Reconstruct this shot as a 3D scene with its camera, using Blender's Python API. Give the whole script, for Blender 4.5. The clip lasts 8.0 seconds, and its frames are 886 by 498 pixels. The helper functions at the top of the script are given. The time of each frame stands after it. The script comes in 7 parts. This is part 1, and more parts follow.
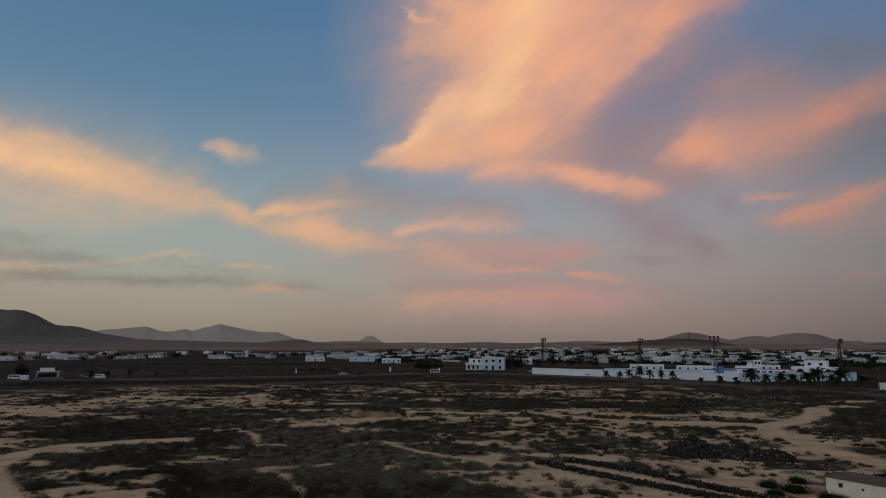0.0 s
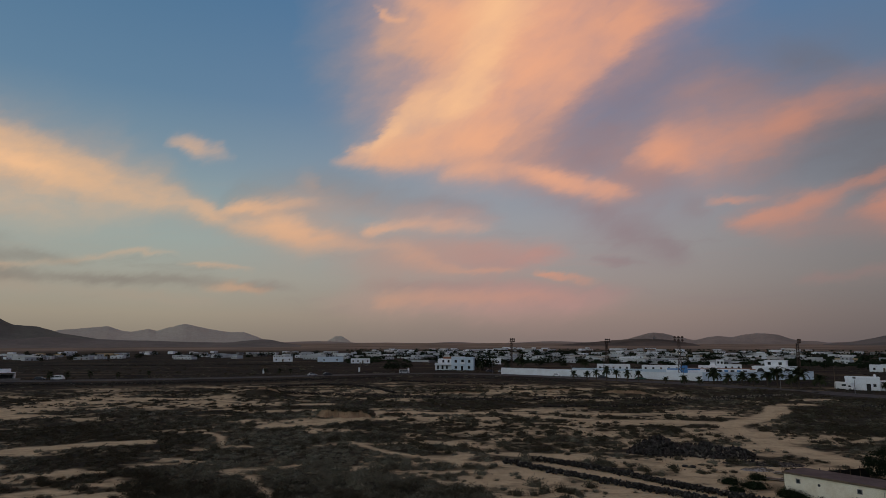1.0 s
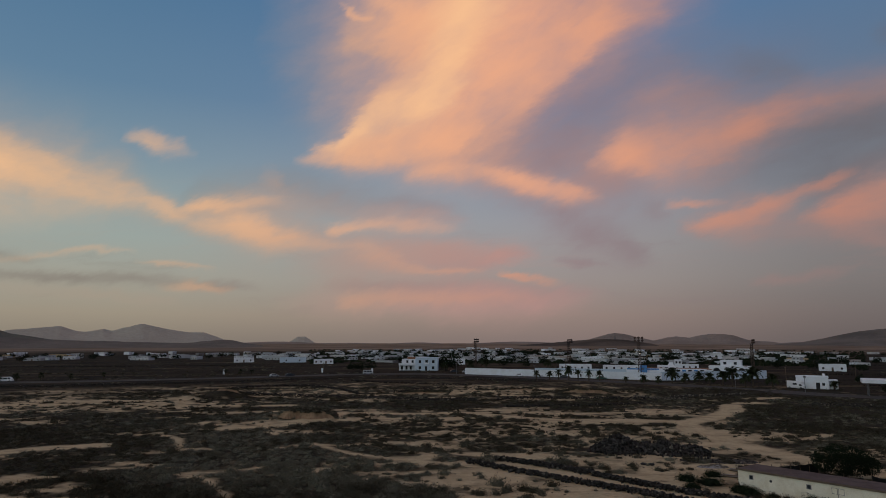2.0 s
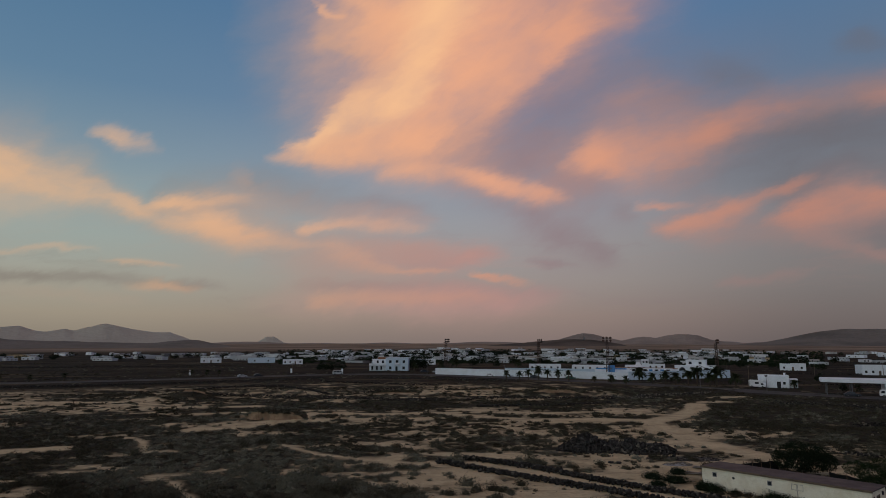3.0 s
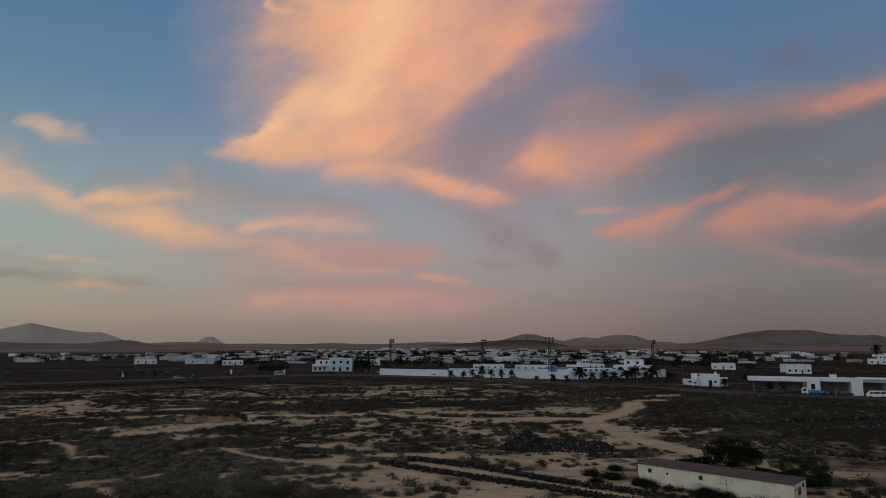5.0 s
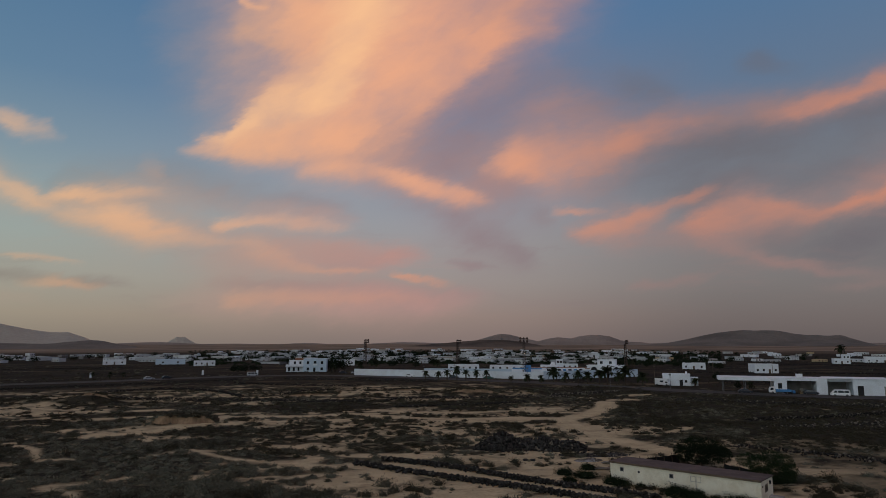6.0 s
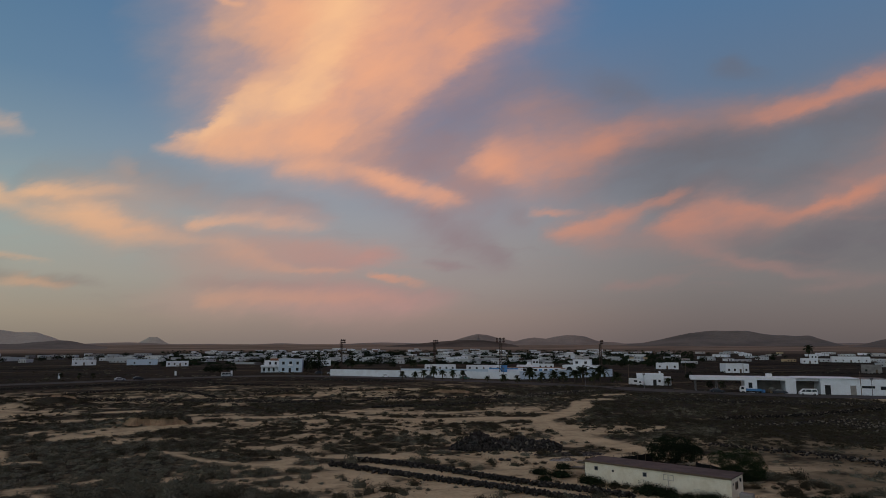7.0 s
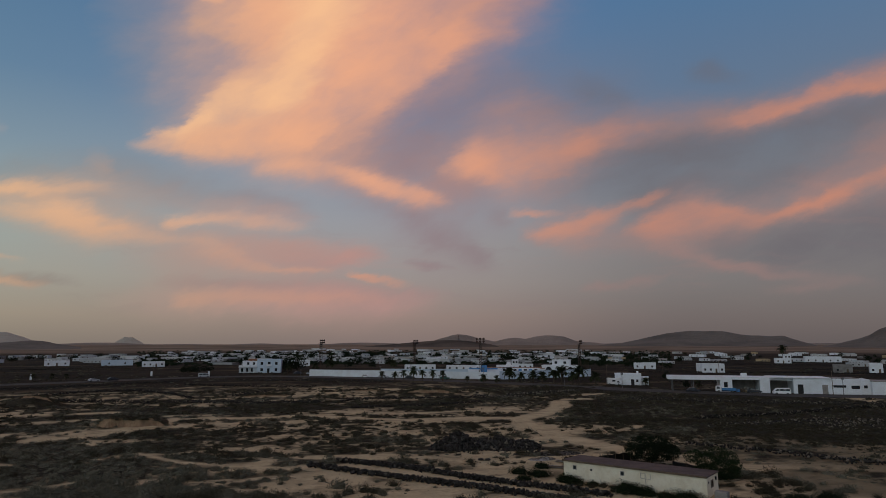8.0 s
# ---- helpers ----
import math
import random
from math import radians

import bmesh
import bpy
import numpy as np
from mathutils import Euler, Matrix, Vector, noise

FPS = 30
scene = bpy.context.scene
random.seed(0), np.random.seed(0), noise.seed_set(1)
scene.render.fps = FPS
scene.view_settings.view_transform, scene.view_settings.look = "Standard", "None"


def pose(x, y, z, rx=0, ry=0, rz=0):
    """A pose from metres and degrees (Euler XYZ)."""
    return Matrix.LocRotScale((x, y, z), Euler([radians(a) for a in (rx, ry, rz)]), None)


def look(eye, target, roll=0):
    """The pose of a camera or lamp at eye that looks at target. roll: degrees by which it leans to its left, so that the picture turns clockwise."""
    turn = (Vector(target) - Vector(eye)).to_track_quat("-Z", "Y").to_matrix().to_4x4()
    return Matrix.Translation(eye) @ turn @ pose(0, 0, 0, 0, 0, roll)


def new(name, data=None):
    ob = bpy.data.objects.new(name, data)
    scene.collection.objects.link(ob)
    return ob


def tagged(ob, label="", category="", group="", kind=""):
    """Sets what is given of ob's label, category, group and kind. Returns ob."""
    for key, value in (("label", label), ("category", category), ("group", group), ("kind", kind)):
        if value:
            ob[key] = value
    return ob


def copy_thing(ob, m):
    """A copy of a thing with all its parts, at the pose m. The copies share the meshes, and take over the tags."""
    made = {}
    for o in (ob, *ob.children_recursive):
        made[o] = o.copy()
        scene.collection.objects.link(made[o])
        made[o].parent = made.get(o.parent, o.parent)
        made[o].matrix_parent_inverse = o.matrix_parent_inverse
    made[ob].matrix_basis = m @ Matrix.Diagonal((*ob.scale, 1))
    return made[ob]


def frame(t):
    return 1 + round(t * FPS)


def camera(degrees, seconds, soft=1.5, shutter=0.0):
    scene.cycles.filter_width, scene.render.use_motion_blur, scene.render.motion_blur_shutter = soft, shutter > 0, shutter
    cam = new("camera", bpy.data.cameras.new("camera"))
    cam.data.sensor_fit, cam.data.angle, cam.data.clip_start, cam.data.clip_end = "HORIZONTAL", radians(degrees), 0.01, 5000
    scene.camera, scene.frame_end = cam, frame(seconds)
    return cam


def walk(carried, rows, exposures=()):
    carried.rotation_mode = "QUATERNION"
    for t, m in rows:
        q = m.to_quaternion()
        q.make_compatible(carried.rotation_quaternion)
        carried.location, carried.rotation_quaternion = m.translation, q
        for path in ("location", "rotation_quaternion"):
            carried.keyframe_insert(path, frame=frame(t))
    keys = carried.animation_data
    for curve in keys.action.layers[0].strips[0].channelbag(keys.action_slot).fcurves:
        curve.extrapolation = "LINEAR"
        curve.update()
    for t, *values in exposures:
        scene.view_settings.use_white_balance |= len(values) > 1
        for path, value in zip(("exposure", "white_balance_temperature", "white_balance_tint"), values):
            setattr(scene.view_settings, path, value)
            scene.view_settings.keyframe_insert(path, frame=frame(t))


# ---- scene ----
cam = camera(71.33, 8.0, soft=0.6)
EYE = 16.5
# seconds, degrees turned to the right, degrees tilted up
PATH = [
    (0.0, 0.0, 8.43), (0.5, 1.11, 8.44), (1.0, 2.80, 8.44), (1.5, 4.54, 8.46),
    (3.0, 8.77, 8.48), (3.5, 10.06, 8.50), (4.0, 11.34, 8.52), (4.5, 12.61, 8.52),
    (6.0, 16.11, 8.53), (6.5, 17.20, 8.55), (7.0, 18.24, 8.55), (7.5, 19.20, 8.56), (8.0, 20.07, 8.56),
]
walk(cam, [(t, pose(0, 0, EYE, 90 + tilt, 0, -turn)) for t, turn, tilt in PATH])

# ---- sky and light ----
world = bpy.data.worlds.new("evening_sky")
scene.world = world
world.use_nodes = True
wt = world.node_tree
wt.nodes.clear()


def wmath(op, a, b=None, c=None, clamp=False):
    n = wt.nodes.new("ShaderNodeMath")
    n.operation = op
    n.use_clamp = clamp
    for i, v in enumerate((a, b, c)):
        if v is None:
            continue
        if isinstance(v, (int, float)):
            n.inputs[i].default_value = v
        else:
            wt.links.new(v, n.inputs[i])
    return n.outputs[0]


def wvec(op, a, b=None):
    n = wt.nodes.new("ShaderNodeVectorMath")
    n.operation = op
    for i, v in enumerate((a, b)):
        if v is None:
            continue
        if isinstance(v, (tuple, list)):
            n.inputs[i].default_value = v
        else:
            wt.links.new(v, n.inputs[i])
    return n.outputs["Value"] if op == "DOT_PRODUCT" else n.outputs[0]


def wmix(f, a, b, blend="MIX"):
    n = wt.nodes.new("ShaderNodeMix")
    n.data_type, n.blend_type, n.clamp_factor = "RGBA", blend, True
    for sock, v in ((n.inputs[0], f), (n.inputs[6], a), (n.inputs[7], b)):
        if isinstance(v, (int, float)):
            sock.default_value = v
        elif isinstance(v, tuple):
            sock.default_value = (*v, 1)
        else:
            wt.links.new(v, sock)
    return n.outputs[2]


def wstep(v, lo, hi):
    n = wt.nodes.new("ShaderNodeMapRange")
    n.interpolation_type = "SMOOTHSTEP"
    wt.links.new(v, n.inputs[0])
    n.inputs[1].default_value, n.inputs[2].default_value = lo, hi
    return n.outputs[0]


def wnoise(vec, scale, detail=4, rough=0.5):
    n = wt.nodes.new("ShaderNodeTexNoise")
    n.inputs["Scale"].default_value, n.inputs["Detail"].default_value, n.inputs["Roughness"].default_value = scale, detail, rough
    wt.links.new(vec, n.inputs["Vector"])
    return n


sky_dir = wt.nodes.new("ShaderNodeTexCoord").outputs["Generated"]
sep = wt.nodes.new("ShaderNodeSeparateXYZ")
wt.links.new(sky_dir, sep.inputs[0])
height = sep.outputs[2]
# a flat chart of the sky round the way that the clouds are drawn from: u to the right, v up
ya, pa = radians(11.34), radians(8.5)
ahead = wvec("DOT_PRODUCT", sky_dir, (math.sin(ya) * math.cos(pa), math.cos(ya) * math.cos(pa), math.sin(pa)))
side = wvec("DOT_PRODUCT", sky_dir, (math.cos(ya), -math.sin(ya), 0))
above = wvec("DOT_PRODUCT", sky_dir, (-math.sin(ya) * math.sin(pa), -math.cos(ya) * math.sin(pa), math.cos(pa)))
depth = wmath("MAXIMUM", ahead, 0.12)
cu, cv = wmath("DIVIDE", side, depth), wmath("DIVIDE", above, depth)
comb = wt.nodes.new("ShaderNodeCombineXYZ")
wt.links.new(cu, comb.inputs[0])
wt.links.new(cv, comb.inputs[1])
chart = comb.outputs[0]


def combed(vec, turn, pull):
    """The chart drawn out along a direction, for fibres that run that way."""
    n = wt.nodes.new("ShaderNodeMapping")
    n.vector_type = "TEXTURE"
    n.inputs["Rotation"].default_value = (0, 0, radians(turn))
    n.inputs["Scale"].default_value = (1.0, 1.0 / pull, 1)
    wt.links.new(vec, n.inputs[0])
    return n.outputs[0]


tilted = combed(chart, 24, 2.6)
drift = wnoise(tilted, 3.2, 3, 0.5)
curl = wnoise(tilted, 9.0, 6, 0.62)
wisp = wnoise(combed(chart, 10, 3.0), 24.0, 5, 0.6)
warp = (0.0, 0.0, 0.0)
for swirl, reach in ((drift, (0.060, 0.028, 0)), (curl, (0.060, 0.030, 0)), (wisp, (0.018, 0.012, 0))):
    warp = wvec("ADD", wvec("MULTIPLY", wvec("SUBTRACT", swirl.outputs["Color"], (0.5, 0.5, 0.5)), reach), warp)
drawn = wvec("ADD", chart, warp)
marks = wvec("ADD", wvec("MULTIPLY", drawn, (1092, -1092, 0)), (784, 441, 0))  # the chart in fine steps, y downwards


def shader_group(name, ins, outs):
    """An empty group of nodes with the sockets named: kind of each, by name."""
    g = bpy.data.node_groups.new(name, "ShaderNodeTree")
    for side, rows in (("INPUT", ins), ("OUTPUT", outs)):
        for label, kind in rows:
            g.interface.new_socket(name=label, in_out=side, socket_type=kind)
    return g, g.nodes.new("NodeGroupInput").outputs, g.nodes.new("NodeGroupOutput").inputs


def gmath(g, op, a, b=0.0, c=0.0):
    n = g.nodes.new("ShaderNodeMath")
    n.operation = op
    for i, v in enumerate((a, b, c)):
        if isinstance(v, (int, float)):
            n.inputs[i].default_value = v
        else:
            g.links.new(v, n.inputs[i])
    return n.outputs[0]


F, V = "NodeSocketFloat", "NodeSocketVector"
# how far along a bank of cloud a place lies, and how far across
G_ALONG, gi, go = shader_group("along_a_bank", [("place", V), ("start", F), ("length", F), ("upright", F)], [("part", F), ("across", F)])
n = G_ALONG.nodes.new("ShaderNodeSeparateXYZ")
G_ALONG.links.new(gi[0], n.inputs[0])
x_less_y = gmath(G_ALONG, "MULTIPLY", gmath(G_ALONG, "SUBTRACT", n.outputs[0], n.outputs[1]), gi[3])
G_ALONG.links.new(gmath(G_ALONG, "DIVIDE", gmath(G_ALONG, "SUBTRACT", gmath(G_ALONG, "SUBTRACT", n.outputs[0], x_less_y), gi[1]), gi[2]), go[0])
G_ALONG.links.new(gmath(G_ALONG, "ADD", n.outputs[1], x_less_y), go[1])
# the density of a bank there, added to what its layer holds so far
G_BANK, gi, go = shader_group("bank_of_cloud", [("shape", "NodeSocketColor"), ("dense", F), ("across", F), ("edge", F), ("so_far", F), ("place", V)], [("sum", F), ("place", V)])
n = G_BANK.nodes.new("ShaderNodeSeparateColor")
G_BANK.links.new(gi[0], n.inputs[0])
off = gmath(G_BANK, "SUBTRACT", gmath(G_BANK, "MULTIPLY_ADD", n.outputs[0], 1200.0, -400.0), gi[2])
ratio = gmath(G_BANK, "MAXIMUM", gmath(G_BANK, "DIVIDE", off, gmath(G_BANK, "MULTIPLY_ADD", n.outputs[1], 400.0, 0.5)), gmath(G_BANK, "DIVIDE", gmath(G_BANK, "MULTIPLY", off, -1.0), gmath(G_BANK, "MULTIPLY_ADD", n.outputs[2], 400.0, 0.5)))
bell = gmath(G_BANK, "POWER", math.exp(-1), gmath(G_BANK, "POWER", ratio, gi[3]))
total = gmath(G_BANK, "MULTIPLY_ADD", bell, gmath(G_BANK, "MULTIPLY", gmath(G_BANK, "MAXIMUM", gi[1], 0.0), 2.0), gi[4])
G_BANK.links.new(total, go[0])
n = G_BANK.nodes.new("ShaderNodeVectorMath")  # one bank is worked out after the other, to spare the shader's memory
n.operation = "MULTIPLY_ADD"
n.inputs[1].default_value = (1e-7, 1e-7, 0)
G_BANK.links.new(total, n.inputs[0])
G_BANK.links.new(gi[5], n.inputs[2])
G_BANK.links.new(n.outputs[0], go[1])

sums = {}
page = {"at": marks}
SPREAD = {"mauve": (1.45, 0.85), "slate": (1.25, 0.72), "rose": (1.38, 0.95), "peach": (1.22, 0.92), "cream": (1.25, 1.3)}


def cloud(layer, rows, upright=False, edge=2.0):
    """A bank of cloud along the chart: where along it, its middle line, how far it fades upwards and downwards, and how dense it is."""
    wide, thick = SPREAD[layer] if edge < 3 else (1.0, 1.0)
    along_it, ramp, bank_it = wt.nodes.new("ShaderNodeGroup"), wt.nodes.new("ShaderNodeValToRGB"), wt.nodes.new("ShaderNodeGroup")
    along_it.node_tree, bank_it.node_tree = G_ALONG, G_BANK
    s0, s1 = rows[0][0], rows[-1][0]
    ramp.color_ramp.interpolation = "CARDINAL"
    e = ramp.color_ramp.elements
    for k, (s, mid, up, down, dense) in enumerate(rows):
        q = e[k] if k < 2 else e.new(1.0)
        q.position = (s - s0) / (s1 - s0)
        q.color = ((mid + 400) / 1200, up * wide / 400, down * wide / 400, dense * thick / 2)
    along_it.inputs["start"].default_value, along_it.inputs["length"].default_value, along_it.inputs["upright"].default_value = s0, s1 - s0, float(upright)
    bank_it.inputs["edge"].default_value = edge
    for a, b in ((page["at"], along_it.inputs["place"]), (along_it.outputs["part"], ramp.inputs[0]), (ramp.outputs[0], bank_it.inputs["shape"]), (ramp.outputs[1], bank_it.inputs["dense"]),
                 (along_it.outputs["across"], bank_it.inputs["across"]), (page["at"], bank_it.inputs["place"])):
        wt.links.new(a, b)
    if layer in sums:
        wt.links.new(sums[layer], bank_it.inputs["so_far"])
    sums[layer], page["at"] = bank_it.outputs["sum"], bank_it.outputs["place"]


# cloud in its own shade, mauve
cloud("mauve", [(620, 285, 10, 10, 0), (700, 275, 35, 20, 0.5), (800, 262, 65, 50, 1.0), (900, 240, 85, 95, 1.1), (970, 225, 85, 110, 1.0), (1060, 190, 65, 80, 0.6), (1150, 165, 50, 70, 0.5), (1250, 150, 45, 55, 0.3), (1360, 130, 40, 40, 0)])
cloud("mauve", [(815, 368, 12, 12, 0), (880, 385, 16, 18, 0.5), (950, 415, 18, 18, 0.5), (1010, 445, 16, 18, 0.5), (1065, 468, 10, 10, 0)])
cloud("mauve", [(885, 466, 4, 4, 0), (920, 470, 5, 5, 0.6), (955, 470, 4, 4, 0.4), (985, 472, 3, 3, 0)])
cloud("mauve", [(1020, 380, 8, 8, 0), (1050, 380, 11, 11, 0.2), (1090, 384, 8, 8, 0)])
cloud("mauve", [(470, 508, 6, 6, 0), (540, 505, 6, 5, 0.9), (620, 507, 6, 6, 0.7), (700, 512, 12, 10, 0.4), (800, 525, 14, 14, 0.4), (880, 520, 10, 10, 0.2), (950, 520, 8, 8, 0)])
cloud("mauve", [(640, 452, 6, 6, 0), (690, 456, 9, 10, 0.45), (760, 458, 9, 9, 0.45), (820, 450, 6, 6, 0.2), (860, 450, 5, 5, 0)])
cloud("mauve", [(-120, 480, 5, 5, 0.5), (40, 487, 7, 8, 0.6), (130, 491, 8, 8, 0.6), (220, 498, 6, 6, 0.5), (290, 501, 5, 5, 0.5), (360, 506, 3, 3, 0)])
cloud("mauve", [(-560, 400, 10, 10, 0.5), (-315, 428, 10, 11, 0.75), (-200, 437, 8, 9, 0.65), (-113, 446, 5, 5, 0.5), (-50, 450, 4, 4, 0)])
cloud("mauve", [(-560, 455, 7, 7, 0.45), (-245, 468, 7, 7, 0.7), (-75, 477, 6, 6, 0.6), (30, 484, 4, 4, 0)])
cloud("mauve", [(-560, 372, 7, 7, 0.4), (-330, 395, 6, 6, 0.45), (-230, 402, 5, 5, 0)])
cloud("mauve", [(180, 345, 8, 8, 0), (230, 330, 14, 12, 0.2), (380, 325, 22, 18, 0.35), (470, 345, 22, 18, 0.45), (560, 355, 14, 14, 0.35), (660, 366, 10, 10, 0.3), (730, 375, 6, 6, 0)])
# darker slate banks
cloud("slate", [(1060, 325, 20, 14, 0), (1150, 302, 35, 30, 0.45), (1250, 268, 50, 52, 1.0), (1350, 242, 42, 52, 1.25), (1450, 222, 38, 50, 1.15), (1568, 196, 40, 48, 0.9), (1700, 165, 45, 55, 0.9), (1900, 110, 50, 60, 0.9)])
cloud("slate", [(1400, 412, 15, 12, 0), (1470, 410, 20, 24, 0.7), (1568, 402, 32, 40, 1.1), (1680, 392, 36, 55, 1.2), (1900, 345, 50, 90, 1.2)])
cloud("slate", [(1150, 135, 14, 14, 0), (1205, 130, 18, 22, 0.45), (1270, 145, 18, 20, 0.3), (1320, 160, 14, 14, 0)], edge=2.6)
cloud("slate", [(1395, 92, 12, 12, 0), (1450, 82, 18, 20, 0.45), (1500, 90, 15, 15, 0.25), (1560, 95, 12, 12, 0)], edge=2.6)
cloud("slate", [(1250, 340, 20, 16, 0), (1330, 338, 22, 18, 0.45), (1430, 315, 24, 18, 0.5), (1568, 300, 24, 24, 0.5), (1750, 240, 30, 30, 0.5), (1900, 190, 30, 30, 0.5)])
# cloud that catches a little light, rose
cloud("rose", [(350, 40, 100, 60, 0), (430, 60, 150, 90, 0.22), (500, 90, 200, 110, 0.42), (570, 90, 250, 110, 0.5), (650, 80, 250, 110, 0.3), (720, 80, 200, 100, 0)])
cloud("rose", [(760, 60, 260, 120, 0), (840, 0, 260, 150, 0.7), (920, -50, 260, 150, 1.1), (1000, -110, 260, 160, 1.1), (1080, -150, 230, 165, 0.8), (1160, -200, 230, 165, 0.5), (1280, -260, 200, 150, 0)], edge=3)
cloud("rose", [(430, 284, 8, 7, 0), (500, 278, 18, 13, 0.55), (570, 268, 28, 18, 0.7), (650, 268, 36, 24, 0.8), (730, 268, 45, 32, 0.6), (820, 265, 60, 45, 0.3), (930, 250, 60, 60, 0)], edge=2.6)
cloud("rose", [(600, 312, 10, 10, 0), (680, 306, 14, 18, 0.45), (760, 312, 16, 18, 0.5), (850, 334, 18, 18, 0.55), (940, 350, 25, 22, 0.4), (1020, 345, 25, 25, 0)])
cloud("rose", [(880, 300, 25, 25, 0), (940, 292, 38, 30, 0.5), (1050, 272, 58, 48, 0.75), (1150, 258, 48, 45, 0.7), (1220, 238, 34, 42, 0.65), (1300, 206, 26, 30, 0.6), (1400, 188, 24, 22, 0.55), (1480, 178, 22, 20, 0.6), (1568, 164, 24, 18, 0.6), (1740, 108, 26, 20, 0.5), (1900, 55, 26, 20, 0.5)])
cloud("rose", [(950, 195, 14, 14, 0), (1020, 185, 16, 16, 0.3), (1090, 172, 14, 14, 0.25), (1160, 165, 12, 12, 0)])
cloud("rose", [(1085, 410, 8, 8, 0), (1130, 405, 14, 13, 0.55), (1200, 400, 28, 22, 0.75), (1260, 408, 26, 18, 0.5), (1320, 417, 22, 16, 0.35), (1390, 425, 15, 12, 0)])
cloud("rose", [(1295, 402, 8, 8, 0), (1345, 392, 26, 22, 0.7), (1420, 384, 36, 34, 0.75), (1480, 378, 34, 30, 0.6), (1568, 362, 28, 22, 0.5), (1660, 325, 38, 30, 0.5), (1767, 262, 42, 46, 0.7), (1900, 200, 45, 70, 0.7)])
cloud("rose", [(1330, 424, 8, 7, 0), (1400, 431, 9, 8, 0.55), (1460, 446, 9, 7, 0.65), (1520, 459, 9, 7, 0.65), (1580, 469, 9, 7, 0.55), (1680, 478, 8, 6, 0.4), (1800, 478, 8, 6, 0)])
cloud("rose", [(1195, 507, 4, 4, 0), (1245, 500, 7, 6, 0.5), (1285, 497, 5, 5, 0.35), (1330, 489, 7, 7, 0.4), (1385, 483, 5, 5, 0)])
cloud("rose", [(1560, 505, 5, 5, 0), (1640, 500, 6, 6, 0.35), (1740, 490, 6, 6, 0.3), (1850, 485, 5, 5, 0)])
cloud("rose", [(-560, 140, 60, 60, 0.4), (-387, 190, 62, 60, 0.45), (-113, 262, 58, 48, 0.55), (14, 298, 50, 40, 0.6), (100, 326, 40, 30, 0.55), (190, 366, 18, 16, 0.4), (260, 380, 12, 12, 0)])
cloud("rose", [(185, 362, 6, 6, 0), (230, 357, 12, 12, 0.4), (300, 348, 16, 14, 0.6), (370, 344, 18, 16, 0.5), (440, 356, 18, 16, 0.35), (520, 372, 16, 14, 0.35), (600, 380, 12, 16, 0.6), (670, 384, 10, 14, 0.5), (740, 390, 8, 8, 0)])
cloud("rose", [(170, 385, 15, 15, 0), (230, 390, 26, 22, 0.45), (310, 398, 36, 34, 0.6), (400, 412, 34, 24, 0.6), (480, 424, 18, 14, 0.45), (570, 434, 10, 10, 0)])
cloud("rose", [(355, 312, 8, 8, 0), (378, 312, 14, 12, 0.4), (405, 316, 8, 8, 0)])
cloud("rose", [(380, 455, 15, 20, 0), (480, 458, 24, 26, 0.5), (560, 455, 24, 26, 1.2), (640, 450, 18, 26, 1.5), (720, 448, 14, 22, 1.5), (800, 447, 12, 14, 1.1), (870, 450, 8, 8, 0)])
cloud("rose", [(360, 530, 8, 8, 0), (440, 530, 13, 15, 0.5), (520, 525, 17, 22, 1.2), (620, 523, 15, 20, 1.3), (720, 524, 15, 25, 1.3), (820, 524, 14, 25, 0.95), (900, 525, 10, 18, 0.45), (980, 525, 8, 12, 0)])
cloud("rose", [(-560, 480, 9, 9, 0.4), (-300, 490, 9, 9, 0.45), (-100, 502, 9, 9, 0.45), (80, 524, 7, 7, 0.5), (150, 527, 6, 6, 0.4), (210, 530, 5, 5, 0)])
cloud("rose", [(505, 62, 6, 6, 0), (540, 72, 9, 9, 0.6), (600, 96, 10, 10, 0.5), (650, 112, 8, 8, 0)])
# cloud in full light, peach
cloud("peach", [(440, 150, 220, 100, 0), (500, 150, 225, 108, 0.14), (545, 150, 230, 112, 0.34), (585, 150, 250, 118, 0.62), (630, 145, 260, 128, 1.0), (685, 130, 280, 140, 1.5), (740, 90, 300, 160, 1.6), (800, 30, 300, 178, 1.3), (860, -20, 300, 178, 0.9), (920, -60, 300, 178, 0.6), (1000, -120, 250, 175, 0.5), (1080, -160, 230, 160, 0.4), (1240, -240, 200, 130, 0)], edge=3.0)
cloud("peach", [(412, 278, 4, 5, 0), (450, 271, 8, 11, 0.5), (500, 259, 14, 20, 0.85), (550, 247, 24, 28, 0.85), (600, 238, 32, 34, 0.6), (660, 232, 38, 38, 0.3), (730, 228, 38, 38, 0)])
cloud("peach", [(780, 215, 25, 18, 0), (840, 160, 40, 26, 0.5), (900, 112, 40, 24, 0.6), (955, 72, 26, 18, 0.95), (1000, 42, 24, 18, 0.3), (1060, 10, 20, 18, 0)])
cloud("peach", [(440, 282, 6, 6, 0), (510, 274, 14, 11, 0.4), (580, 264, 20, 16, 0.5), (650, 260, 26, 18, 0.5), (710, 256, 28, 20, 0.35), (780, 250, 28, 20, 0)])
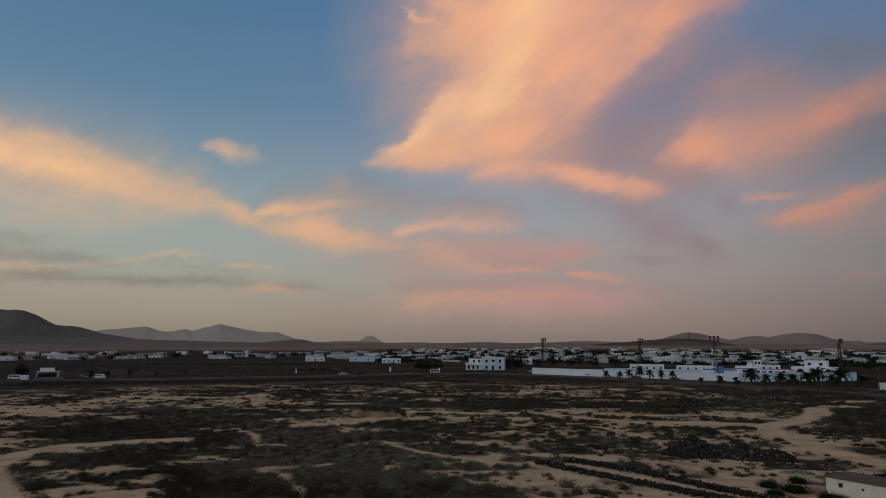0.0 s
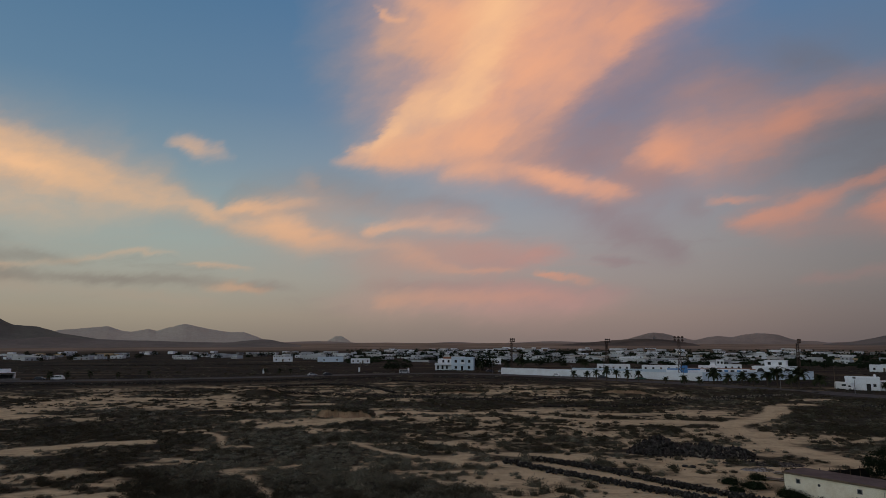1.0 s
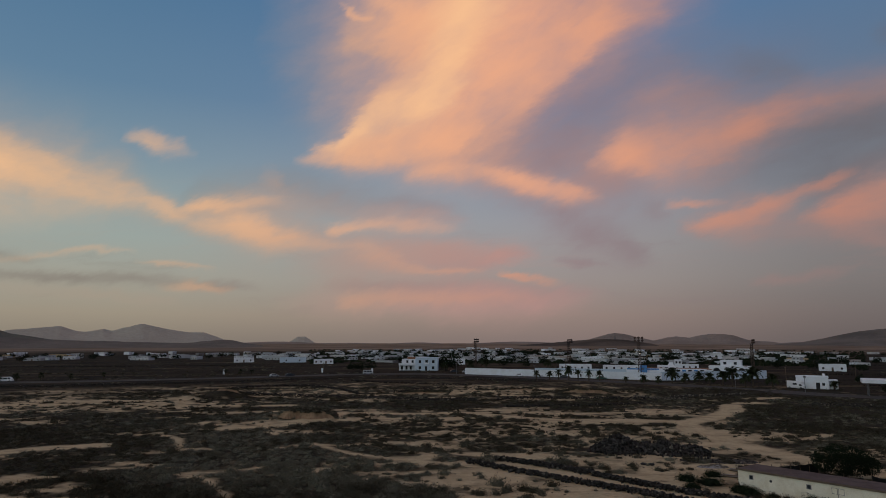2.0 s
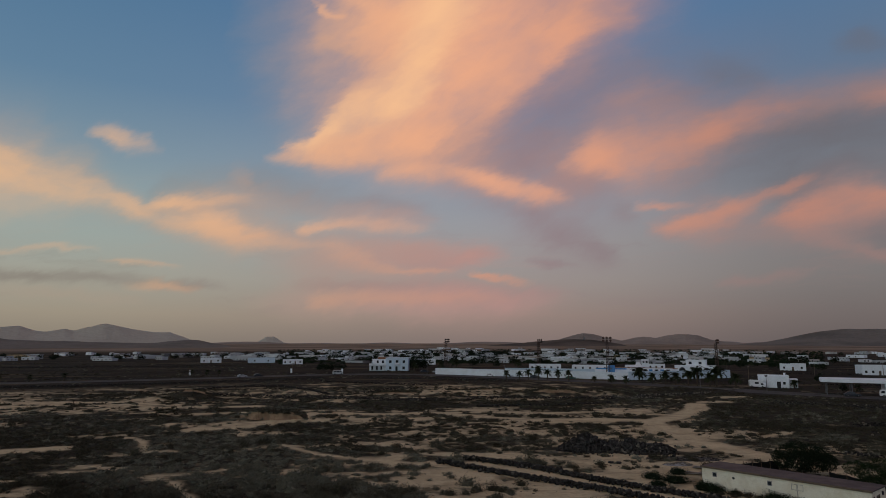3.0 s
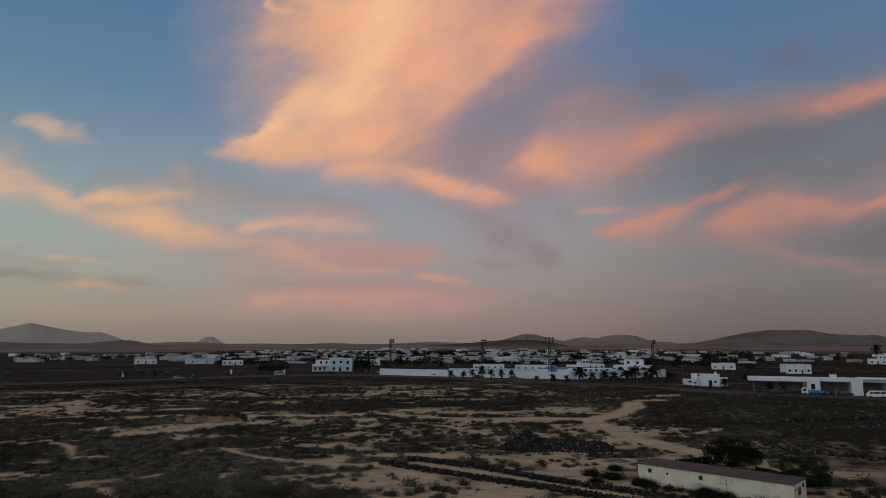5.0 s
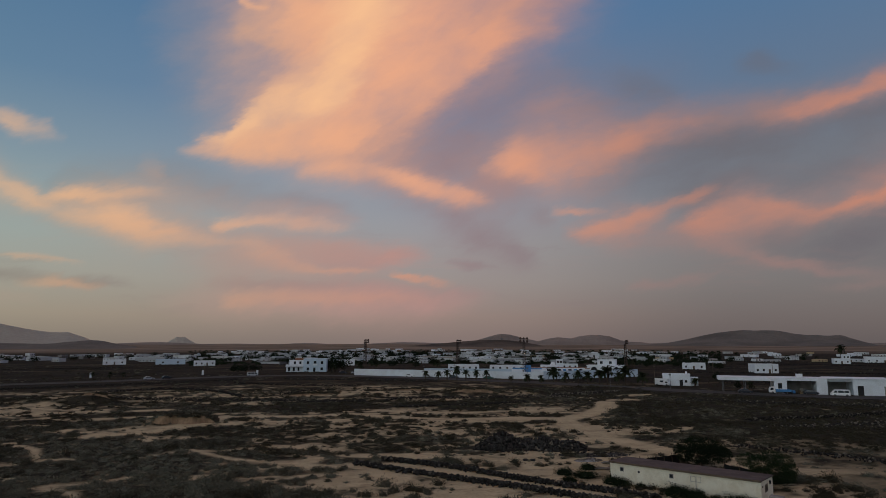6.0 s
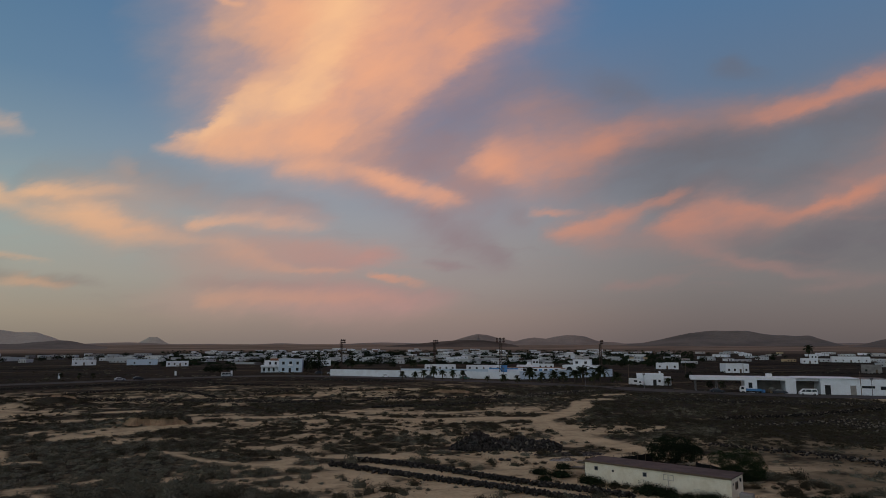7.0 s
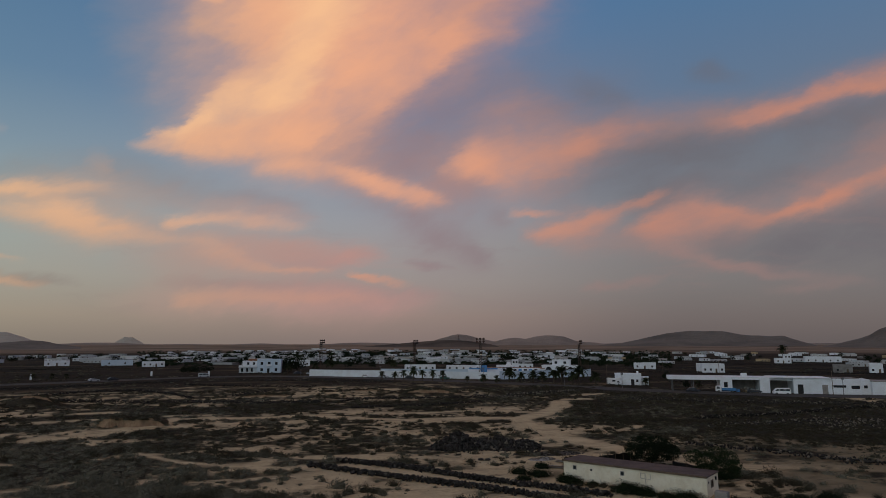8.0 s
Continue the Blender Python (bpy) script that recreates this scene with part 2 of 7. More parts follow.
cloud("peach", [(610, 308, 6, 8, 0), (650, 303, 9, 12, 0.5), (700, 299, 9, 14, 0.6), (745, 302, 9, 12, 0.4), (790, 313, 9, 13, 0.75), (840, 328, 11, 14, 0.95), (900, 345, 11, 12, 0.8), (935, 354, 9, 8, 0.35), (970, 360, 6, 6, 0)])
cloud("peach", [(930, 296, 8, 8, 0), (965, 287, 18, 14, 0.5), (1005, 278, 26, 20, 1.2), (1050, 284, 34, 28, 0.9), (1100, 282, 38, 30, 0.55), (1150, 266, 32, 34, 0.45), (1200, 246, 22, 28, 0.5), (1250, 224, 16, 24, 0.45), (1300, 212, 13, 18, 0.3), (1380, 196, 10, 12, 0)])
cloud("peach", [(1450, 196, 8, 8, 0), (1500, 184, 11, 9, 0.3), (1540, 174, 14, 10, 0.75), (1643, 144, 16, 11, 0.9), (1740, 104, 16, 12, 0.85), (1853, 78, 16, 12, 0.75), (1960, 50, 16, 12, 0.5)])
cloud("peach", [(1098, 406, 6, 6, 0), (1130, 402, 7, 12, 0.4), (1180, 389, 10, 22, 0.75), (1230, 370, 10, 24, 0.7), (1290, 352, 7, 13, 0.45), (1340, 334, 6, 8, 0.35), (1395, 316, 5, 5, 0)])
cloud("peach", [(1300, 396, 6, 6, 0), (1332, 385, 10, 18, 0.4), (1380, 366, 14, 24, 0.5), (1430, 352, 14, 28, 0.5), (1485, 350, 12, 24, 0.5), (1550, 360, 10, 18, 0.5), (1610, 356, 9, 12, 0.8), (1660, 340, 9, 12, 0.9), (1717, 316, 10, 12, 0.8), (1853, 258, 15, 20, 0.6), (1960, 220, 15, 20, 0.5)])
cloud("peach", [(1070, 370, 4, 4, 0), (1110, 368, 5, 4, 0.28), (1150, 363, 4, 4, 0.2), (1185, 358, 3, 3, 0)])
cloud("peach", [(-600, 140, 30, 25, 0.6), (-387, 200, 40, 30, 0.95), (-245, 232, 38, 28, 0.95), (-113, 277, 34, 26, 0.85), (14, 312, 38, 25, 0.55), (80, 330, 28, 18, 0.45), (140, 345, 16, 14, 0.45), (185, 362, 11, 12, 0.5), (225, 376, 7, 7, 0)])
cloud("peach", [(-600, 260, 50, 60, 0.3), (-300, 300, 45, 60, 0.3), (-60, 340, 30, 30, 0.2), (60, 360, 20, 20, 0)])
cloud("peach", [(190, 362, 5, 5, 0), (230, 356, 7, 8, 0.6), (290, 350, 8, 8, 0.4), (350, 345, 9, 8, 0.25), (420, 350, 8, 8, 0)])
cloud("peach", [(180, 382, 8, 8, 0), (230, 390, 12, 12, 0.3), (285, 397, 22, 20, 0.65), (330, 407, 26, 22, 0.85), (365, 417, 20, 20, 0.65), (420, 426, 14, 11, 0.3), (500, 433, 8, 6, 0.14), (570, 437, 4, 4, 0)])
cloud("peach", [(460, 408, 4, 4, 0), (490, 403, 6, 6, 0.6), (540, 397, 8, 7, 0.4), (600, 398, 9, 8, 0.3), (660, 400, 8, 8, 0.25), (720, 404, 5, 5, 0)])
cloud("peach", [(88, 221, 6, 6, 0), (125, 228, 11, 9, 0.6), (165, 238, 11, 10, 0.5), (205, 249, 8, 8, 0.2), (240, 258, 5, 5, 0)])
cloud("peach", [(500, 440, 8, 8, 0), (555, 450, 16, 16, 0.22), (615, 472, 9, 7, 0.3), (660, 477, 5, 4, 0.5), (700, 477, 4, 4, 0.4), (740, 478, 4, 4, 0.2), (775, 478, 3, 3, 0)])
cloud("peach", [(485, 536, 7, 7, 0), (525, 531, 11, 12, 0.95), (565, 528, 11, 11, 0.6), (620, 525, 10, 9, 0.45), (700, 524, 8, 10, 0.35), (800, 526, 8, 10, 0.2), (880, 526, 7, 7, 0)])
cloud("peach", [(780, 486, 3, 3, 0), (802, 487, 4, 3, 0.7), (830, 490, 4, 4, 0.6), (868, 499, 4, 4, 0.4), (905, 504, 3, 3, 0)])
cloud("peach", [(105, 455, 3, 3, 0), (150, 459, 4, 4, 0.6), (200, 464, 4, 4, 0.6), (245, 470, 3, 3, 0.2), (270, 473, 2, 2, 0)])
cloud("peach", [(150, 506, 5, 5, 0), (200, 503, 7, 6, 0.55), (226, 501, 6, 5, 0.7), (262, 504, 5, 5, 0.4), (310, 507, 4, 4, 0)])
cloud("peach", [(-560, 430, 9, 9, 0.4), (-350, 446, 8, 8, 0.5), (-230, 454, 5, 5, 0.3), (-20, 434, 5, 5, 0.35), (70, 437, 4, 4, 0.2), (110, 439, 3, 3, 0)])
cloud("peach", [(498, 4, 4, 4, 0), (518, 11, 5, 5, 0.7), (545, 20, 5, 5, 0.5), (570, 27, 4, 4, 0)])
cloud("peach", [(540, -22, 8, 8, 0), (600, 6, 12, 12, 0.5), (660, 36, 14, 14, 0.5), (710, 62, 14, 14, 0)])
# the brightest folds, cream
cloud("cream", [(-160, 770, 70, 60, 0.7), (-40, 760, 52, 40, 0.8), (50, 726, 36, 32, 0.85), (100, 705, 30, 26, 0.75), (150, 688, 26, 22, 0.7), (185, 668, 24, 20, 0.55), (215, 630, 24, 20, 0)], upright=True)
cloud("cream", [(455, 262, 8, 8, 0), (500, 247, 8, 10, 0.5), (560, 212, 26, 20, 0.5), (620, 188, 36, 24, 0.65), (670, 168, 36, 26, 0.5), (730, 140, 30, 26, 0)])
cloud("cream", [(-600, 150, 14, 14, 0.3), (-387, 208, 18, 16, 0.5), (-245, 240, 16, 14, 0.4), (-100, 285, 14, 12, 0)])

grain = wnoise(drawn, 6.5, 6, 0.58).outputs["Fac"]
fibre_a = wnoise(combed(drawn, 40, 2.8), 5.5, 6, 0.56).outputs["Fac"]
fibre_b = wnoise(combed(drawn, -8, 3.4), 5.5, 6, 0.58).outputs["Fac"]
fibre_c = wnoise(combed(drawn, 14, 3.4), 5.5, 6, 0.58).outputs["Fac"]
fibre = wmath("ADD", wmath("MULTIPLY", fibre_a, wstep(cu, -0.36, -0.26)), wmath("MULTIPLY", fibre_b, wstep(cu, -0.26, -0.36)))
fibre = wmath("ADD", wmath("MULTIPLY", fibre, wstep(cu, 0.30, 0.12)), wmath("MULTIPLY", fibre_c, wstep(cu, 0.12, 0.30)))
texture = wmath("MULTIPLY_ADD", wstep(grain, 0.26, 0.74), 0.42, 0.78)
texture = wmath("MULTIPLY", texture, wmath("MULTIPLY_ADD", wstep(fibre, 0.27, 0.73), 0.70, 0.64))
texture = wmath("MULTIPLY", texture, wmath("MULTIPLY_ADD", wstep(wnoise(combed(chart, 12, 2.0), 5.0, 3, 0.5).outputs["Fac"], 0.34, 0.66), 0.50, 0.74))
front = wstep(ahead, 0.15, 0.45)


def cover(layer, k):
    """How much of the sky behind a layer of cloud hides, 0 to 1."""
    dense = wmath("MULTIPLY", wmath("MULTIPLY", sums[layer], texture), front)
    return wmath("SUBTRACT", 1.0, wmath("POWER", math.exp(-k), dense))


def stops(rows):
    r = wt.nodes.new("ShaderNodeValToRGB")
    e = r.color_ramp.elements
    e[0].position, e[0].color = rows[0][0], (*rows[0][1], 1)
    e[1].position, e[1].color = rows[-1][0], (*rows[-1][1], 1)
    for p, c in rows[1:-1]:
        e.new(p).color = (*c, 1)
    wt.links.new(height, r.inputs[0])
    return r.outputs[0]


# the clear sky by height: ahead, towards the left and towards the right
sky_mid = stops([(0.0, (0.235, 0.182, 0.165)), (0.04, (0.295, 0.225, 0.198)), (0.095, (0.325, 0.282, 0.262)), (0.15, (0.335, 0.312, 0.308)), (0.19, (0.320, 0.318, 0.338)), (0.27, (0.250, 0.298, 0.365)), (0.36, (0.155, 0.228, 0.345)), (0.5, (0.092, 0.188, 0.335)), (1.0, (0.06, 0.13, 0.25))])
sky_left = stops([(0.0, (0.245, 0.215, 0.168)), (0.04, (0.340, 0.295, 0.222)), (0.095, (0.365, 0.360, 0.295)), (0.15, (0.335, 0.390, 0.350)), (0.19, (0.305, 0.382, 0.365)), (0.27, (0.205, 0.298, 0.355)), (0.36, (0.125, 0.230, 0.335)), (0.5, (0.080, 0.182, 0.305)), (1.0, (0.06, 0.13, 0.25))])
sky_right = stops([(0.0, (0.130, 0.112, 0.110)), (0.04, (0.160, 0.138, 0.138)), (0.095, (0.195, 0.178, 0.176)), (0.15, (0.202, 0.192, 0.194)), (0.19, (0.200, 0.200, 0.212)), (0.27, (0.172, 0.198, 0.232)), (0.36, (0.125, 0.185, 0.272)), (0.5, (0.082, 0.180, 0.315)), (1.0, (0.06, 0.13, 0.25))])
left = wstep(cu, 0.15, -0.72)
right = wstep(cu, 0.05, 0.62)
clear = wmix(right, wmix(left, sky_mid, sky_left), sky_right)
# the afterglow of the sun that has just set, behind the viewer
SUN_AZ, SUN_EL = -128.0, 4.0
sa = radians(SUN_AZ)
toward = wvec("DOT_PRODUCT", sky_dir, (math.sin(sa), math.cos(sa), 0.12))
clear = wmix(wmath("MULTIPLY", wstep(toward, 0.0, 1.0), wstep(height, 0.75, 0.02)), clear, (0.48, 0.63, 0.68))
nishita = wt.nodes.new("ShaderNodeTexSky")
nishita.sky_type, nishita.sun_disc = "NISHITA", False
nishita.sun_elevation, nishita.sun_rotation = radians(SUN_EL), radians(SUN_AZ)
clear = wmix(0.006, clear, nishita.outputs[0], "ADD")
# thin level bands low in the sky
level = wt.nodes.new("ShaderNodeMapping")
level.inputs["Rotation"].default_value = (0, 0, radians(3))
level.inputs["Scale"].default_value = (2.2, 21.0, 1)
wt.links.new(drawn, level.inputs[0])
bands = wnoise(level.outputs[0], 1.0, 5, 0.6).outputs["Fac"]
low = wmath("MULTIPLY", wmath("MULTIPLY", wstep(height, 0.28, 0.14), wstep(height, 0.02, 0.07)), front)


def tone(at_left, at_middle, at_right):
    return wmix(wstep(cu, 0.0, 0.5), wmix(left, at_middle, at_left), at_right)


col_mauve = tone((0.245, 0.215, 0.178), (0.300, 0.205, 0.215), (0.215, 0.174, 0.183))
col_slate = tone((0.16, 0.15, 0.16), (0.175, 0.160, 0.170), (0.158, 0.146, 0.158))
col_rose = tone((0.470, 0.365, 0.275), (0.490, 0.292, 0.252), (0.400, 0.235, 0.202))
col_peach = tone((0.870, 0.520, 0.275), (0.900, 0.430, 0.248), (0.640, 0.270, 0.170))
low_sky = wstep(height, 0.20, 0.08)
col_rose = wmix(wmath("MULTIPLY", low_sky, 0.8), col_rose, tone((0.380, 0.320, 0.240), (0.500, 0.284, 0.248), (0.300, 0.205, 0.185)))
col_peach = wmix(low_sky, col_peach, tone((0.600, 0.395, 0.245), (0.620, 0.305, 0.210), (0.420, 0.225, 0.180)))
cloudy = wmix(cover("mauve", 1.4), clear, col_mauve)
cloudy = wmix(cover("slate", 1.3), cloudy, col_slate)
cloudy = wmix(wmath("MULTIPLY", wmath("MULTIPLY", wstep(bands, 0.46, 0.28), low), 0.30), cloudy, col_mauve)
cloudy = wmix(wmath("ADD", cover("rose", 1.3), wmath("MULTIPLY", wmath("MULTIPLY", wstep(bands, 0.54, 0.74), low), 0.22)), cloudy, col_rose)
cloudy = wmix(cover("peach", 1.5), cloudy, col_peach)
cloudy = wmix(cover("cream", 1.2), cloudy, (1.0, 0.585, 0.305))
# the same lit cloud goes on overhead and behind
elsewhere = wmath("MULTIPLY", wmath("SUBTRACT", 1.0, front), wstep(wnoise(sky_dir, 2.5, 5, 0.55).outputs["Fac"], 0.35, 0.6))
cloudy = wmix(wmath("MULTIPLY", elsewhere, wstep(height, 0.4, 1.2)), cloudy, (0.88, 0.43, 0.23))
cloudy = wmix(1.0, cloudy, (0.965, 0.957, 0.992), "MULTIPLY")  # the whole sky dimmed slightly, blue least
bg = wt.nodes.new("ShaderNodeBackground")
bg.inputs["Strength"].default_value = 0.965
wt.links.new(cloudy, bg.inputs[0])
wt.links.new(bg.outputs[0], wt.nodes.new("ShaderNodeOutputWorld").inputs[0])
world.cycles.sampling_method = "MANUAL"
world.cycles.sample_map_resolution = 512

sun = new("sun", bpy.data.lights.new("sun", "SUN"))
sun.data.energy, sun.data.angle, sun.data.color = 0.25, radians(50), (1.0, 0.97, 0.80)
sun.matrix_world = look((0, 0, 0), (-math.sin(sa), -math.cos(sa), -math.tan(radians(22))))


# ---- materials ----
def mat(name, rough=0.9, metal=0.0):
    m = bpy.data.materials.new(name)
    m.use_nodes = True
    b = m.node_tree.nodes["Principled BSDF"]
    b.inputs["Roughness"].default_value, b.inputs["Metallic"].default_value = rough, metal
    b.inputs["Specular IOR Level"].default_value = 0.25
    return m, m.node_tree, b


def node_noise(t, scale, detail=5, rough=0.6, vec=None):
    n = t.nodes.new("ShaderNodeTexNoise")
    n.inputs["Scale"].default_value, n.inputs["Detail"].default_value, n.inputs["Roughness"].default_value = scale, detail, rough
    t.links.new(vec if vec else place_of(t), n.inputs["Vector"])
    return n.outputs["Fac"]


def place_of(t, kind="Position"):
    return t.nodes.new("ShaderNodeNewGeometry").outputs[kind]


def node_step(t, v, lo, hi, a=0.0, b=1.0):
    n = t.nodes.new("ShaderNodeMapRange")
    n.interpolation_type = "SMOOTHSTEP"
    t.links.new(v, n.inputs[0])
    for i, q in enumerate((lo, hi, a, b)):
        n.inputs[i + 1].default_value = q
    return n.outputs[0]


def node_math(t, op, a, b):
    n = t.nodes.new("ShaderNodeMath")
    n.operation = op
    for i, v in enumerate((a, b)):
        if isinstance(v, (int, float)):
            n.inputs[i].default_value = v
        else:
            t.links.new(v, n.inputs[i])
    return n.outputs[0]


def node_mix(t, f, a, b, blend="MIX"):
    n = t.nodes.new("ShaderNodeMix")
    n.data_type, n.blend_type = "RGBA", blend
    for sock, v in ((n.inputs[0], f), (n.inputs[6], a), (n.inputs[7], b)):
        if isinstance(v, (int, float)):
            sock.default_value = v
        elif isinstance(v, tuple):
            sock.default_value = (*v, 1)
        else:
            t.links.new(v, sock)
    return n.outputs[2]


def node_bump(t, b, v, dist, strength=0.6):
    n = t.nodes.new("ShaderNodeBump")
    n.inputs["Strength"].default_value, n.inputs["Distance"].default_value = strength, dist
    t.links.new(v, n.inputs["Height"])
    t.links.new(n.outputs[0], b.inputs["Normal"])


def attr(t, name):
    n = t.nodes.new("ShaderNodeAttribute")
    n.attribute_name = name
    return n.outputs["Fac"]


def worn(name, c1, c2, scale=1.0, rough=0.9, metal=0.0, bump=0.01, vary=0.0, fine=12.0):
    """Two tones in stains and grain, with fine relief; vary: how much one piece differs from the next."""
    m, t, b = mat(name, rough, metal)
    if rough > 0.93:
        b.inputs["Specular IOR Level"].default_value = 0.08
    big = node_step(t, node_noise(t, scale), 0.35, 0.68)
    col = node_mix(t, big, c1, c2)
    small = node_noise(t, scale * fine, 3)
    col = node_mix(t, node_step(t, small, 0.3, 0.8, 0.0, 0.35), col, tuple(x * 0.6 for x in c2))
    if vary:
        r = t.nodes.new("ShaderNodeObjectInfo").outputs["Random"]
        col = node_mix(t, node_math(t, "MULTIPLY", r, vary), col, tuple(x * 0.35 for x in c1))
    t.links.new(col, b.inputs["Base Color"])
    if bump:
        node_bump(t, b, small, bump)
    return m


# limewash white with the blue of the evening light put into its colour
M_WHITE = worn("white_limewash", (0.80, 0.84, 0.89), (0.72, 0.745, 0.775), 0.35, 0.9, bump=0.004)
M_WHITE_FAR = worn("whitewashed_walls", (0.72, 0.75, 0.79), (0.52, 0.52, 0.50), 0.08, 0.9, bump=0, vary=0.7)
M_CREAM = worn("cream_render", (0.82, 0.76, 0.62), (0.71, 0.63, 0.48), 0.9, 0.92, bump=0.006)
M_OCHRE = worn("ochre_render", (0.52, 0.40, 0.24), (0.44, 0.33, 0.2), 0.2, 0.92, bump=0, vary=0.3)
M_CONCRETE = worn("bare_concrete", (0.34, 0.32, 0.30), (0.24, 0.22, 0.20), 0.5, 0.92, vary=0.3)
M_BLOCK = worn("grey_blockwork", (0.27, 0.26, 0.25), (0.18, 0.17, 0.165), 0.5, 0.95, vary=0.3)
M_BLUE = worn("blue_paint", (0.10, 0.28, 0.58), (0.08, 0.22, 0.48), 0.6, 0.7, bump=0)
# pale blue paint of walls, also the bluish shade on the villa
M_PALEBLUE = worn("pale_blue_paint_and_shade", (0.60, 0.70, 0.80), (0.52, 0.62, 0.72), 0.3, 0.85, bump=0)
M_ROOF = worn("brown_roof_felt", (0.072, 0.054, 0.048), (0.115, 0.088, 0.078), 0.7, 0.85, bump=0.01)
M_TILE = worn("clay_tiles", (0.30, 0.14, 0.08), (0.22, 0.11, 0.07), 1.5, 0.9, bump=0)
M_ASPHALT = worn("asphalt", (0.04, 0.038, 0.037), (0.06, 0.055, 0.052), 0.15, 0.92, bump=0.004)
M_STONE = worn("black_lava_stone", (0.016, 0.0155, 0.015), (0.098, 0.092, 0.084), 2.6, 0.95, bump=0.03, vary=0.65)
M_STONE_PALE = worn("pale_limestone", (0.23, 0.205, 0.165), (0.15, 0.13, 0.105), 1.6, 0.95, bump=0.03, vary=0.5)
M_STEEL = worn("galvanised_steel", (0.20, 0.20, 0.21), (0.13, 0.12, 0.12), 1.5, 0.6, 0.6, bump=0)
M_RUST = worn("rusty_lattice_steel", (0.10, 0.065, 0.05), (0.06, 0.045, 0.04), 0.8, 0.8, 0.3, bump=0)
M_DARK = worn("dark_interior", (0.03, 0.03, 0.032), (0.02, 0.02, 0.02), 1.0, 0.8, bump=0)
M_WOOD = worn("weathered_wood", (0.16, 0.12, 0.085), (0.10, 0.075, 0.055), 2.0, 0.9, bump=0.004)
M_BARK = worn("bark", (0.10, 0.08, 0.06), (0.06, 0.045, 0.035), 3.0, 0.95, bump=0.02)
M_RUBBER = worn("tyre_rubber", (0.02, 0.02, 0.02), (0.03, 0.03, 0.03), 4.0, 0.8, bump=0)
M_NET = worn("dark_shade_net", (0.016, 0.018, 0.018), (0.025, 0.026, 0.026), 2.0, 0.9, bump=0)
M_SOIL = worn("ochre_earth", (0.33, 0.235, 0.150), (0.20, 0.138, 0.086), 0.5, 0.95, bump=0.08, fine=6)
M_LIP = worn("dark_scrubby_soil", (0.070, 0.055, 0.034), (0.035, 0.028, 0.018), 0.6, 0.95, bump=0.1)
M_GRAVEL = worn("grey_gravel", (0.36, 0.36, 0.36), (0.22, 0.22, 0.22), 2.5, 0.95, bump=0.05)
m_glass, _t, _b = mat("window_glass", 0.08)
_b.inputs["Base Color"].default_value = (0.025, 0.03, 0.035, 1)
_b.inputs["Specular IOR Level"].default_value = 0.5
M_GLASS = m_glass


def paint(name, c):
    m, t, b = mat(name, 0.35)
    n = node_noise(t, 1.5)
    t.links.new(node_mix(t, node_step(t, n, 0.4, 0.8, 0, 0.3), c, tuple(x * 0.7 for x in c)), b.inputs["Base Color"])
    b.inputs["Coat Weight"].default_value = 0.4
    return m


M_CARWHITE, M_CARSILVER, M_CARDARK, M_CARBLUE, M_CARGREEN = paint("white_car_paint", (0.75, 0.76, 0.78)), paint("silver_car_paint", (0.36, 0.38, 0.41)), paint("dark_car_paint", (0.03, 0.035, 0.045)), paint("blue_truck_paint", (0.06, 0.2, 0.42)), paint("green_car_paint", (0.03, 0.09, 0.07))


def foliage(name, c1, c2, c3):
    """Leaves or twigs: the tone goes by plant (tint) and by leaf."""
    m, t, b = mat(name, 0.85)
    b.inputs["Specular IOR Level"].default_value = 0.1
    tone = node_mix(t, attr(t, "tint"), c1, c2)
    leaf = t.nodes.new("ShaderNodeNewGeometry").outputs["Random Per Island"]
    tone = node_mix(t, node_math(t, "MULTIPLY", leaf, 0.55), tone, c3)
    t.links.new(tone, b.inputs["Base Color"])
    return m


M_SCRUB = foliage("dry_scrub", (0.192, 0.185, 0.136), (0.056, 0.050, 0.031), (0.009, 0.0088, 0.006))
M_LEAF = foliage("tree_leaves", (0.010, 0.017, 0.008), (0.022, 0.040, 0.014), (0.006, 0.009, 0.005))
M_PALM = foliage("palm_fronds", (0.022, 0.030, 0.014), (0.04, 0.048, 0.022), (0.013, 0.018, 0.009))
M_KERB = worn("dusty_kerb_concrete", (0.11, 0.105, 0.10), (0.07, 0.066, 0.06), 0.6, 0.92)


# ---- the ground ----
def lattice(x, y, seed):
    """Smooth noise from -1 to 1 on arrays, one cell a metre."""
    xi, yi = np.floor(x).astype(np.int64), np.floor(y).astype(np.int64)
    fx, fy = x - xi, y - yi
    fx, fy = fx * fx * (3 - 2 * fx), fy * fy * (3 - 2 * fy)

    def h(a, b):
        n = (a * 374761393 + b * 668265263 + seed * 1442695041) & 0x7FFFFFFF
        n = ((n ^ (n >> 13)) * 1274126177) & 0x7FFFFFFF
        return ((n ^ (n >> 16)) & 0xFFFF) / 32767.5 - 1
    return (h(xi, yi) * (1 - fx) + h(xi + 1, yi) * fx) * (1 - fy) + (h(xi, yi + 1) * (1 - fx) + h(xi + 1, yi + 1) * fx) * fy


def fractal(x, y, size, seed, octaves=4, gain=0.5):
    v, a, n = 0.0, 1.0, 0.0
    for k in range(octaves):
        v, n = v + a * lattice(x / size * 2 ** k + 17.3 * k, y / size * 2 ** k - 9.1 * k, seed + k), n + a
        a *= gain
    return v / n


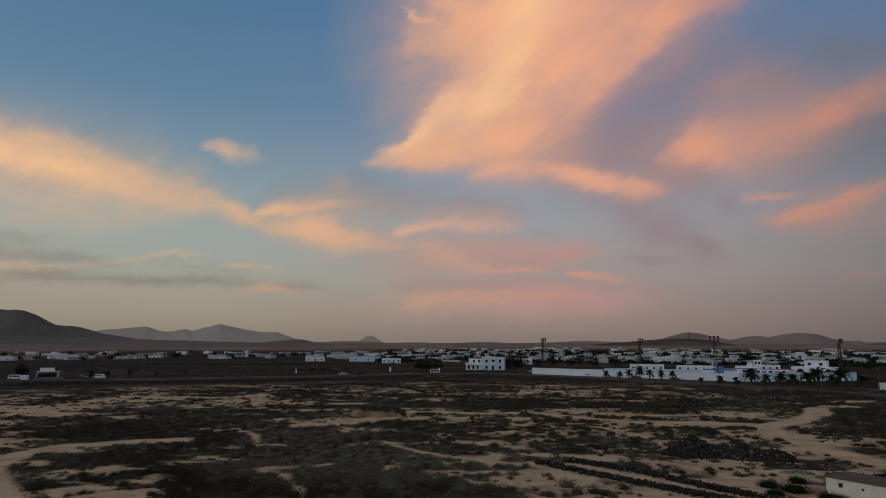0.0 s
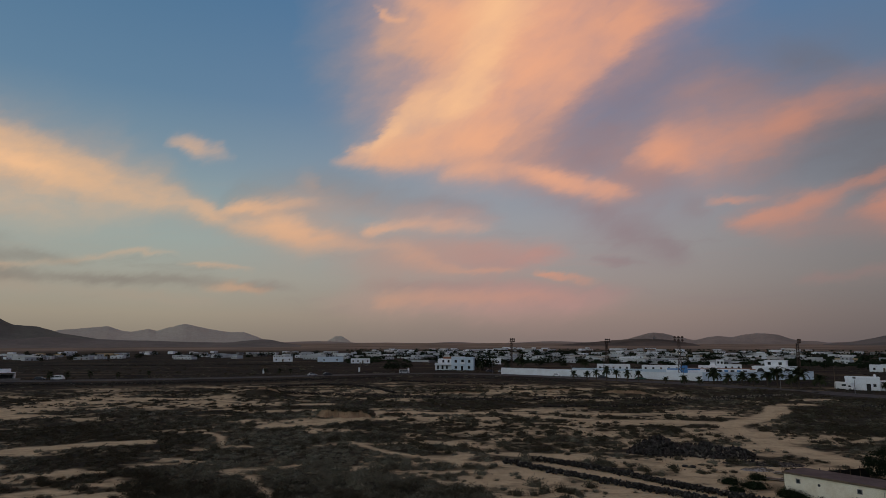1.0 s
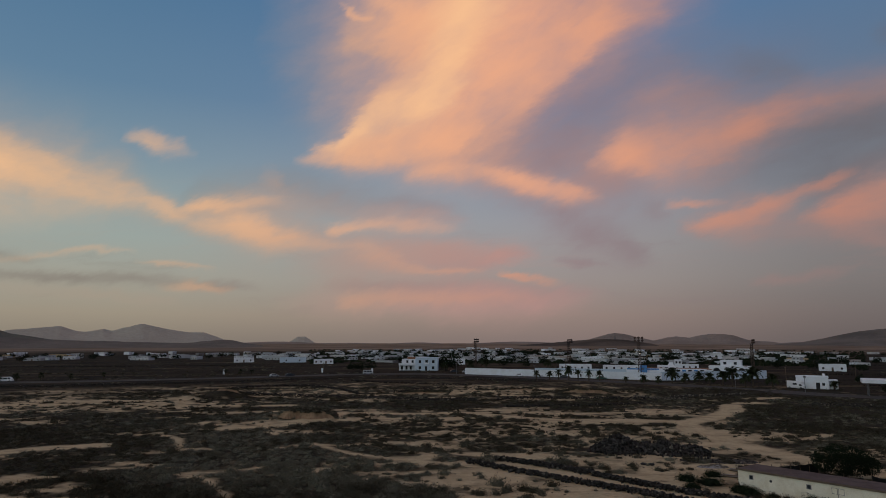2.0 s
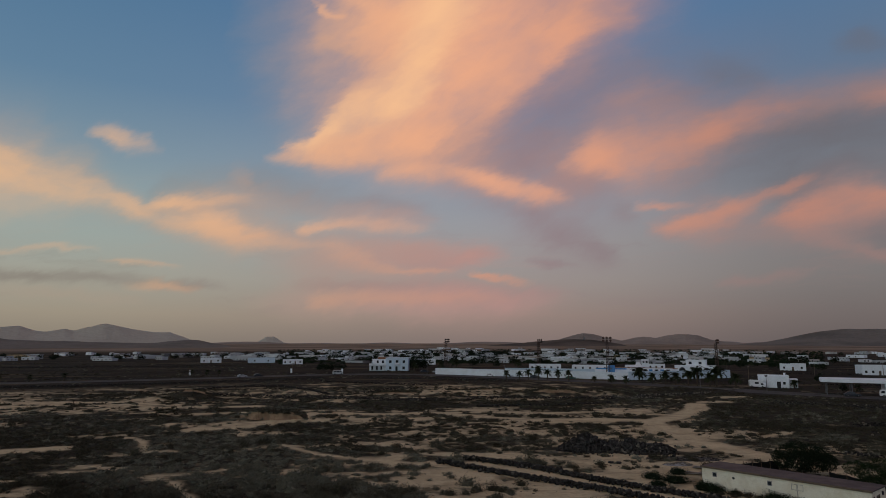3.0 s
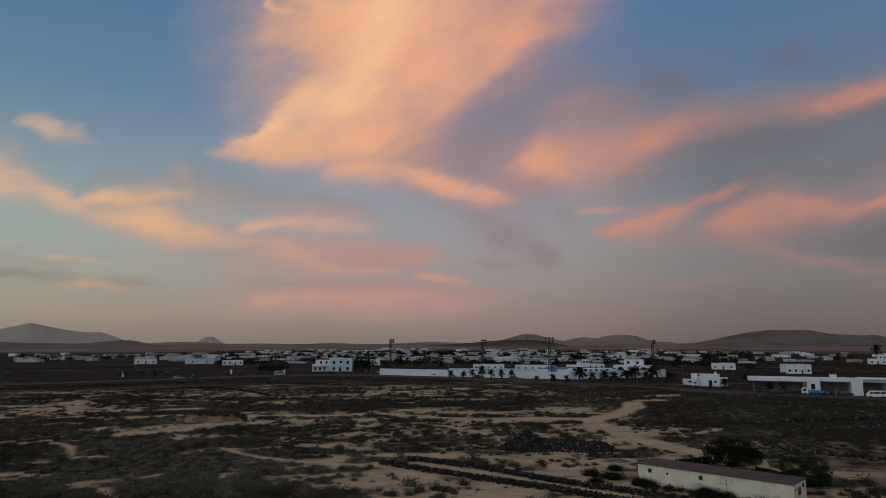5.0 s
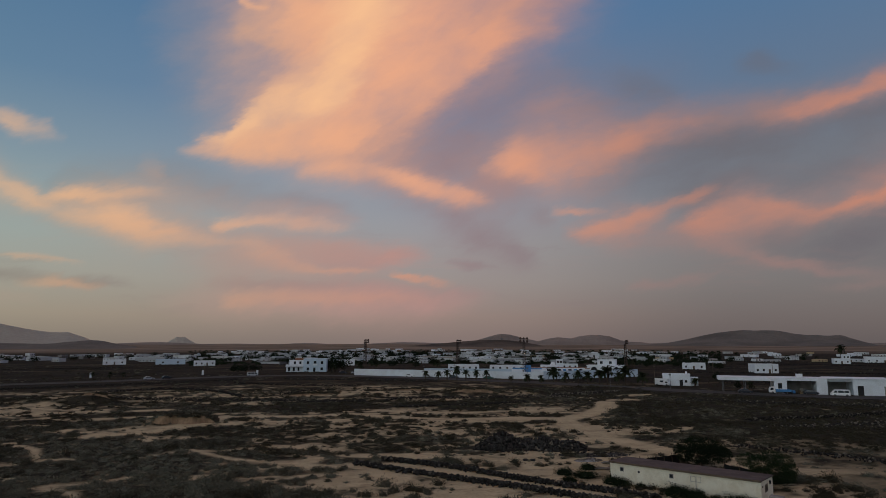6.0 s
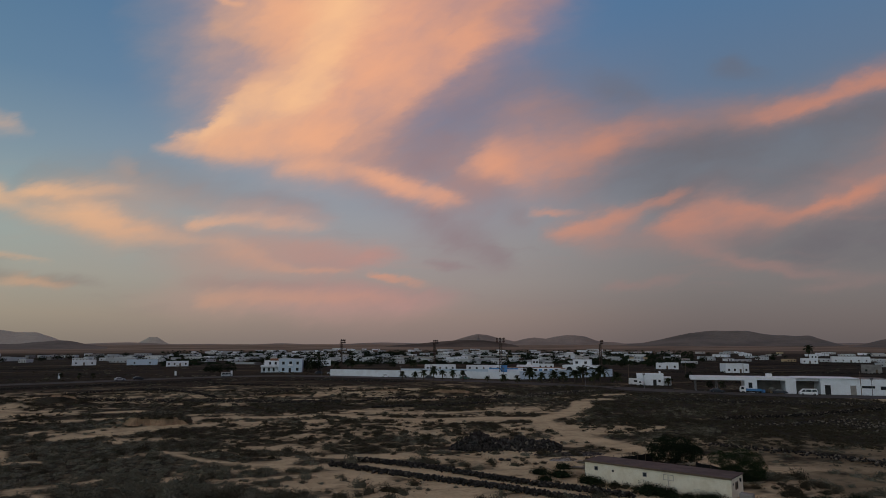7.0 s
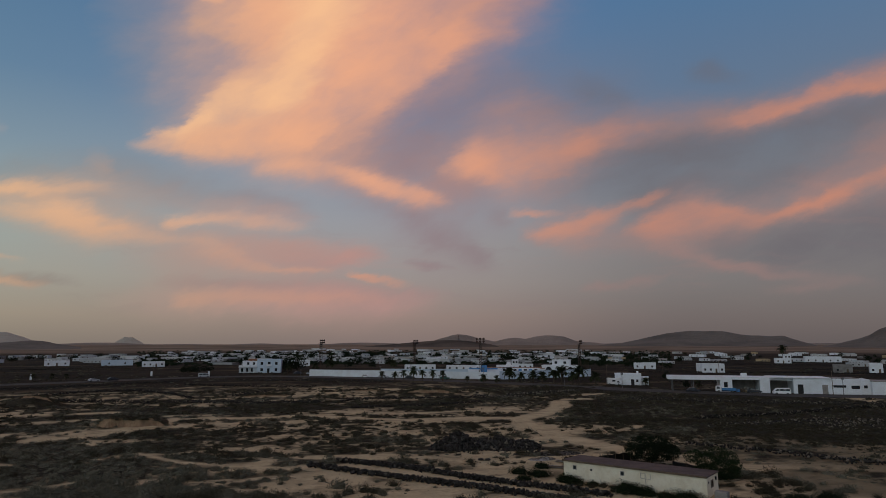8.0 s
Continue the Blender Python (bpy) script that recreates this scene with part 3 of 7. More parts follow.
def near_line(x, y, pts):
    """Distance from arrays of places to a line of corners."""
    best = np.full(np.shape(x), 1e9)
    for (ax, ay), (bx, by) in zip(pts[:-1], pts[1:]):
        dx, dy = bx - ax, by - ay
        s = np.clip(((x - ax) * dx + (y - ay) * dy) / (dx * dx + dy * dy), 0, 1)
        best = np.minimum(best, np.hypot(x - ax - s * dx, y - ay - s * dy))
    return best


def soft(v, lo, hi):
    s = np.clip((v - lo) / (hi - lo), 0, 1)
    return s * s * (3 - 2 * s)


# dirt tracks: corners and half width
TRACKS = [
    ([(-44.5, 66), (-54, 76), (-60, 84), (-62, 93), (-60, 100), (-50, 105), (-44, 107)], 2.3),
    ([(-28.4, 125), (-21.7, 127.5), (-12.6, 134), (-6, 146), (6.7, 145), (20, 147), (33, 134), (38.8, 130.5), (51.8, 128.5), (63.7, 125)], 2.3),
    ([(60, 80), (58.8, 85.4), (58.9, 96.4), (58.8, 112), (62.4, 123.5), (74.3, 132), (85, 144), (92, 156)], 2.6),
    ([(-10, 105), (-4, 96), (5.7, 89.3), (10, 87), (15.5, 81.8)], 0.6),
    ([(-20, 80), (-15.8, 72), (-14.3, 64)], 0.4),
    ([(-38, 118), (-33, 112), (-30, 104)], 0.6),
    ([(60, 80), (66, 70), (70, 58), (72, 45)], 2.6),
    ([(20, 147), (30, 146), (55, 141), (75, 133)], 1.2),
]
# bare patches: middle, half sizes, turn in degrees
BARE = [(17, 93, 9, 2.4, -20), (14, 78, 7, 5, -40), (26, 90, 7, 2.6, -30), (24, 77, 17, 4.5, -50), (34, 67, 12, 5, -50), (41, 87, 11, 3.0, -10), (40, 79, 9, 3.5, -30), (-42, 82, 6, 2.0, 0), (-34, 70, 8, 3.0, 10),
        (-92, 157, 10, 4, 0), (-76, 184, 26, 4, -6), (-90, 142, 11, 4, 0), (62, 58, 6, 4, 0), (70, 66, 5, 2, -40), (50, 127, 12, 2.0, 0), (59, 104, 3, 9, 0), (44, 141, 8, 1.4, 0), (72, 124, 6, 2, 30), (19, 185, 10, 3.5, -5), (71, 199, 9, 5, 0), (2, 196, 8, 3, 0), (100, 160, 8, 3, 0), (112, 172, 9, 3, 10)]
LUSH = [(-22, 72, 12, 9, 20), (-6, 74, 13, 9, 0), (-12, 92, 9, 5, -20), (-46, 92, 11, 5, -8), (-20, 108, 14, 7, 0), (-60, 122, 22, 8, 0), (-60, 84, 4, 3, 0), (-30, 112, 9, 5, 0), (4, 68, 9, 6, 0), (85, 118, 22, 14, 0), (104, 150, 24, 18, 0), (112, 184, 30, 14, 0), (52, 166, 26, 9, 0), (10, 165, 26, 8, 0), (95, 100, 16, 14, 0), (-70, 66, 9, 4, 0), (-27, 70, 9, 8, 0), (-40, 96, 12, 6, 0), (-20, 96, 12, 8, 0), (-30, 82, 8, 5, 0), (118, 118, 34, 26, 0), (135, 150, 34, 24, 0), (98, 130, 20, 20, 0), (150, 105, 34, 22, 0), (-31, 143, 11, 6, 0), (-25, 160, 16, 6, 0), (-60, 150, 16, 8, 0), (132, 86, 32, 18, 0), (-30, 62, 10, 6, 0)]


def patches(x, y, rows):
    v = np.zeros(np.shape(x))
    for cx, cy, a, b, turn in rows:
        c, s = math.cos(radians(turn)), math.sin(radians(turn))
        u, w = (x - cx) * c + (y - cy) * s, -(x - cx) * s + (y - cy) * c
        v = np.maximum(v, np.exp(-((u / a) ** 2 + (w / b) ** 2)))
    return v


def track_at(x, y):
    """Whether a place lies on a dirt track, 0 to 1."""
    v = np.zeros(np.shape(x))
    for pts, half in TRACKS:
        v = np.maximum(v, soft(near_line(x, y, pts), half + 0.8, half - 0.2))
    return v


def bare_at(x, y):
    """How bare and sandy the ground is, 0 to 1; and how near a wheel rut lies."""
    d = np.hypot(x, y)
    wob = fractal(x, y, 5, 11, 5, 0.65)
    v, rut = np.zeros(np.shape(x)), np.zeros(np.shape(x))
    for pts, half in TRACKS:
        q = near_line(x, y, pts) + 0.7 * wob
        v = np.maximum(v, soft(q, half + 0.9, half - 0.5))
        if half > 2:
            rut = np.maximum(rut, np.exp(-((q - 0.85) / 0.28) ** 2))
    v = np.maximum(v, soft(patches(x, y, BARE) + 0.28 * wob, 0.35, 0.62))
    n = 0.75 * fractal(x * 0.6, y, 8, 31, 4, 0.6) + 0.62 * fractal(x * 0.6, y, 2.4, 41, 3, 0.75)
    edge = -0.02 + 0.75 * patches(x, y, LUSH) + 0.06 * soft(d, 165, 230) + 0.07 * soft(x, 70, 110) - 0.11 * soft(x, 0, 20) * soft(d, 150, 115) - 0.26 * soft(d, 94, 76) * soft(x, 2, 12)
    v = np.maximum(v, soft(n, edge - 0.22, edge + 0.30) * soft(d, 420, 250))
    v = v * (1 - 0.62 * soft(patches(x, y, [(92, 76, 24, 24, 0), (72, 56, 12, 9, 0)]), 0.15, 0.7))
    return v, rut


MOUNDS = [(-44, 193, 6.0, 3.0, 1.6), (-51, 191, 9, 5, 1.0), (64, 192, 12, 6, 1.3), (90, 188, 14, 5, 1.2), (-15, 142, 9, 4.0, 1.3), (24, 207, 10, 4, 1.2), (40, 200, 16, 5, 0.9), (-30, 214, 14, 5, 0.8), (110, 196, 18, 5, 1.0)]


def ground_z(x, y):
    x, y = np.asarray(x, float), np.asarray(y, float)
    d = np.hypot(x, y)
    z = 0.22 * fractal(x, y, 14, 3, 3) * soft(d, 20, 50) * soft(d, 260, 190) + 0.8 * fractal(x, y, 160, 5, 3) * soft(d, 420, 900)
    for cx, cy, a, b, h in MOUNDS:
        z = z + h * np.exp(-(((x - cx) / a) ** 2 + ((y - cy) / b) ** 2))
    return z


def gz(x, y):
    return float(ground_z(np.array([x]), np.array([y]))[0])


def sheet(name, verts, faces, material, smooth=True, parent=None):
    me = bpy.data.meshes.new(name)
    me.from_pydata([tuple(v) for v in verts] if not isinstance(verts, np.ndarray) else verts.tolist(), [], faces if isinstance(faces, list) else faces.tolist())
    me.materials.append(material)
    if smooth:
        me.shade_smooth()
    ob = new(name, me)
    ob.parent = parent
    return ob


def float_layer(me, name, values):
    me.attributes.new(name, "FLOAT", "POINT").data.foreach_set("value", np.ascontiguousarray(values, np.float32))


def grid_faces(nr, nc, closed=False):
    i = np.arange(nr * nc).reshape(nr, nc)
    if closed:
        i = np.concatenate([i, i[:, :1]], 1)
    return np.stack([i[:-1, :-1], i[:-1, 1:], i[1:, 1:], i[1:, :-1]], -1).reshape(-1, 4)


def make_ground():
    azs = np.radians(np.concatenate([np.arange(-40, 60.01, 0.16), np.arange(64, 316, 6.0)]))
    els = np.radians(np.concatenate([[88, 70, 50, 35, 25, 20], np.arange(16.5, 1.0, -0.06), np.arange(1.0, 0.192, -0.03)]))
    dist = EYE / np.tan(els)
    x, y = dist[:, None] * np.sin(azs)[None], dist[:, None] * np.cos(azs)[None]
    x, y = x.ravel(), y.ravel()
    nc = len(azs)
    hub = len(x)
    x, y = np.append(x, 0.0), np.append(y, 0.0)
    v = np.stack([x, y, ground_z(x, y)], 1)
    quads = grid_faces(len(dist), nc, True)[:, ::-1].tolist() + [(hub, (k + 1) % nc, k) for k in range(nc)]
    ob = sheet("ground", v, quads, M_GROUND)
    b, rut = bare_at(x, y)
    float_layer(ob.data, "bare", b)
    float_layer(ob.data, "rut", rut)
    return tagged(ob, "sandy volcanic plain with dirt tracks and dark scrubby soil", "ground", kind="structure")


m, t, b = mat("sand_and_lava_soil", 0.95)
b.inputs["Specular IOR Level"].default_value = 0.05
fine, mid, wide, vast = node_noise(t, 2.2, 6, 0.7), node_noise(t, 0.25, 5, 0.6), node_noise(t, 0.035, 5, 0.6), node_noise(t, 0.004, 6, 0.6)
sand = node_mix(t, node_step(t, mid, 0.3, 0.7), (0.545, 0.445, 0.275), (0.41, 0.335, 0.205))
sand = node_mix(t, node_step(t, fine, 0.45, 0.75, 0, 0.5), sand, (0.23, 0.183, 0.10))
sand = node_mix(t, node_math(t, "MULTIPLY", attr(t, "rut"), 0.35), sand, (0.54, 0.445, 0.270))
flat = t.nodes.new("ShaderNodeMapping")
flat.inputs["Scale"].default_value = (0.35, 1.0, 1.0)
t.links.new(place_of(t), flat.inputs[0])
litter = node_noise(t, 0.5, 7, 0.72, flat.outputs[0])
sand = node_mix(t, node_step(t, litter, 0.5, 0.66, 0, 0.50), sand, (0.13, 0.104, 0.062))
soil = node_mix(t, node_step(t, mid, 0.35, 0.7), (0.036, 0.034, 0.023), (0.011, 0.0108, 0.008))
soil = node_mix(t, node_step(t, fine, 0.5, 0.7, 0, 0.6), soil, (0.11, 0.083, 0.046))
near = node_mix(t, attr(t, "bare"), soil, sand)
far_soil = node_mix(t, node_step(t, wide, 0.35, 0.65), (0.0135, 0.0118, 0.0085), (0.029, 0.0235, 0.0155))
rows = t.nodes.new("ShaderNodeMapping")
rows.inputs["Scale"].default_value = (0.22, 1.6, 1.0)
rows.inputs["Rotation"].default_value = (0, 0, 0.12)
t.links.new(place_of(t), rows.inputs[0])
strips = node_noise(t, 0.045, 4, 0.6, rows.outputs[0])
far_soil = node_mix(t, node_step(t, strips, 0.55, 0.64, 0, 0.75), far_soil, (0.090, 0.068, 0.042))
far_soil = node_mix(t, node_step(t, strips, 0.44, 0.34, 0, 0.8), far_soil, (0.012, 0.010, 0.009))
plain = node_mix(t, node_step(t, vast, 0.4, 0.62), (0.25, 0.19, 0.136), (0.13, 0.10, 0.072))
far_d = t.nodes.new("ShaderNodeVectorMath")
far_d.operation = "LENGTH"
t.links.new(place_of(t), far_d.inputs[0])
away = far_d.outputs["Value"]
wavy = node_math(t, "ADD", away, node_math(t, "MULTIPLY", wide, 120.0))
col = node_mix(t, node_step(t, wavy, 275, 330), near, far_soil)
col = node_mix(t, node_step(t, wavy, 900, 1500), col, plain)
t.links.new(col, b.inputs["Base Color"])
node_bump(t, b, fine, 0.12, 0.7)
M_GROUND = m

M_HILL = worn("bare_volcanic_slopes", (0.290, 0.245, 0.205), (0.210, 0.180, 0.152), 0.006, 0.97, bump=0)
M_HILL_DARK = worn("dark_cinder_slopes", (0.120, 0.098, 0.078), (0.058, 0.049, 0.040), 0.006, 0.97, bump=0)
M_HILL_EAST = worn("dark_bare_slopes", (0.175, 0.158, 0.136), (0.120, 0.110, 0.096), 0.006, 0.97, bump=0)
M_HILL_WEST = worn("olive_bare_slopes", (0.140, 0.142, 0.116), (0.102, 0.103, 0.086), 0.006, 0.97, bump=0)
# far ranges: the haze over them is put into this pale base colour
M_HILL_FAR = worn("haze_paled_slopes", (0.43, 0.405, 0.335), (0.40, 0.375, 0.31), 0.004, 0.97, bump=0)


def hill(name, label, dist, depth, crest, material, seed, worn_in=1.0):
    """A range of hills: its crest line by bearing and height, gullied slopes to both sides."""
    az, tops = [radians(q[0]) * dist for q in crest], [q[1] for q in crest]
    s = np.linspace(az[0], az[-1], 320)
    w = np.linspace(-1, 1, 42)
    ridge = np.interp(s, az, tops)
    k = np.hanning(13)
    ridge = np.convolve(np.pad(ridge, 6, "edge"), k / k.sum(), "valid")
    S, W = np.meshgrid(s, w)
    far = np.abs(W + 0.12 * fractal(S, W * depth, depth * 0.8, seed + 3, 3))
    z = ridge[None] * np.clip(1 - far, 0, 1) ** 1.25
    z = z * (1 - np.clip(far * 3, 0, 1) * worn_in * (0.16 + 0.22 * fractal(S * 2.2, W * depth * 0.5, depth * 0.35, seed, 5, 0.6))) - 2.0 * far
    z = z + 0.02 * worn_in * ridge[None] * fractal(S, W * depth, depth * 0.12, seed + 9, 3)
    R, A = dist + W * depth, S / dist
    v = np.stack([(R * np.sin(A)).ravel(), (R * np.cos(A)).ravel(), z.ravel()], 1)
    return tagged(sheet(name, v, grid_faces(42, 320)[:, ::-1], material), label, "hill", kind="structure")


make_ground()

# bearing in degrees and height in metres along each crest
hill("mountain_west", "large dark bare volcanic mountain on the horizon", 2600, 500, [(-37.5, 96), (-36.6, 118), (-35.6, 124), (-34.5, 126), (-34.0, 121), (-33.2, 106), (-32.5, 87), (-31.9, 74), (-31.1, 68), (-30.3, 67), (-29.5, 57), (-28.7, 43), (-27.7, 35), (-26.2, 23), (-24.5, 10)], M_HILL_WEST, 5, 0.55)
# paled, with shallow gullies, so that the range looks hazy
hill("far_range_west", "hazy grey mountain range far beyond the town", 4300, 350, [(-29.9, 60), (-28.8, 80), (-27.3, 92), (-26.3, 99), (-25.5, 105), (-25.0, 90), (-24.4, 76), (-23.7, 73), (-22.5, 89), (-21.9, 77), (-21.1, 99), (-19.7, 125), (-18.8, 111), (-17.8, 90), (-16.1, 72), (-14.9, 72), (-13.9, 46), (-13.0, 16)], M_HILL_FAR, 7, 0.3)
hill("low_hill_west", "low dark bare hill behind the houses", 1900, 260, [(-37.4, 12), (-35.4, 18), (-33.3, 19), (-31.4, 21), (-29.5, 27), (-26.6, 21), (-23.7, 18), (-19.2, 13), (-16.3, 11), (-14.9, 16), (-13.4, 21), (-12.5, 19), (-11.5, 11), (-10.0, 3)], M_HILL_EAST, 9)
# cone in the same haze-paled colour, its relief flattened
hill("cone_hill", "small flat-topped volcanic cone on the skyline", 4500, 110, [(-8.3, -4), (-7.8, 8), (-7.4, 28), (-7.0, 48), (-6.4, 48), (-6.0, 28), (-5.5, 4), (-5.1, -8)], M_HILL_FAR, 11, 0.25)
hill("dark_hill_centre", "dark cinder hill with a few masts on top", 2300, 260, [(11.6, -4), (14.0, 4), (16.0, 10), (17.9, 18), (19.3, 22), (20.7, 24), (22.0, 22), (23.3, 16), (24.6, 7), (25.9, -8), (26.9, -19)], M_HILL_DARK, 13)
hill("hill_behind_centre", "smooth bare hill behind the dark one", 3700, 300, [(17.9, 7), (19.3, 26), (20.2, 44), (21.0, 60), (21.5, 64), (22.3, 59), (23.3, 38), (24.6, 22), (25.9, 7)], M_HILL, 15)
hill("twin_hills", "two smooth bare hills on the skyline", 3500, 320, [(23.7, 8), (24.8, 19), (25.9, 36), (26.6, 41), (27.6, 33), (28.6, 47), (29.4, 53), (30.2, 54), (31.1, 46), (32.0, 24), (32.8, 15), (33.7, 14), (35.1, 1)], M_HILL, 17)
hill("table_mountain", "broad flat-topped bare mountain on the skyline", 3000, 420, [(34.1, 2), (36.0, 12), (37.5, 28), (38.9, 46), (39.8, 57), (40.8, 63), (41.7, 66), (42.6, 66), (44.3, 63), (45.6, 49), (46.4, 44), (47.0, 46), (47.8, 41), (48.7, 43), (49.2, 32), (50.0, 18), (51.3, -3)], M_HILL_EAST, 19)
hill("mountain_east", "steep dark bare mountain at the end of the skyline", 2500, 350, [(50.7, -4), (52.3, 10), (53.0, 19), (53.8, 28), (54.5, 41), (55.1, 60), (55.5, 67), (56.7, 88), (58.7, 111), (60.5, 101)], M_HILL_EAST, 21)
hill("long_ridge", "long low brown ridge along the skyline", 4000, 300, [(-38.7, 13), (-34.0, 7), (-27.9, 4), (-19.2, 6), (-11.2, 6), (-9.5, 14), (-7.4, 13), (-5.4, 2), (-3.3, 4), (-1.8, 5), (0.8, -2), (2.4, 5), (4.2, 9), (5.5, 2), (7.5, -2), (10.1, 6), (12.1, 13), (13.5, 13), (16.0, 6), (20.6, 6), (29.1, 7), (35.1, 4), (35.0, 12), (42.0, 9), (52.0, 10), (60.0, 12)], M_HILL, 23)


# ---- helpers for built things ----
def box_bm(bm, x0, y0, z0, x1, y1, z1, bevel=0.0):
    m = Matrix.Translation(((x0 + x1) / 2, (y0 + y1) / 2, (z0 + z1) / 2)) @ Matrix.Diagonal((abs(x1 - x0), abs(y1 - y0), abs(z1 - z0), 1))
    r = bmesh.ops.create_cube(bm, size=1, matrix=m)
    if bevel:
        es = list({e for v in r["verts"] for e in v.link_edges})
        bmesh.ops.bevel(bm, geom=es, offset=bevel, segments=1, affect="EDGES")


def cyl_bm(bm, x, y, z0, z1, r0, r1=None, seg=10, m=None):
    r1 = r0 if r1 is None else r1
    mm = Matrix.Translation((x, y, (z0 + z1) / 2))
    bmesh.ops.create_cone(bm, cap_ends=True, segments=seg, radius1=r0, radius2=r1, depth=z1 - z0, matrix=(m @ mm) if m else mm)


def beam_bm(bm, a, b, r, seg=6):
    a, b = Vector(a), Vector(b)
    q = (b - a).to_track_quat("Z", "Y").to_matrix().to_4x4()
    bmesh.ops.create_cone(bm, cap_ends=True, segments=seg, radius1=r, radius2=r, depth=(b - a).length, matrix=Matrix.Translation((a + b) / 2) @ q)


def part(name, bm, material, parent=None, label="", smooth=False):
    me = bpy.data.meshes.new(name)
    bm.to_mesh(me)
    bm.free()
    me.materials.append(material)
    if smooth:
        me.shade_smooth()
    ob = new(name, me)
    ob.parent = parent
    if label:
        tagged(ob, label)
    return ob


def boxes(name, rows, material, parent=None, label="", bevel=0.0):
    bm = bmesh.new()
    for r in rows:
        box_bm(bm, *r, bevel)
    return part(name, bm, material, parent, label)


def thing(name, label, category, m=None, group="", kind=""):
    ob = tagged(new(name), label, category, group, kind)
    if m:
        ob.matrix_basis = m
    return ob


def at(x, y, turn=0.0, dz=0.0):
    return pose(x, y, gz(x, y) + dz, 0, 0, turn)


def facing(x, y):
    """The turn at which a thing's front (its -y side) looks at the viewpoint."""
    return -math.degrees(math.atan2(x, y))


def window_at(parent, x, z, w, h, y=0.0, frame_mat=None):
    """A window in a front wall at depth y: recessed pane, frame and sill."""
    win = boxes("window", [(x - w / 2 - 0.07, y - 0.03, z - h / 2 - 0.07, x + w / 2 + 0.07, y + 0.06, z - h / 2), (x - w / 2 - 0.07, y - 0.03, z + h / 2, x + w / 2 + 0.07, y + 0.06, z + h / 2 + 0.07),
                           (x - w / 2 - 0.07, y - 0.03, z - h / 2, x - w / 2, y + 0.06, z + h / 2), (x + w / 2, y - 0.03, z - h / 2, x + w / 2 + 0.07, y + 0.06, z + h / 2)], frame_mat or M_WOOD, parent)
    boxes("pane", [(x - w / 2, y + 0.0 - 0.012, z - h / 2, x + w / 2, y + 0.02, z + h / 2)], M_GLASS, win)
    return win


# ---- road ----
ROAD = [(-330, 215), (-250, 246), (-178, 262), (-120, 270), (-60, 291), (-20, 312), (16, 318), (44, 303), (70, 277), (95, 248), (110, 230), (120, 211), (129, 192), (144, 172), (158, 155), (176, 141), (204, 125), (260, 98)]


def along(pts, step):
    out = []
    for (ax, ay), (bx, by) in zip(pts[:-1], pts[1:]):
        n = max(1, int(math.hypot(bx - ax, by - ay) / step))
        out += [(ax + (bx - ax) * k / n, ay + (by - ay) * k / n) for k in range(n)]
    return out + [pts[-1]]


def smoothed(pts, times=3):
    for _ in range(times):
        q = [pts[0]]
        for a, b in zip(pts[:-1], pts[1:]):
            q += [(0.75 * a[0] + 0.25 * b[0], 0.75 * a[1] + 0.25 * b[1]), (0.25 * a[0] + 0.75 * b[0], 0.25 * a[1] + 0.75 * b[1])]
        pts = q + [pts[-1]]
    return pts


def ribbon(name, pts, off0, off1, z0, z1, material, label, category):
    """A strip along a line, from off0 to off1 metres to its right, with edges down to z0."""
    p = np.array(pts)
    d = np.gradient(p, axis=0)
    n = np.stack([d[:, 1], -d[:, 0]], 1) / np.linalg.norm(d, axis=1)[:, None]
    a, b = p + n * off0, p + n * off1
    rows = []
    for q, z in ((a, z0), (a, z1), (b, z1), (b, z0)):
        rows.append(np.column_stack([q, ground_z(q[:, 0], q[:, 1]) + z]))
    v = np.stack(rows, 1).reshape(-1, 3)
    return tagged(sheet(name, v, grid_faces(len(p), 4), material, smooth=False), label, category, kind="structure")


road_line = smoothed(ROAD)
ribbon("road", road_line, -3.6, 3.6, -0.3, 0.05, M_ASPHALT, "grey two-lane asphalt road past the town", "road")
ribbon("kerb", road_line, -4.0, -3.65, -0.3, 0.14, M_KERB, "low concrete kerb along the asphalt road", "kerb")
ribbon("pavement", road_line, -7.5, -4.02, -0.3, 0.12, M_ASPHALT, "dark paved footway between the road and the walls", "pavement")


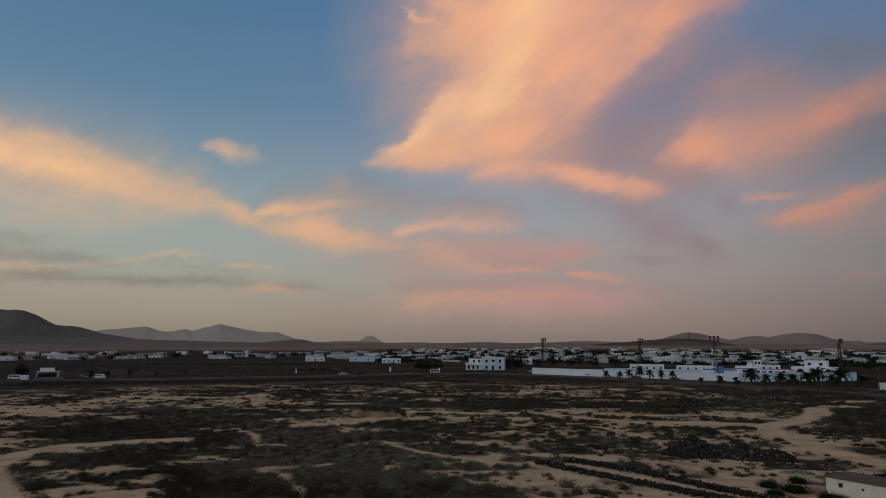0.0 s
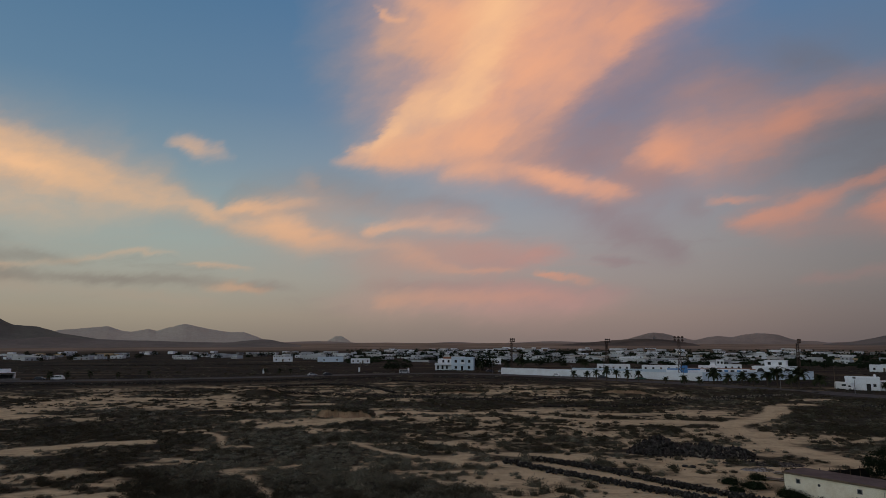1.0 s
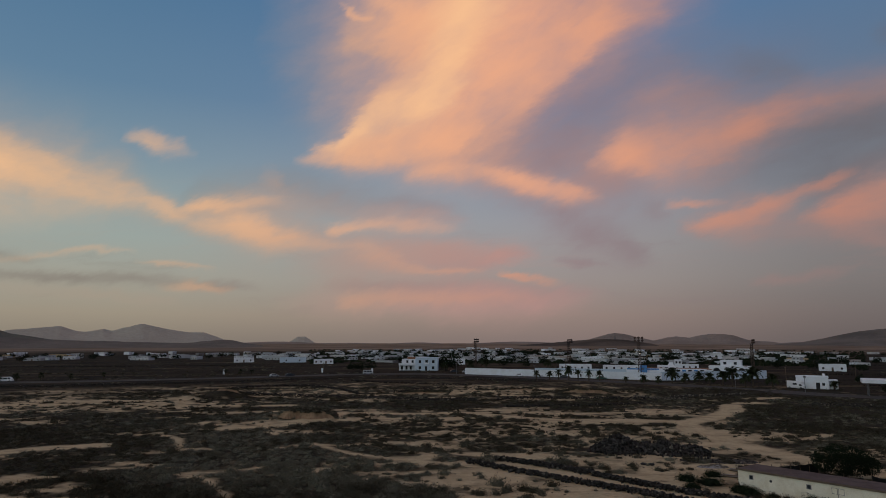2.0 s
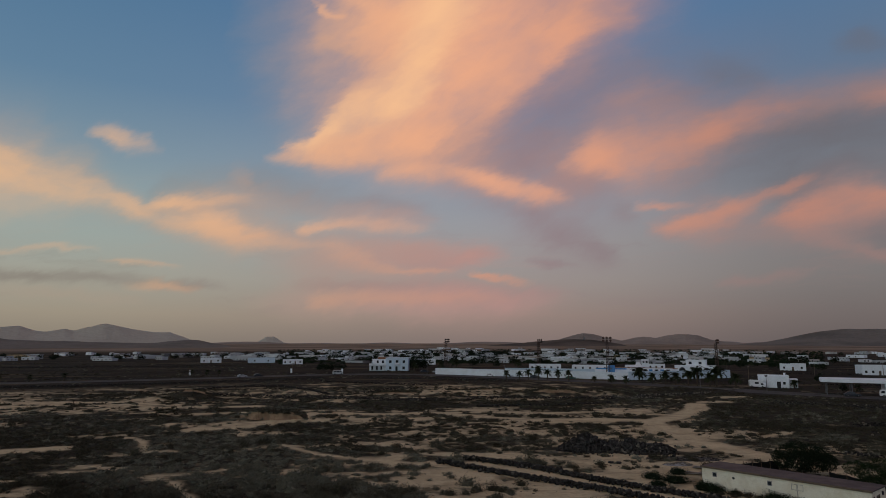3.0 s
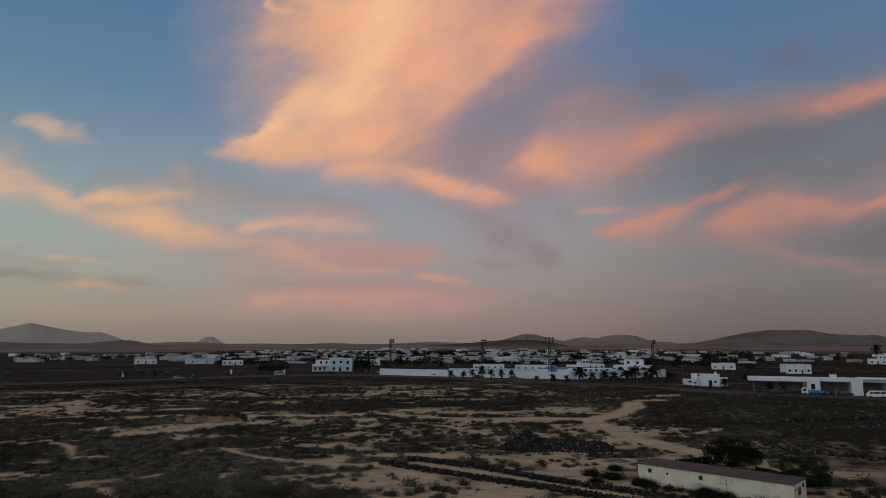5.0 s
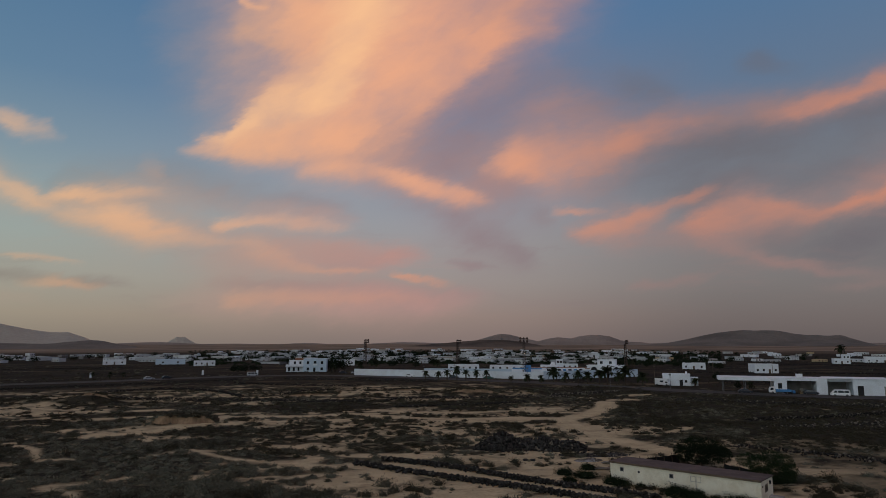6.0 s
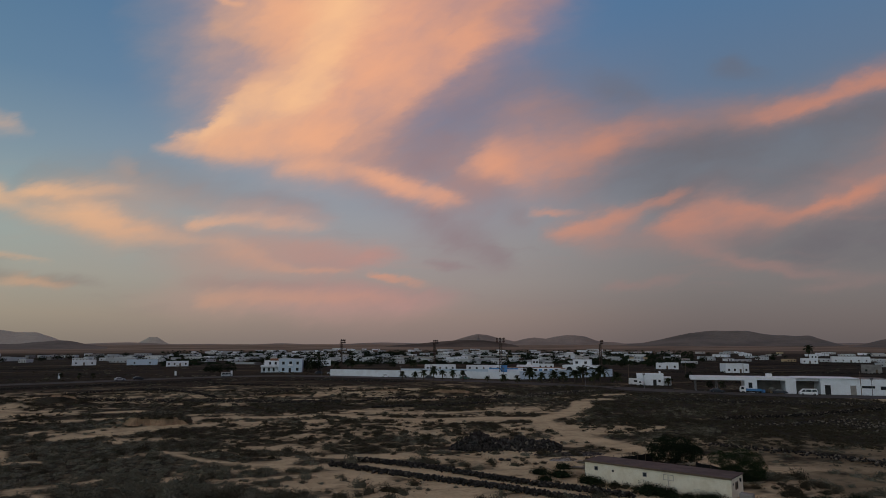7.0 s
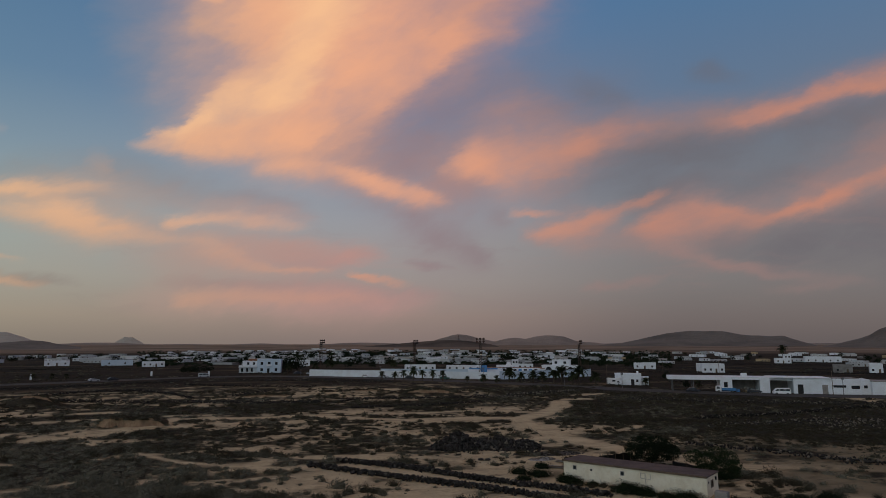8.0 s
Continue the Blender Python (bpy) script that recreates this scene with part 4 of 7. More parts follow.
# ---- houses ----
def house(name, label, w, d, h, material, wins=3, door=True, upper=0.0, group="houses of the town", roof_room=False, m=None):
    """A flat-roofed house: walls with a parapet, roof slab, windows, door; upper: width of a second storey."""
    ob = thing(name, label, "house", m, group)
    bm = bmesh.new()
    box_bm(bm, -w / 2, 0, -0.6, w / 2, d, h)
    t = 0.25
    for r in ((-w / 2, 0, h, w / 2, t, h + 0.45), (-w / 2, d - t, h, w / 2, d, h + 0.45), (-w / 2, t, h, -w / 2 + t, d - t, h + 0.45), (w / 2 - t, t, h, w / 2, d - t, h + 0.45)):
        box_bm(bm, *r)
    part("wall", bm, material, ob)
    boxes("roof", [(-w / 2 + t, t, h, w / 2 - t, d - t, h + 0.08)], M_CONCRETE, ob)
    xs = [(-w / 2 + (k + 0.5) * w / wins) for k in range(wins)]
    for k, x in enumerate(xs):
        if door and k == wins // 2:
            boxes("door", [(x - 0.5, -0.04, 0.0, x + 0.5, 0.06, 2.1)], M_WOOD, ob)
        else:
            window_at(ob, x, 1.6, 0.9, 1.0)
    if upper:
        s = 1 if wins % 2 else -1
        bm = bmesh.new()
        x0, x1 = (w / 2 - upper, w / 2) if s > 0 else (-w / 2, -w / 2 + upper)
        box_bm(bm, x0, 0.02, h + 0.05, x1, d * 0.7, h + 2.9)
        box_bm(bm, x0 - 0.12, -0.1, h + 2.9, x1 + 0.12, d * 0.7 + 0.1, h + 3.15)
        part("upper_storey", bm, material, ob)
        for k in range(2):
            window_at(ob, x0 + upper * (0.28 + 0.44 * k), h + 1.6, 0.9, 1.1, 0.02)
    if roof_room:
        boxes("roof_room", [(w * 0.1, d * 0.3, h + 0.08, w * 0.1 + 2.6, d * 0.3 + 3, h + 2.2)], material, ob)
    return ob


HOUSE_KINDS = [
    dict(label="white flat-roofed single-storey house with dark windows", w=11, d=8, h=3.2, material=M_WHITE_FAR, wins=3),
    dict(label="long low white house with a row of windows", w=17, d=8, h=3.1, material=M_WHITE_FAR, wins=5),
    dict(label="white house with a second storey over one side", w=12, d=9, h=3.2, material=M_WHITE_FAR, wins=3, upper=6.5),
    dict(label="small white cubic house with a roof room", w=8, d=7, h=3.4, material=M_WHITE_FAR, wins=2, roof_room=True),
    dict(label="white two-storey block with a stepped roof", w=14, d=9, h=3.4, material=M_WHITE_FAR, wins=4, upper=8.5),
    dict(label="ochre plastered flat-roofed house", w=11, d=8, h=3.3, material=M_OCHRE, wins=3),
    dict(label="unfinished grey blockwork house", w=10, d=8, h=3.2, material=M_BLOCK, wins=3),
    dict(label="long white shed-like building without many openings", w=22, d=9, h=3.8, material=M_WHITE_FAR, wins=2, door=False),
]
stock = []
rs = random.Random(4)
FIXED = []


def free_spot(x, y, r):
    if any((x - a) ** 2 + (y - b) ** 2 < (r + c) ** 2 for a, b, c in FIXED):
        return False
    FIXED.append((x, y, r))
    return True


def settle(kind, x, y, turn):
    while len(stock) <= kind:
        stock.append(None)
    if stock[kind] is None:
        ob = stock[kind] = house("house", m=at(x, y, turn), **HOUSE_KINDS[kind])
    else:
        ob = copy_thing(stock[kind], at(x, y, turn))
    ob.scale = (rs.uniform(0.55, 1.25), rs.uniform(0.6, 1.0), rs.uniform(0.55, 0.80))


# keep clear: football ground, the near buildings
for q in ((85, 300, 42), (125, 285, 35), (150, 270, 30), (24, 356, 20), (110, 320, 40), (160, 255, 24)):
    FIXED.append(q)


def polar(bearing, dist):
    return dist * math.sin(radians(bearing)), dist * math.cos(radians(bearing))


def quarter(count, b0, b1, d0, d1, kinds):
    """Scatters houses over a stretch of bearings and distances."""
    made = 0
    for _ in range(count * 6):
        b, d = rs.uniform(b0, b1), 1 / rs.uniform(1 / d1, 1 / d0)
        x, y = polar(b, d)
        if not free_spot(x, y, 8.5):
            continue
        settle(rs.choice(kinds), x, y, facing(x, y) + rs.choice([-38, -30, -24, 20, 28, 52]) + rs.uniform(-4, 4))
        made += 1
        if made == count:
            break


quarter(34, -36, -24, 620, 800, [0, 0, 1, 1, 5, 6, 1, 7, 0, 5])
quarter(22, -20, -8, 600, 800, [0, 1, 1, 7, 0, 6])
quarter(28, -10, 2, 560, 880, [0, 1, 1, 7, 3, 0])
quarter(32, -2, 12, 500, 1200, [0, 1, 1, 0, 0, 1, 7, 2])
quarter(12, -8, 34, 950, 1300, [1, 7, 0, 1])
quarter(34, 9, 24, 480, 1200, [0, 1, 1, 0, 0, 1, 7, 1, 2, 0])
quarter(25, 21, 36, 470, 1150, [0, 1, 1, 0, 7, 1, 0, 2, 5])
quarter(28, 34, 57, 500, 1000, [0, 1, 0, 1, 5, 1, 6, 2])


# ---- the far end of the town, small and crowded ----
def crowd(label, material, stretches):
    """The crowded far houses, too small to tell apart: walls, upper rooms and dark openings in one mesh."""
    verts, faces, mats = [], [], []

    def block(m, x0, y0, z0, x1, y1, z1, slot):
        n = len(verts)
        verts.extend(m @ Vector(q) for q in ((x0, y0, z0), (x1, y0, z0), (x1, y1, z0), (x0, y1, z0), (x0, y0, z1), (x1, y0, z1), (x1, y1, z1), (x0, y1, z1)))
        faces.extend(tuple(n + i for i in f) for f in ((0, 1, 5, 4), (1, 2, 6, 5), (2, 3, 7, 6), (3, 0, 4, 7), (4, 5, 6, 7)))
        mats.extend([slot] * 5)

    for count, b0, b1, d0, d1 in stretches:
        for _ in range(count):
            x, y = polar(rs.uniform(b0, b1), 1 / rs.uniform(1 / d1, 1 / d0))
            if not free_spot(x, y, 6.0):
                continue
            m = at(x, y, facing(x, y) + rs.choice([-38, -25, 15, 28, 48]))
            w, d, h = rs.uniform(6, 17), rs.uniform(5, 8), rs.uniform(2.0, 2.9)
            block(m, -w / 2, 0, -0.6, w / 2, d, h, 0)
            if rs.random() < 0.16:
                block(m, -w / 2 + 0.3, 0.6, h + 0.003, -w / 2 + w * rs.uniform(0.3, 0.6), d - 0.4, h + rs.uniform(0.7, 1.6), 0)
            for f in (-0.32, 0.05, 0.34):
                if rs.random() < 0.7:
                    block(m, w * f - 0.5, -0.06, 0.5, w * f + 0.5, 0.03, 1.7, 1)
    ob = sheet("far_houses", [tuple(v) for v in verts], faces, material, smooth=False)
    ob.data.materials.append(M_DARK)
    ob.data.polygons.foreach_set("material_index", np.array(mats, np.int32))
    return tagged(ob, label, "houses", kind="stuff")


M_CROWD, t, b = mat("whitewashed_far_walls", 0.9)
one = t.nodes.new("ShaderNodeNewGeometry").outputs["Random Per Island"]
col = node_mix(t, node_step(t, one, 0.45, 1.0), (0.76, 0.79, 0.83), (0.34, 0.31, 0.27))
t.links.new(node_mix(t, node_step(t, node_noise(t, 0.4), 0.4, 0.8, 0, 0.35), col, (0.45, 0.43, 0.40)), b.inputs["Base Color"])
crowd("far white flat-roofed houses of the town, close together", M_CROWD, [(52, -4, 16, 600, 1300), (48, 14, 34, 560, 1250), (26, -34, -4, 660, 1000), (16, 34, 56, 560, 1000)])


# ---- garden walls between the houses ----
def garden_wall(label, length, h, material):
    ob = thing("garden_wall", label, "wall", None, "garden walls of the town")
    boxes("panel", [(-length / 2, 0, -0.5, length / 2, 0.22, h)], material, ob)
    boxes("coping", [(-length / 2 - 0.05, -0.05, h + 0.002, length / 2 + 0.05, 0.27, h + 0.1)], material, ob)
    boxes("pier", [(-length / 2 - 0.3, -0.1, -0.5, -length / 2 - 0.003, 0.32, h + 0.35)], material, ob)
    return ob


wall_stock = [garden_wall("long low whitewashed garden wall", 30, 1.5, M_WHITE_FAR), garden_wall("grey blockwork garden wall", 24, 1.7, M_BLOCK), garden_wall("whitewashed yard wall of a house", 16, 1.9, M_WHITE_FAR)]
for k, ob in enumerate(wall_stock):
    ob.matrix_basis = at(*polar(4 + 9 * k, 560), -6 - 9 * k)
for k in range(60):
    x, y = polar(rs.uniform(-1, 33), 1 / rs.uniform(1 / 900, 1 / 470))
    if all((x - a) ** 2 + (y - b) ** 2 > (0.75 * c) ** 2 for a, b, c in FIXED):
        copy_thing(rs.choice(wall_stock), at(x, y, facing(x, y) + rs.choice([-32, -20, -8, 10, 24, 60])))


# ---- the two-storey house ----
def two_storey_house(m):
    ob = thing("villa", "large white two-storey house with a porch and balconies", "house", m)
    bm = bmesh.new()
    box_bm(bm, -1.5, 0, -0.5, 11, 10, 6.8)
    box_bm(bm, -1.7, -0.15, 6.8, 11.15, 10.15, 7.15)
    # the bluish shade on this block is put into its wall colour
    part("wall", bm, M_PALEBLUE, ob, "main block with bluish shade put into its colour")
    bm = bmesh.new()
    box_bm(bm, -11, 2.0, -0.5, -1.71, 10, 3.4)
    box_bm(bm, -9.4, 2.4, 3.4, -1.71, 10, 6.0)
    box_bm(bm, -9.6, 2.25, 6.0, -1.71, 10.1, 6.25)
    part("wall", bm, M_WHITE, ob)
    boxes("roof", [(-11.2, 1.8, 3.4, -9.42, 10.2, 3.65)], M_WHITE, ob)
    boxes("tiled_roof", [(-6.6, 3.9, 6.26, -1.72, 9.4, 7.3)], M_TILE, ob, "brown clay tile roof")
    for x in (-10.6, -8.2, -5.8, -3.4):
        bm = bmesh.new()
        cyl_bm(bm, x, 0.2, -0.4, 2.9, 0.2, 0.18)
        part("column", bm, M_WHITE, ob)
    boxes("porch_roof", [(-11.1, -0.1, 2.9, -1.52, 1.98, 3.25)], M_WHITE, ob)
    boxes("railing", [(-11.0, -0.05, 3.26, -1.6, 0.05, 4.1)], M_WHITE, ob)
    for x, z, w, h in ((1, 1.6, 1.2, 1.4), (4.5, 1.2, 1.1, 2.2), (8.5, 1.6, 1.2, 1.4), (1, 5.0, 1.2, 1.4), (4.8, 4.8, 1.3, 2.0), (8.6, 5.0, 1.2, 1.4)):
        window_at(ob, x, z, w, h, 0.0, frame_mat=M_WOOD)
    for x in (-9.4, -6.8, -4.2):
        window_at(ob, x, 1.5, 1.0, 1.9, 2.0)
    for x in (-6.4, -3.4):
        window_at(ob, x, 4.9, 1.0, 1.3, 2.4)
    boxes("balcony", [(3.6, -1.1, 3.5, 6.2, -0.02, 3.66), (3.6, -1.1, 3.67, 6.2, -1.0, 4.5)], M_WHITE, ob)
    return ob


two_storey_house(at(23.5, 353, -10))
FIXED.append((23.5, 353, 16))


# ---- football ground ----
def long_wall(name, label, a, b, h, material, cap=None, thick=0.25, bays=6.0):
    """A plastered wall from a to b with shallow piers and a coping."""
    L = math.hypot(b[0] - a[0], b[1] - a[1])
    ob = thing(name, label, "wall", pose(a[0], a[1], 0, 0, 0, math.degrees(math.atan2(b[1] - a[1], b[0] - a[0]))))
    boxes("panel", [(0, 0, -0.5, L, thick, h)], material, ob)
    n = max(1, int(L / bays))
    for k in range(n + 1):
        boxes("pier", [(k * L / n - 0.2, -0.09, -0.5, k * L / n + 0.2, -0.003, h + 0.02)], material, ob)
    boxes("coping", [(-0.1, -0.16, h + 0.021, L + 0.1, thick + 0.08, h + 0.16)], cap or material, ob)
    return ob


WA, WB, WC = (44.5, 312.0), (119.6, 254.0), (172.0, 262.0)
long_wall("boundary_wall", "long white plastered wall round the football ground", WA, WB, 3.0, M_WHITE)
long_wall("boundary_wall", "pale blue painted wall beside the football ground", WB, WC, 3.4, M_PALEBLUE)
WD = (87, 338)
long_wall("boundary_wall", "pale blue inner wall behind the playing field", WD, (178.0, 296.0), 1.7, M_PALEBLUE)
# inner terrace along the near touchline and the stand
def stand(m):
    ob = thing("grandstand", "low white grandstand with a blue rail and blue tower", "grandstand", m)
    boxes("back_wall", [(0, 3.2, -0.5, 36, 3.5, 3.6)], M_WHITE, ob)
    for k in range(3):
        boxes("terrace", [(0, 1.05 * k, -0.5, 36, 1.05 * k + 1.04, 0.6 + 0.5 * k)], M_PALEBLUE, ob)
    boxes("rail", [(0.5, 3.1, 2.9, 15, 3.19, 3.5)], M_BLUE, ob, "blue painted rail")
    boxes("tower", [(6.5, 1.2, 1.61, 9.6, 3.0, 4.9)], M_BLUE, ob, "blue commentary box")
    for k in range(7):
        boxes("opening", [(17.5 + 2.6 * k, 3.13, 2.1, 19.1 + 2.6 * k, 3.19, 3.1)], M_BLUE if k % 2 else M_DARK, ob)
    return ob


stand(pose(119, 290, 0, 0, 0, -25))


def clubhouse(m):
    ob = thing("changing_rooms", "white stepped clubhouse with an arched terrace", "building", m)
    bm = bmesh.new()
    box_bm(bm, -9, 0, -0.5, 9, 8, 4.4)
    box_bm(bm, -9.2, -0.2, 4.4, 9.2, 8.2, 4.7)
    box_bm(bm, -4, 2, 4.7, 5, 7.5, 7.2)
    box_bm(bm, -4.2, 1.8, 7.2, 5.2, 7.7, 7.45)
    part("wall", bm, M_WHITE, ob)
    for x in (-5.5, 0, 5.5):
        bm = bmesh.new()
        box_bm(bm, x - 1.5, -0.06, 0.9, x + 1.5, 0.05, 2.4)
        cyl_bm(bm, 0, 0, -0.055, 0.055, 1.5, seg=20, m=Matrix.Translation((x, 0, 2.4)) @ Matrix.Rotation(radians(90), 4, "X"))
        part("arch_opening", bm, M_DARK, ob, "dark arched opening")
    for x in (-2, 2.5):
        window_at(ob, x, 6.0, 1.2, 1.1, 2.0)
    return ob


clubhouse(at(166, 281, -38))


def chimney_house(m):
    ob = thing("pavilion", "low white pavilion with a brown roof and a stepped chimney", "building", m)
    boxes("wall", [(-17, 0, -0.5, 17, 7, 2.9)], M_WHITE, ob)
    boxes("roof", [(-17.4, -0.4, 2.9, 17.4, 7.4, 3.25)], M_TILE, ob, "brown roof")
    bm = bmesh.new()
    bmesh.ops.create_cone(bm, cap_ends=True, segments=4, radius1=3.2, radius2=1.3, depth=2.2, matrix=Matrix.Translation((-6, 3.5, 4.36)) @ Matrix.Rotation(radians(45), 4, "Z"))
    box_bm(bm, -7.0, 2.5, 5.47, -5.0, 4.5, 6.0)
    part("chimney", bm, M_WHITE, ob, "white stepped chimney")
    return ob


chimney_house(at(149, 291, -24))


def mast(m, h, lamps):
    ob = thing("floodlight_mast", "tall rusty lattice floodlight mast", "mast", m, "floodlights of the football ground")
    bm = bmesh.new()
    n = 12
    for k in range(n):
        z0, z1 = h * k / n - (0.4 if k == 0 else 0), h * (k + 1) / n
        r0, r1 = 0.75 - 0.3 * k / n, 0.75 - 0.3 * (k + 1) / n
        for sx, sy in ((1, 1), (-1, 1), (-1, -1), (1, -1)):
            beam_bm(bm, (sx * r0, sy * r0, z0), (sx * r1, sy * r1, z1), 0.13, 4)
            tx, ty = -sy, sx
            beam_bm(bm, (sx * r0, sy * r0, z0), (tx * r1, ty * r1, z1), 0.085, 4)
    part("lattice", bm, M_RUST, ob)
    boxes("platform", [(-1.9, -0.6, h, 1.9, 0.6, h + 0.12)], M_RUST, ob)
    boxes("crossbar", [(-1.9, -0.7, h + 1.9, 1.9, -0.58, h + 2.02), (-1.9, -0.7, h + 0.13, -1.8, -0.58, h + 1.9), (1.8, -0.7, h + 0.13, 1.9, -0.58, h + 1.9)], M_RUST, ob)
    for k in range(lamps):
        x, z = -1.6 + 3.2 * (k % 3) / 2, h + 0.6 + 1.3 * (k // 3)
        bm = bmesh.new()
        cyl_bm(bm, 0, 0, -0.3, 0.3, 0.38, 0.58, 10, Matrix.Translation((x, -0.95, z)) @ Matrix.Rotation(radians(75), 4, "X"))
        part("floodlight", bm, M_RUST, ob)
    return ob


for x, y, h, turn in ((119.5, 275, 16.0, -25), (62, 390, 15.5, 40), (117, 372, 15.2, 30), (204, 322, 15.0, 75)):
    mast(pose(x, y, 0, 0, 0, turn), h, 6)


# ---- the small white house beside the road ----
def road_house(m):
    ob = thing("small_house", "small white flat-roofed house beside the road", "house", m)
    bm = bmesh.new()
    box_bm(bm, -5.6, 0, -0.5, 4.2, 7, 4.0)
    box_bm(bm, 4.2, 1.5, -0.5, 7.0, 7, 3.1)
    part("wall", bm, M_WHITE, ob)
    boxes("parapet", [(-5.7, -0.1, 4.0, 4.3, 0.2, 4.3), (-5.7, 6.8, 4.0, 4.3, 7.1, 4.3), (-5.7, 0.2, 4.0, -5.4, 6.8, 4.3), (4.0, 0.2, 4.0, 4.3, 6.8, 4.3)], M_WHITE, ob)
    boxes("chimney", [(2.6, 3.0, 4.0, 3.3, 3.7, 5.2)], M_WHITE, ob)
    boxes("door", [(0.4, -0.04, 0, 1.6, 0.05, 2.2)], M_DARK, ob)
    window_at(ob, 2.7, 1.7, 0.7, 0.8)
    window_at(ob, -4.3, 1.9, 0.9, 0.9)
    return ob


road_house(at(151.5, 204, -36))


# ---- the filling-station row: canopy, garage bays and a long white building ----
RA, RB = (146.5, 176.5), (199.5, 136.5)
RL, RT = math.hypot(RB[0] - RA[0], RB[1] - RA[1]), math.degrees(math.atan2(RB[1] - RA[1], RB[0] - RA[0]))


def station(m):
    ob = thing("roadside_building", "long white modern building with a canopy and open garage bays", "building", m)
    H = 5.0
    boxes("canopy", [(0, -1, 3.9, 16.5, 8, H)], M_WHITE, ob, "deep white canopy slab", 0.03)
    for x, y in ((1.6, 0.2), (1.6, 6.5), (8.2, 0.2), (8.2, 6.5)):
        bm = bmesh.new()
        cyl_bm(bm, x, y, -0.4, 3.9, 0.17)
        part("post", bm, M_STEEL, ob)
    boxes("pier", [(16.52, -0.6, -0.5, 20.2, 8.5, H)], M_WHITE, ob)
    boxes("pier", [(28.5, -0.6, -0.5, 31.5, 8.5, H)], M_WHITE, ob)
    boxes("lintel", [(20.22, -0.5, 4.1, 28.48, 8.5, H + 0.02)], M_WHITE, ob)
    boxes("lintel", [(31.52, 0.9, 4.0, 38.4, 8.5, H - 0.1)], M_WHITE, ob)
    boxes("bay_back", [(20.22, 8.2, -0.5, 38.4, 8.5, 4.0)], M_BLOCK, ob, "dim grey back wall of the garage bays")
    boxes("roof_box", [(23.5, 2, H + 0.03, 25.2, 4, H + 1.1)], M_WHITE, ob)
    boxes("wall", [(38.42, -0.4, -0.5, 57.5, 9, H - 0.1)], M_WHITE, ob)
    boxes("roof_slab", [(31.5, -0.9, H - 0.09, 49.0, 9.2, H + 0.16)], M_WHITE, ob)
    boxes("roof", [(49.1, -0.2, H - 0.09, 57.3, 8.8, H + 0.02)], M_CONCRETE, ob)
    boxes("wall", [(57.52, 1.2, -0.5, 60.5, 9, H - 0.3)], M_WHITE, ob)
    boxes("wall", [(60.52, -0.2, -0.5, RL + 9, 9, H - 0.9)], M_WHITE, ob)
    boxes("roof_edge", [(60.4, -0.35, H - 0.89, RL + 9.2, 9.2, H - 0.7)], M_CONCRETE, ob)
    boxes("door", [(39.6, -0.45, 0, 41.2, -0.36, 2.9)], M_DARK, ob)
    boxes("door", [(46.6, -0.45, 0, 48.2, -0.36, 2.9)], M_CONCRETE, ob, "grey door")
    window_at(ob, 51.5, 2.5, 3.4, 0.6, -0.4)
    window_at(ob, 55.9, 2.3, 2.2, 0.9, -0.4)
    window_at(ob, 59.2, 2.4, 0.9, 0.8, 1.2)
    window_at(ob, 18.2, 2.4, 1.0, 1.6, -0.6)
    return ob


station(pose(RA[0], RA[1], 0, 0, 0, RT))


# ---- further houses that stand out ----
def plain_house(x, y, turn, w, d, h, label, material=M_WHITE, wins=3, **kw):
    FIXED.append((x, y, w * 0.6))
    return house("house", label, w, d, h, material, wins, m=at(x, y, turn), group="houses near the road", **kw)


plain_house(256, 271, -22, 12, 9, 4.3, "white cubic house behind the roadside building", wins=4)
plain_house(249, 320, -38, 13, 8, 3.4, "white house with a wide shaded porch", wins=3)
plain_house(417, 368, -40, 11, 8, 3.4, "white house beside a tall palm on the dark slope", wins=3, upper=5.0)
plain_house(468, 375, -44, 26, 9, 4.2, "long white house at the edge of the dark fields", wins=5)
plain_house(317, 243, -54, 9, 7, 4.0, "half-built grey block house", M_BLOCK, wins=2)
plain_house(333, 236, -50, 6, 6, 4.6, "small white cube house beside the half-built one", wins=2)
plain_house(-64, 495, 8, 20, 9, 3.4, "long pale blue windowless building", M_PALEBLUE, wins=2, door=False)
plain_house(-38, 462, 5, 14, 7, 3.0, "low white house with three dark windows", wins=4)
plain_house(-102, 500, 12, 15, 7, 3.2, "white house in two low blocks", wins=3)
plain_house(55, 440, -8, 15, 8, 3.6, "white house with a long side wing", wins=4)
plain_house(135, 335, -24, 20, 9, 2.6, "long low white house with small windows", wins=5)
plain_house(112, 345, -18, 18, 9, 2.9, "white terrace of low houses", wins=5)
plain_house(160, 330, -26, 12, 9, 2.6, "white cube house behind the football ground", wins=3)
plain_house(178, 345, -27, 13, 9, 2.6, "white house with an upper room", wins=4, upper=4)


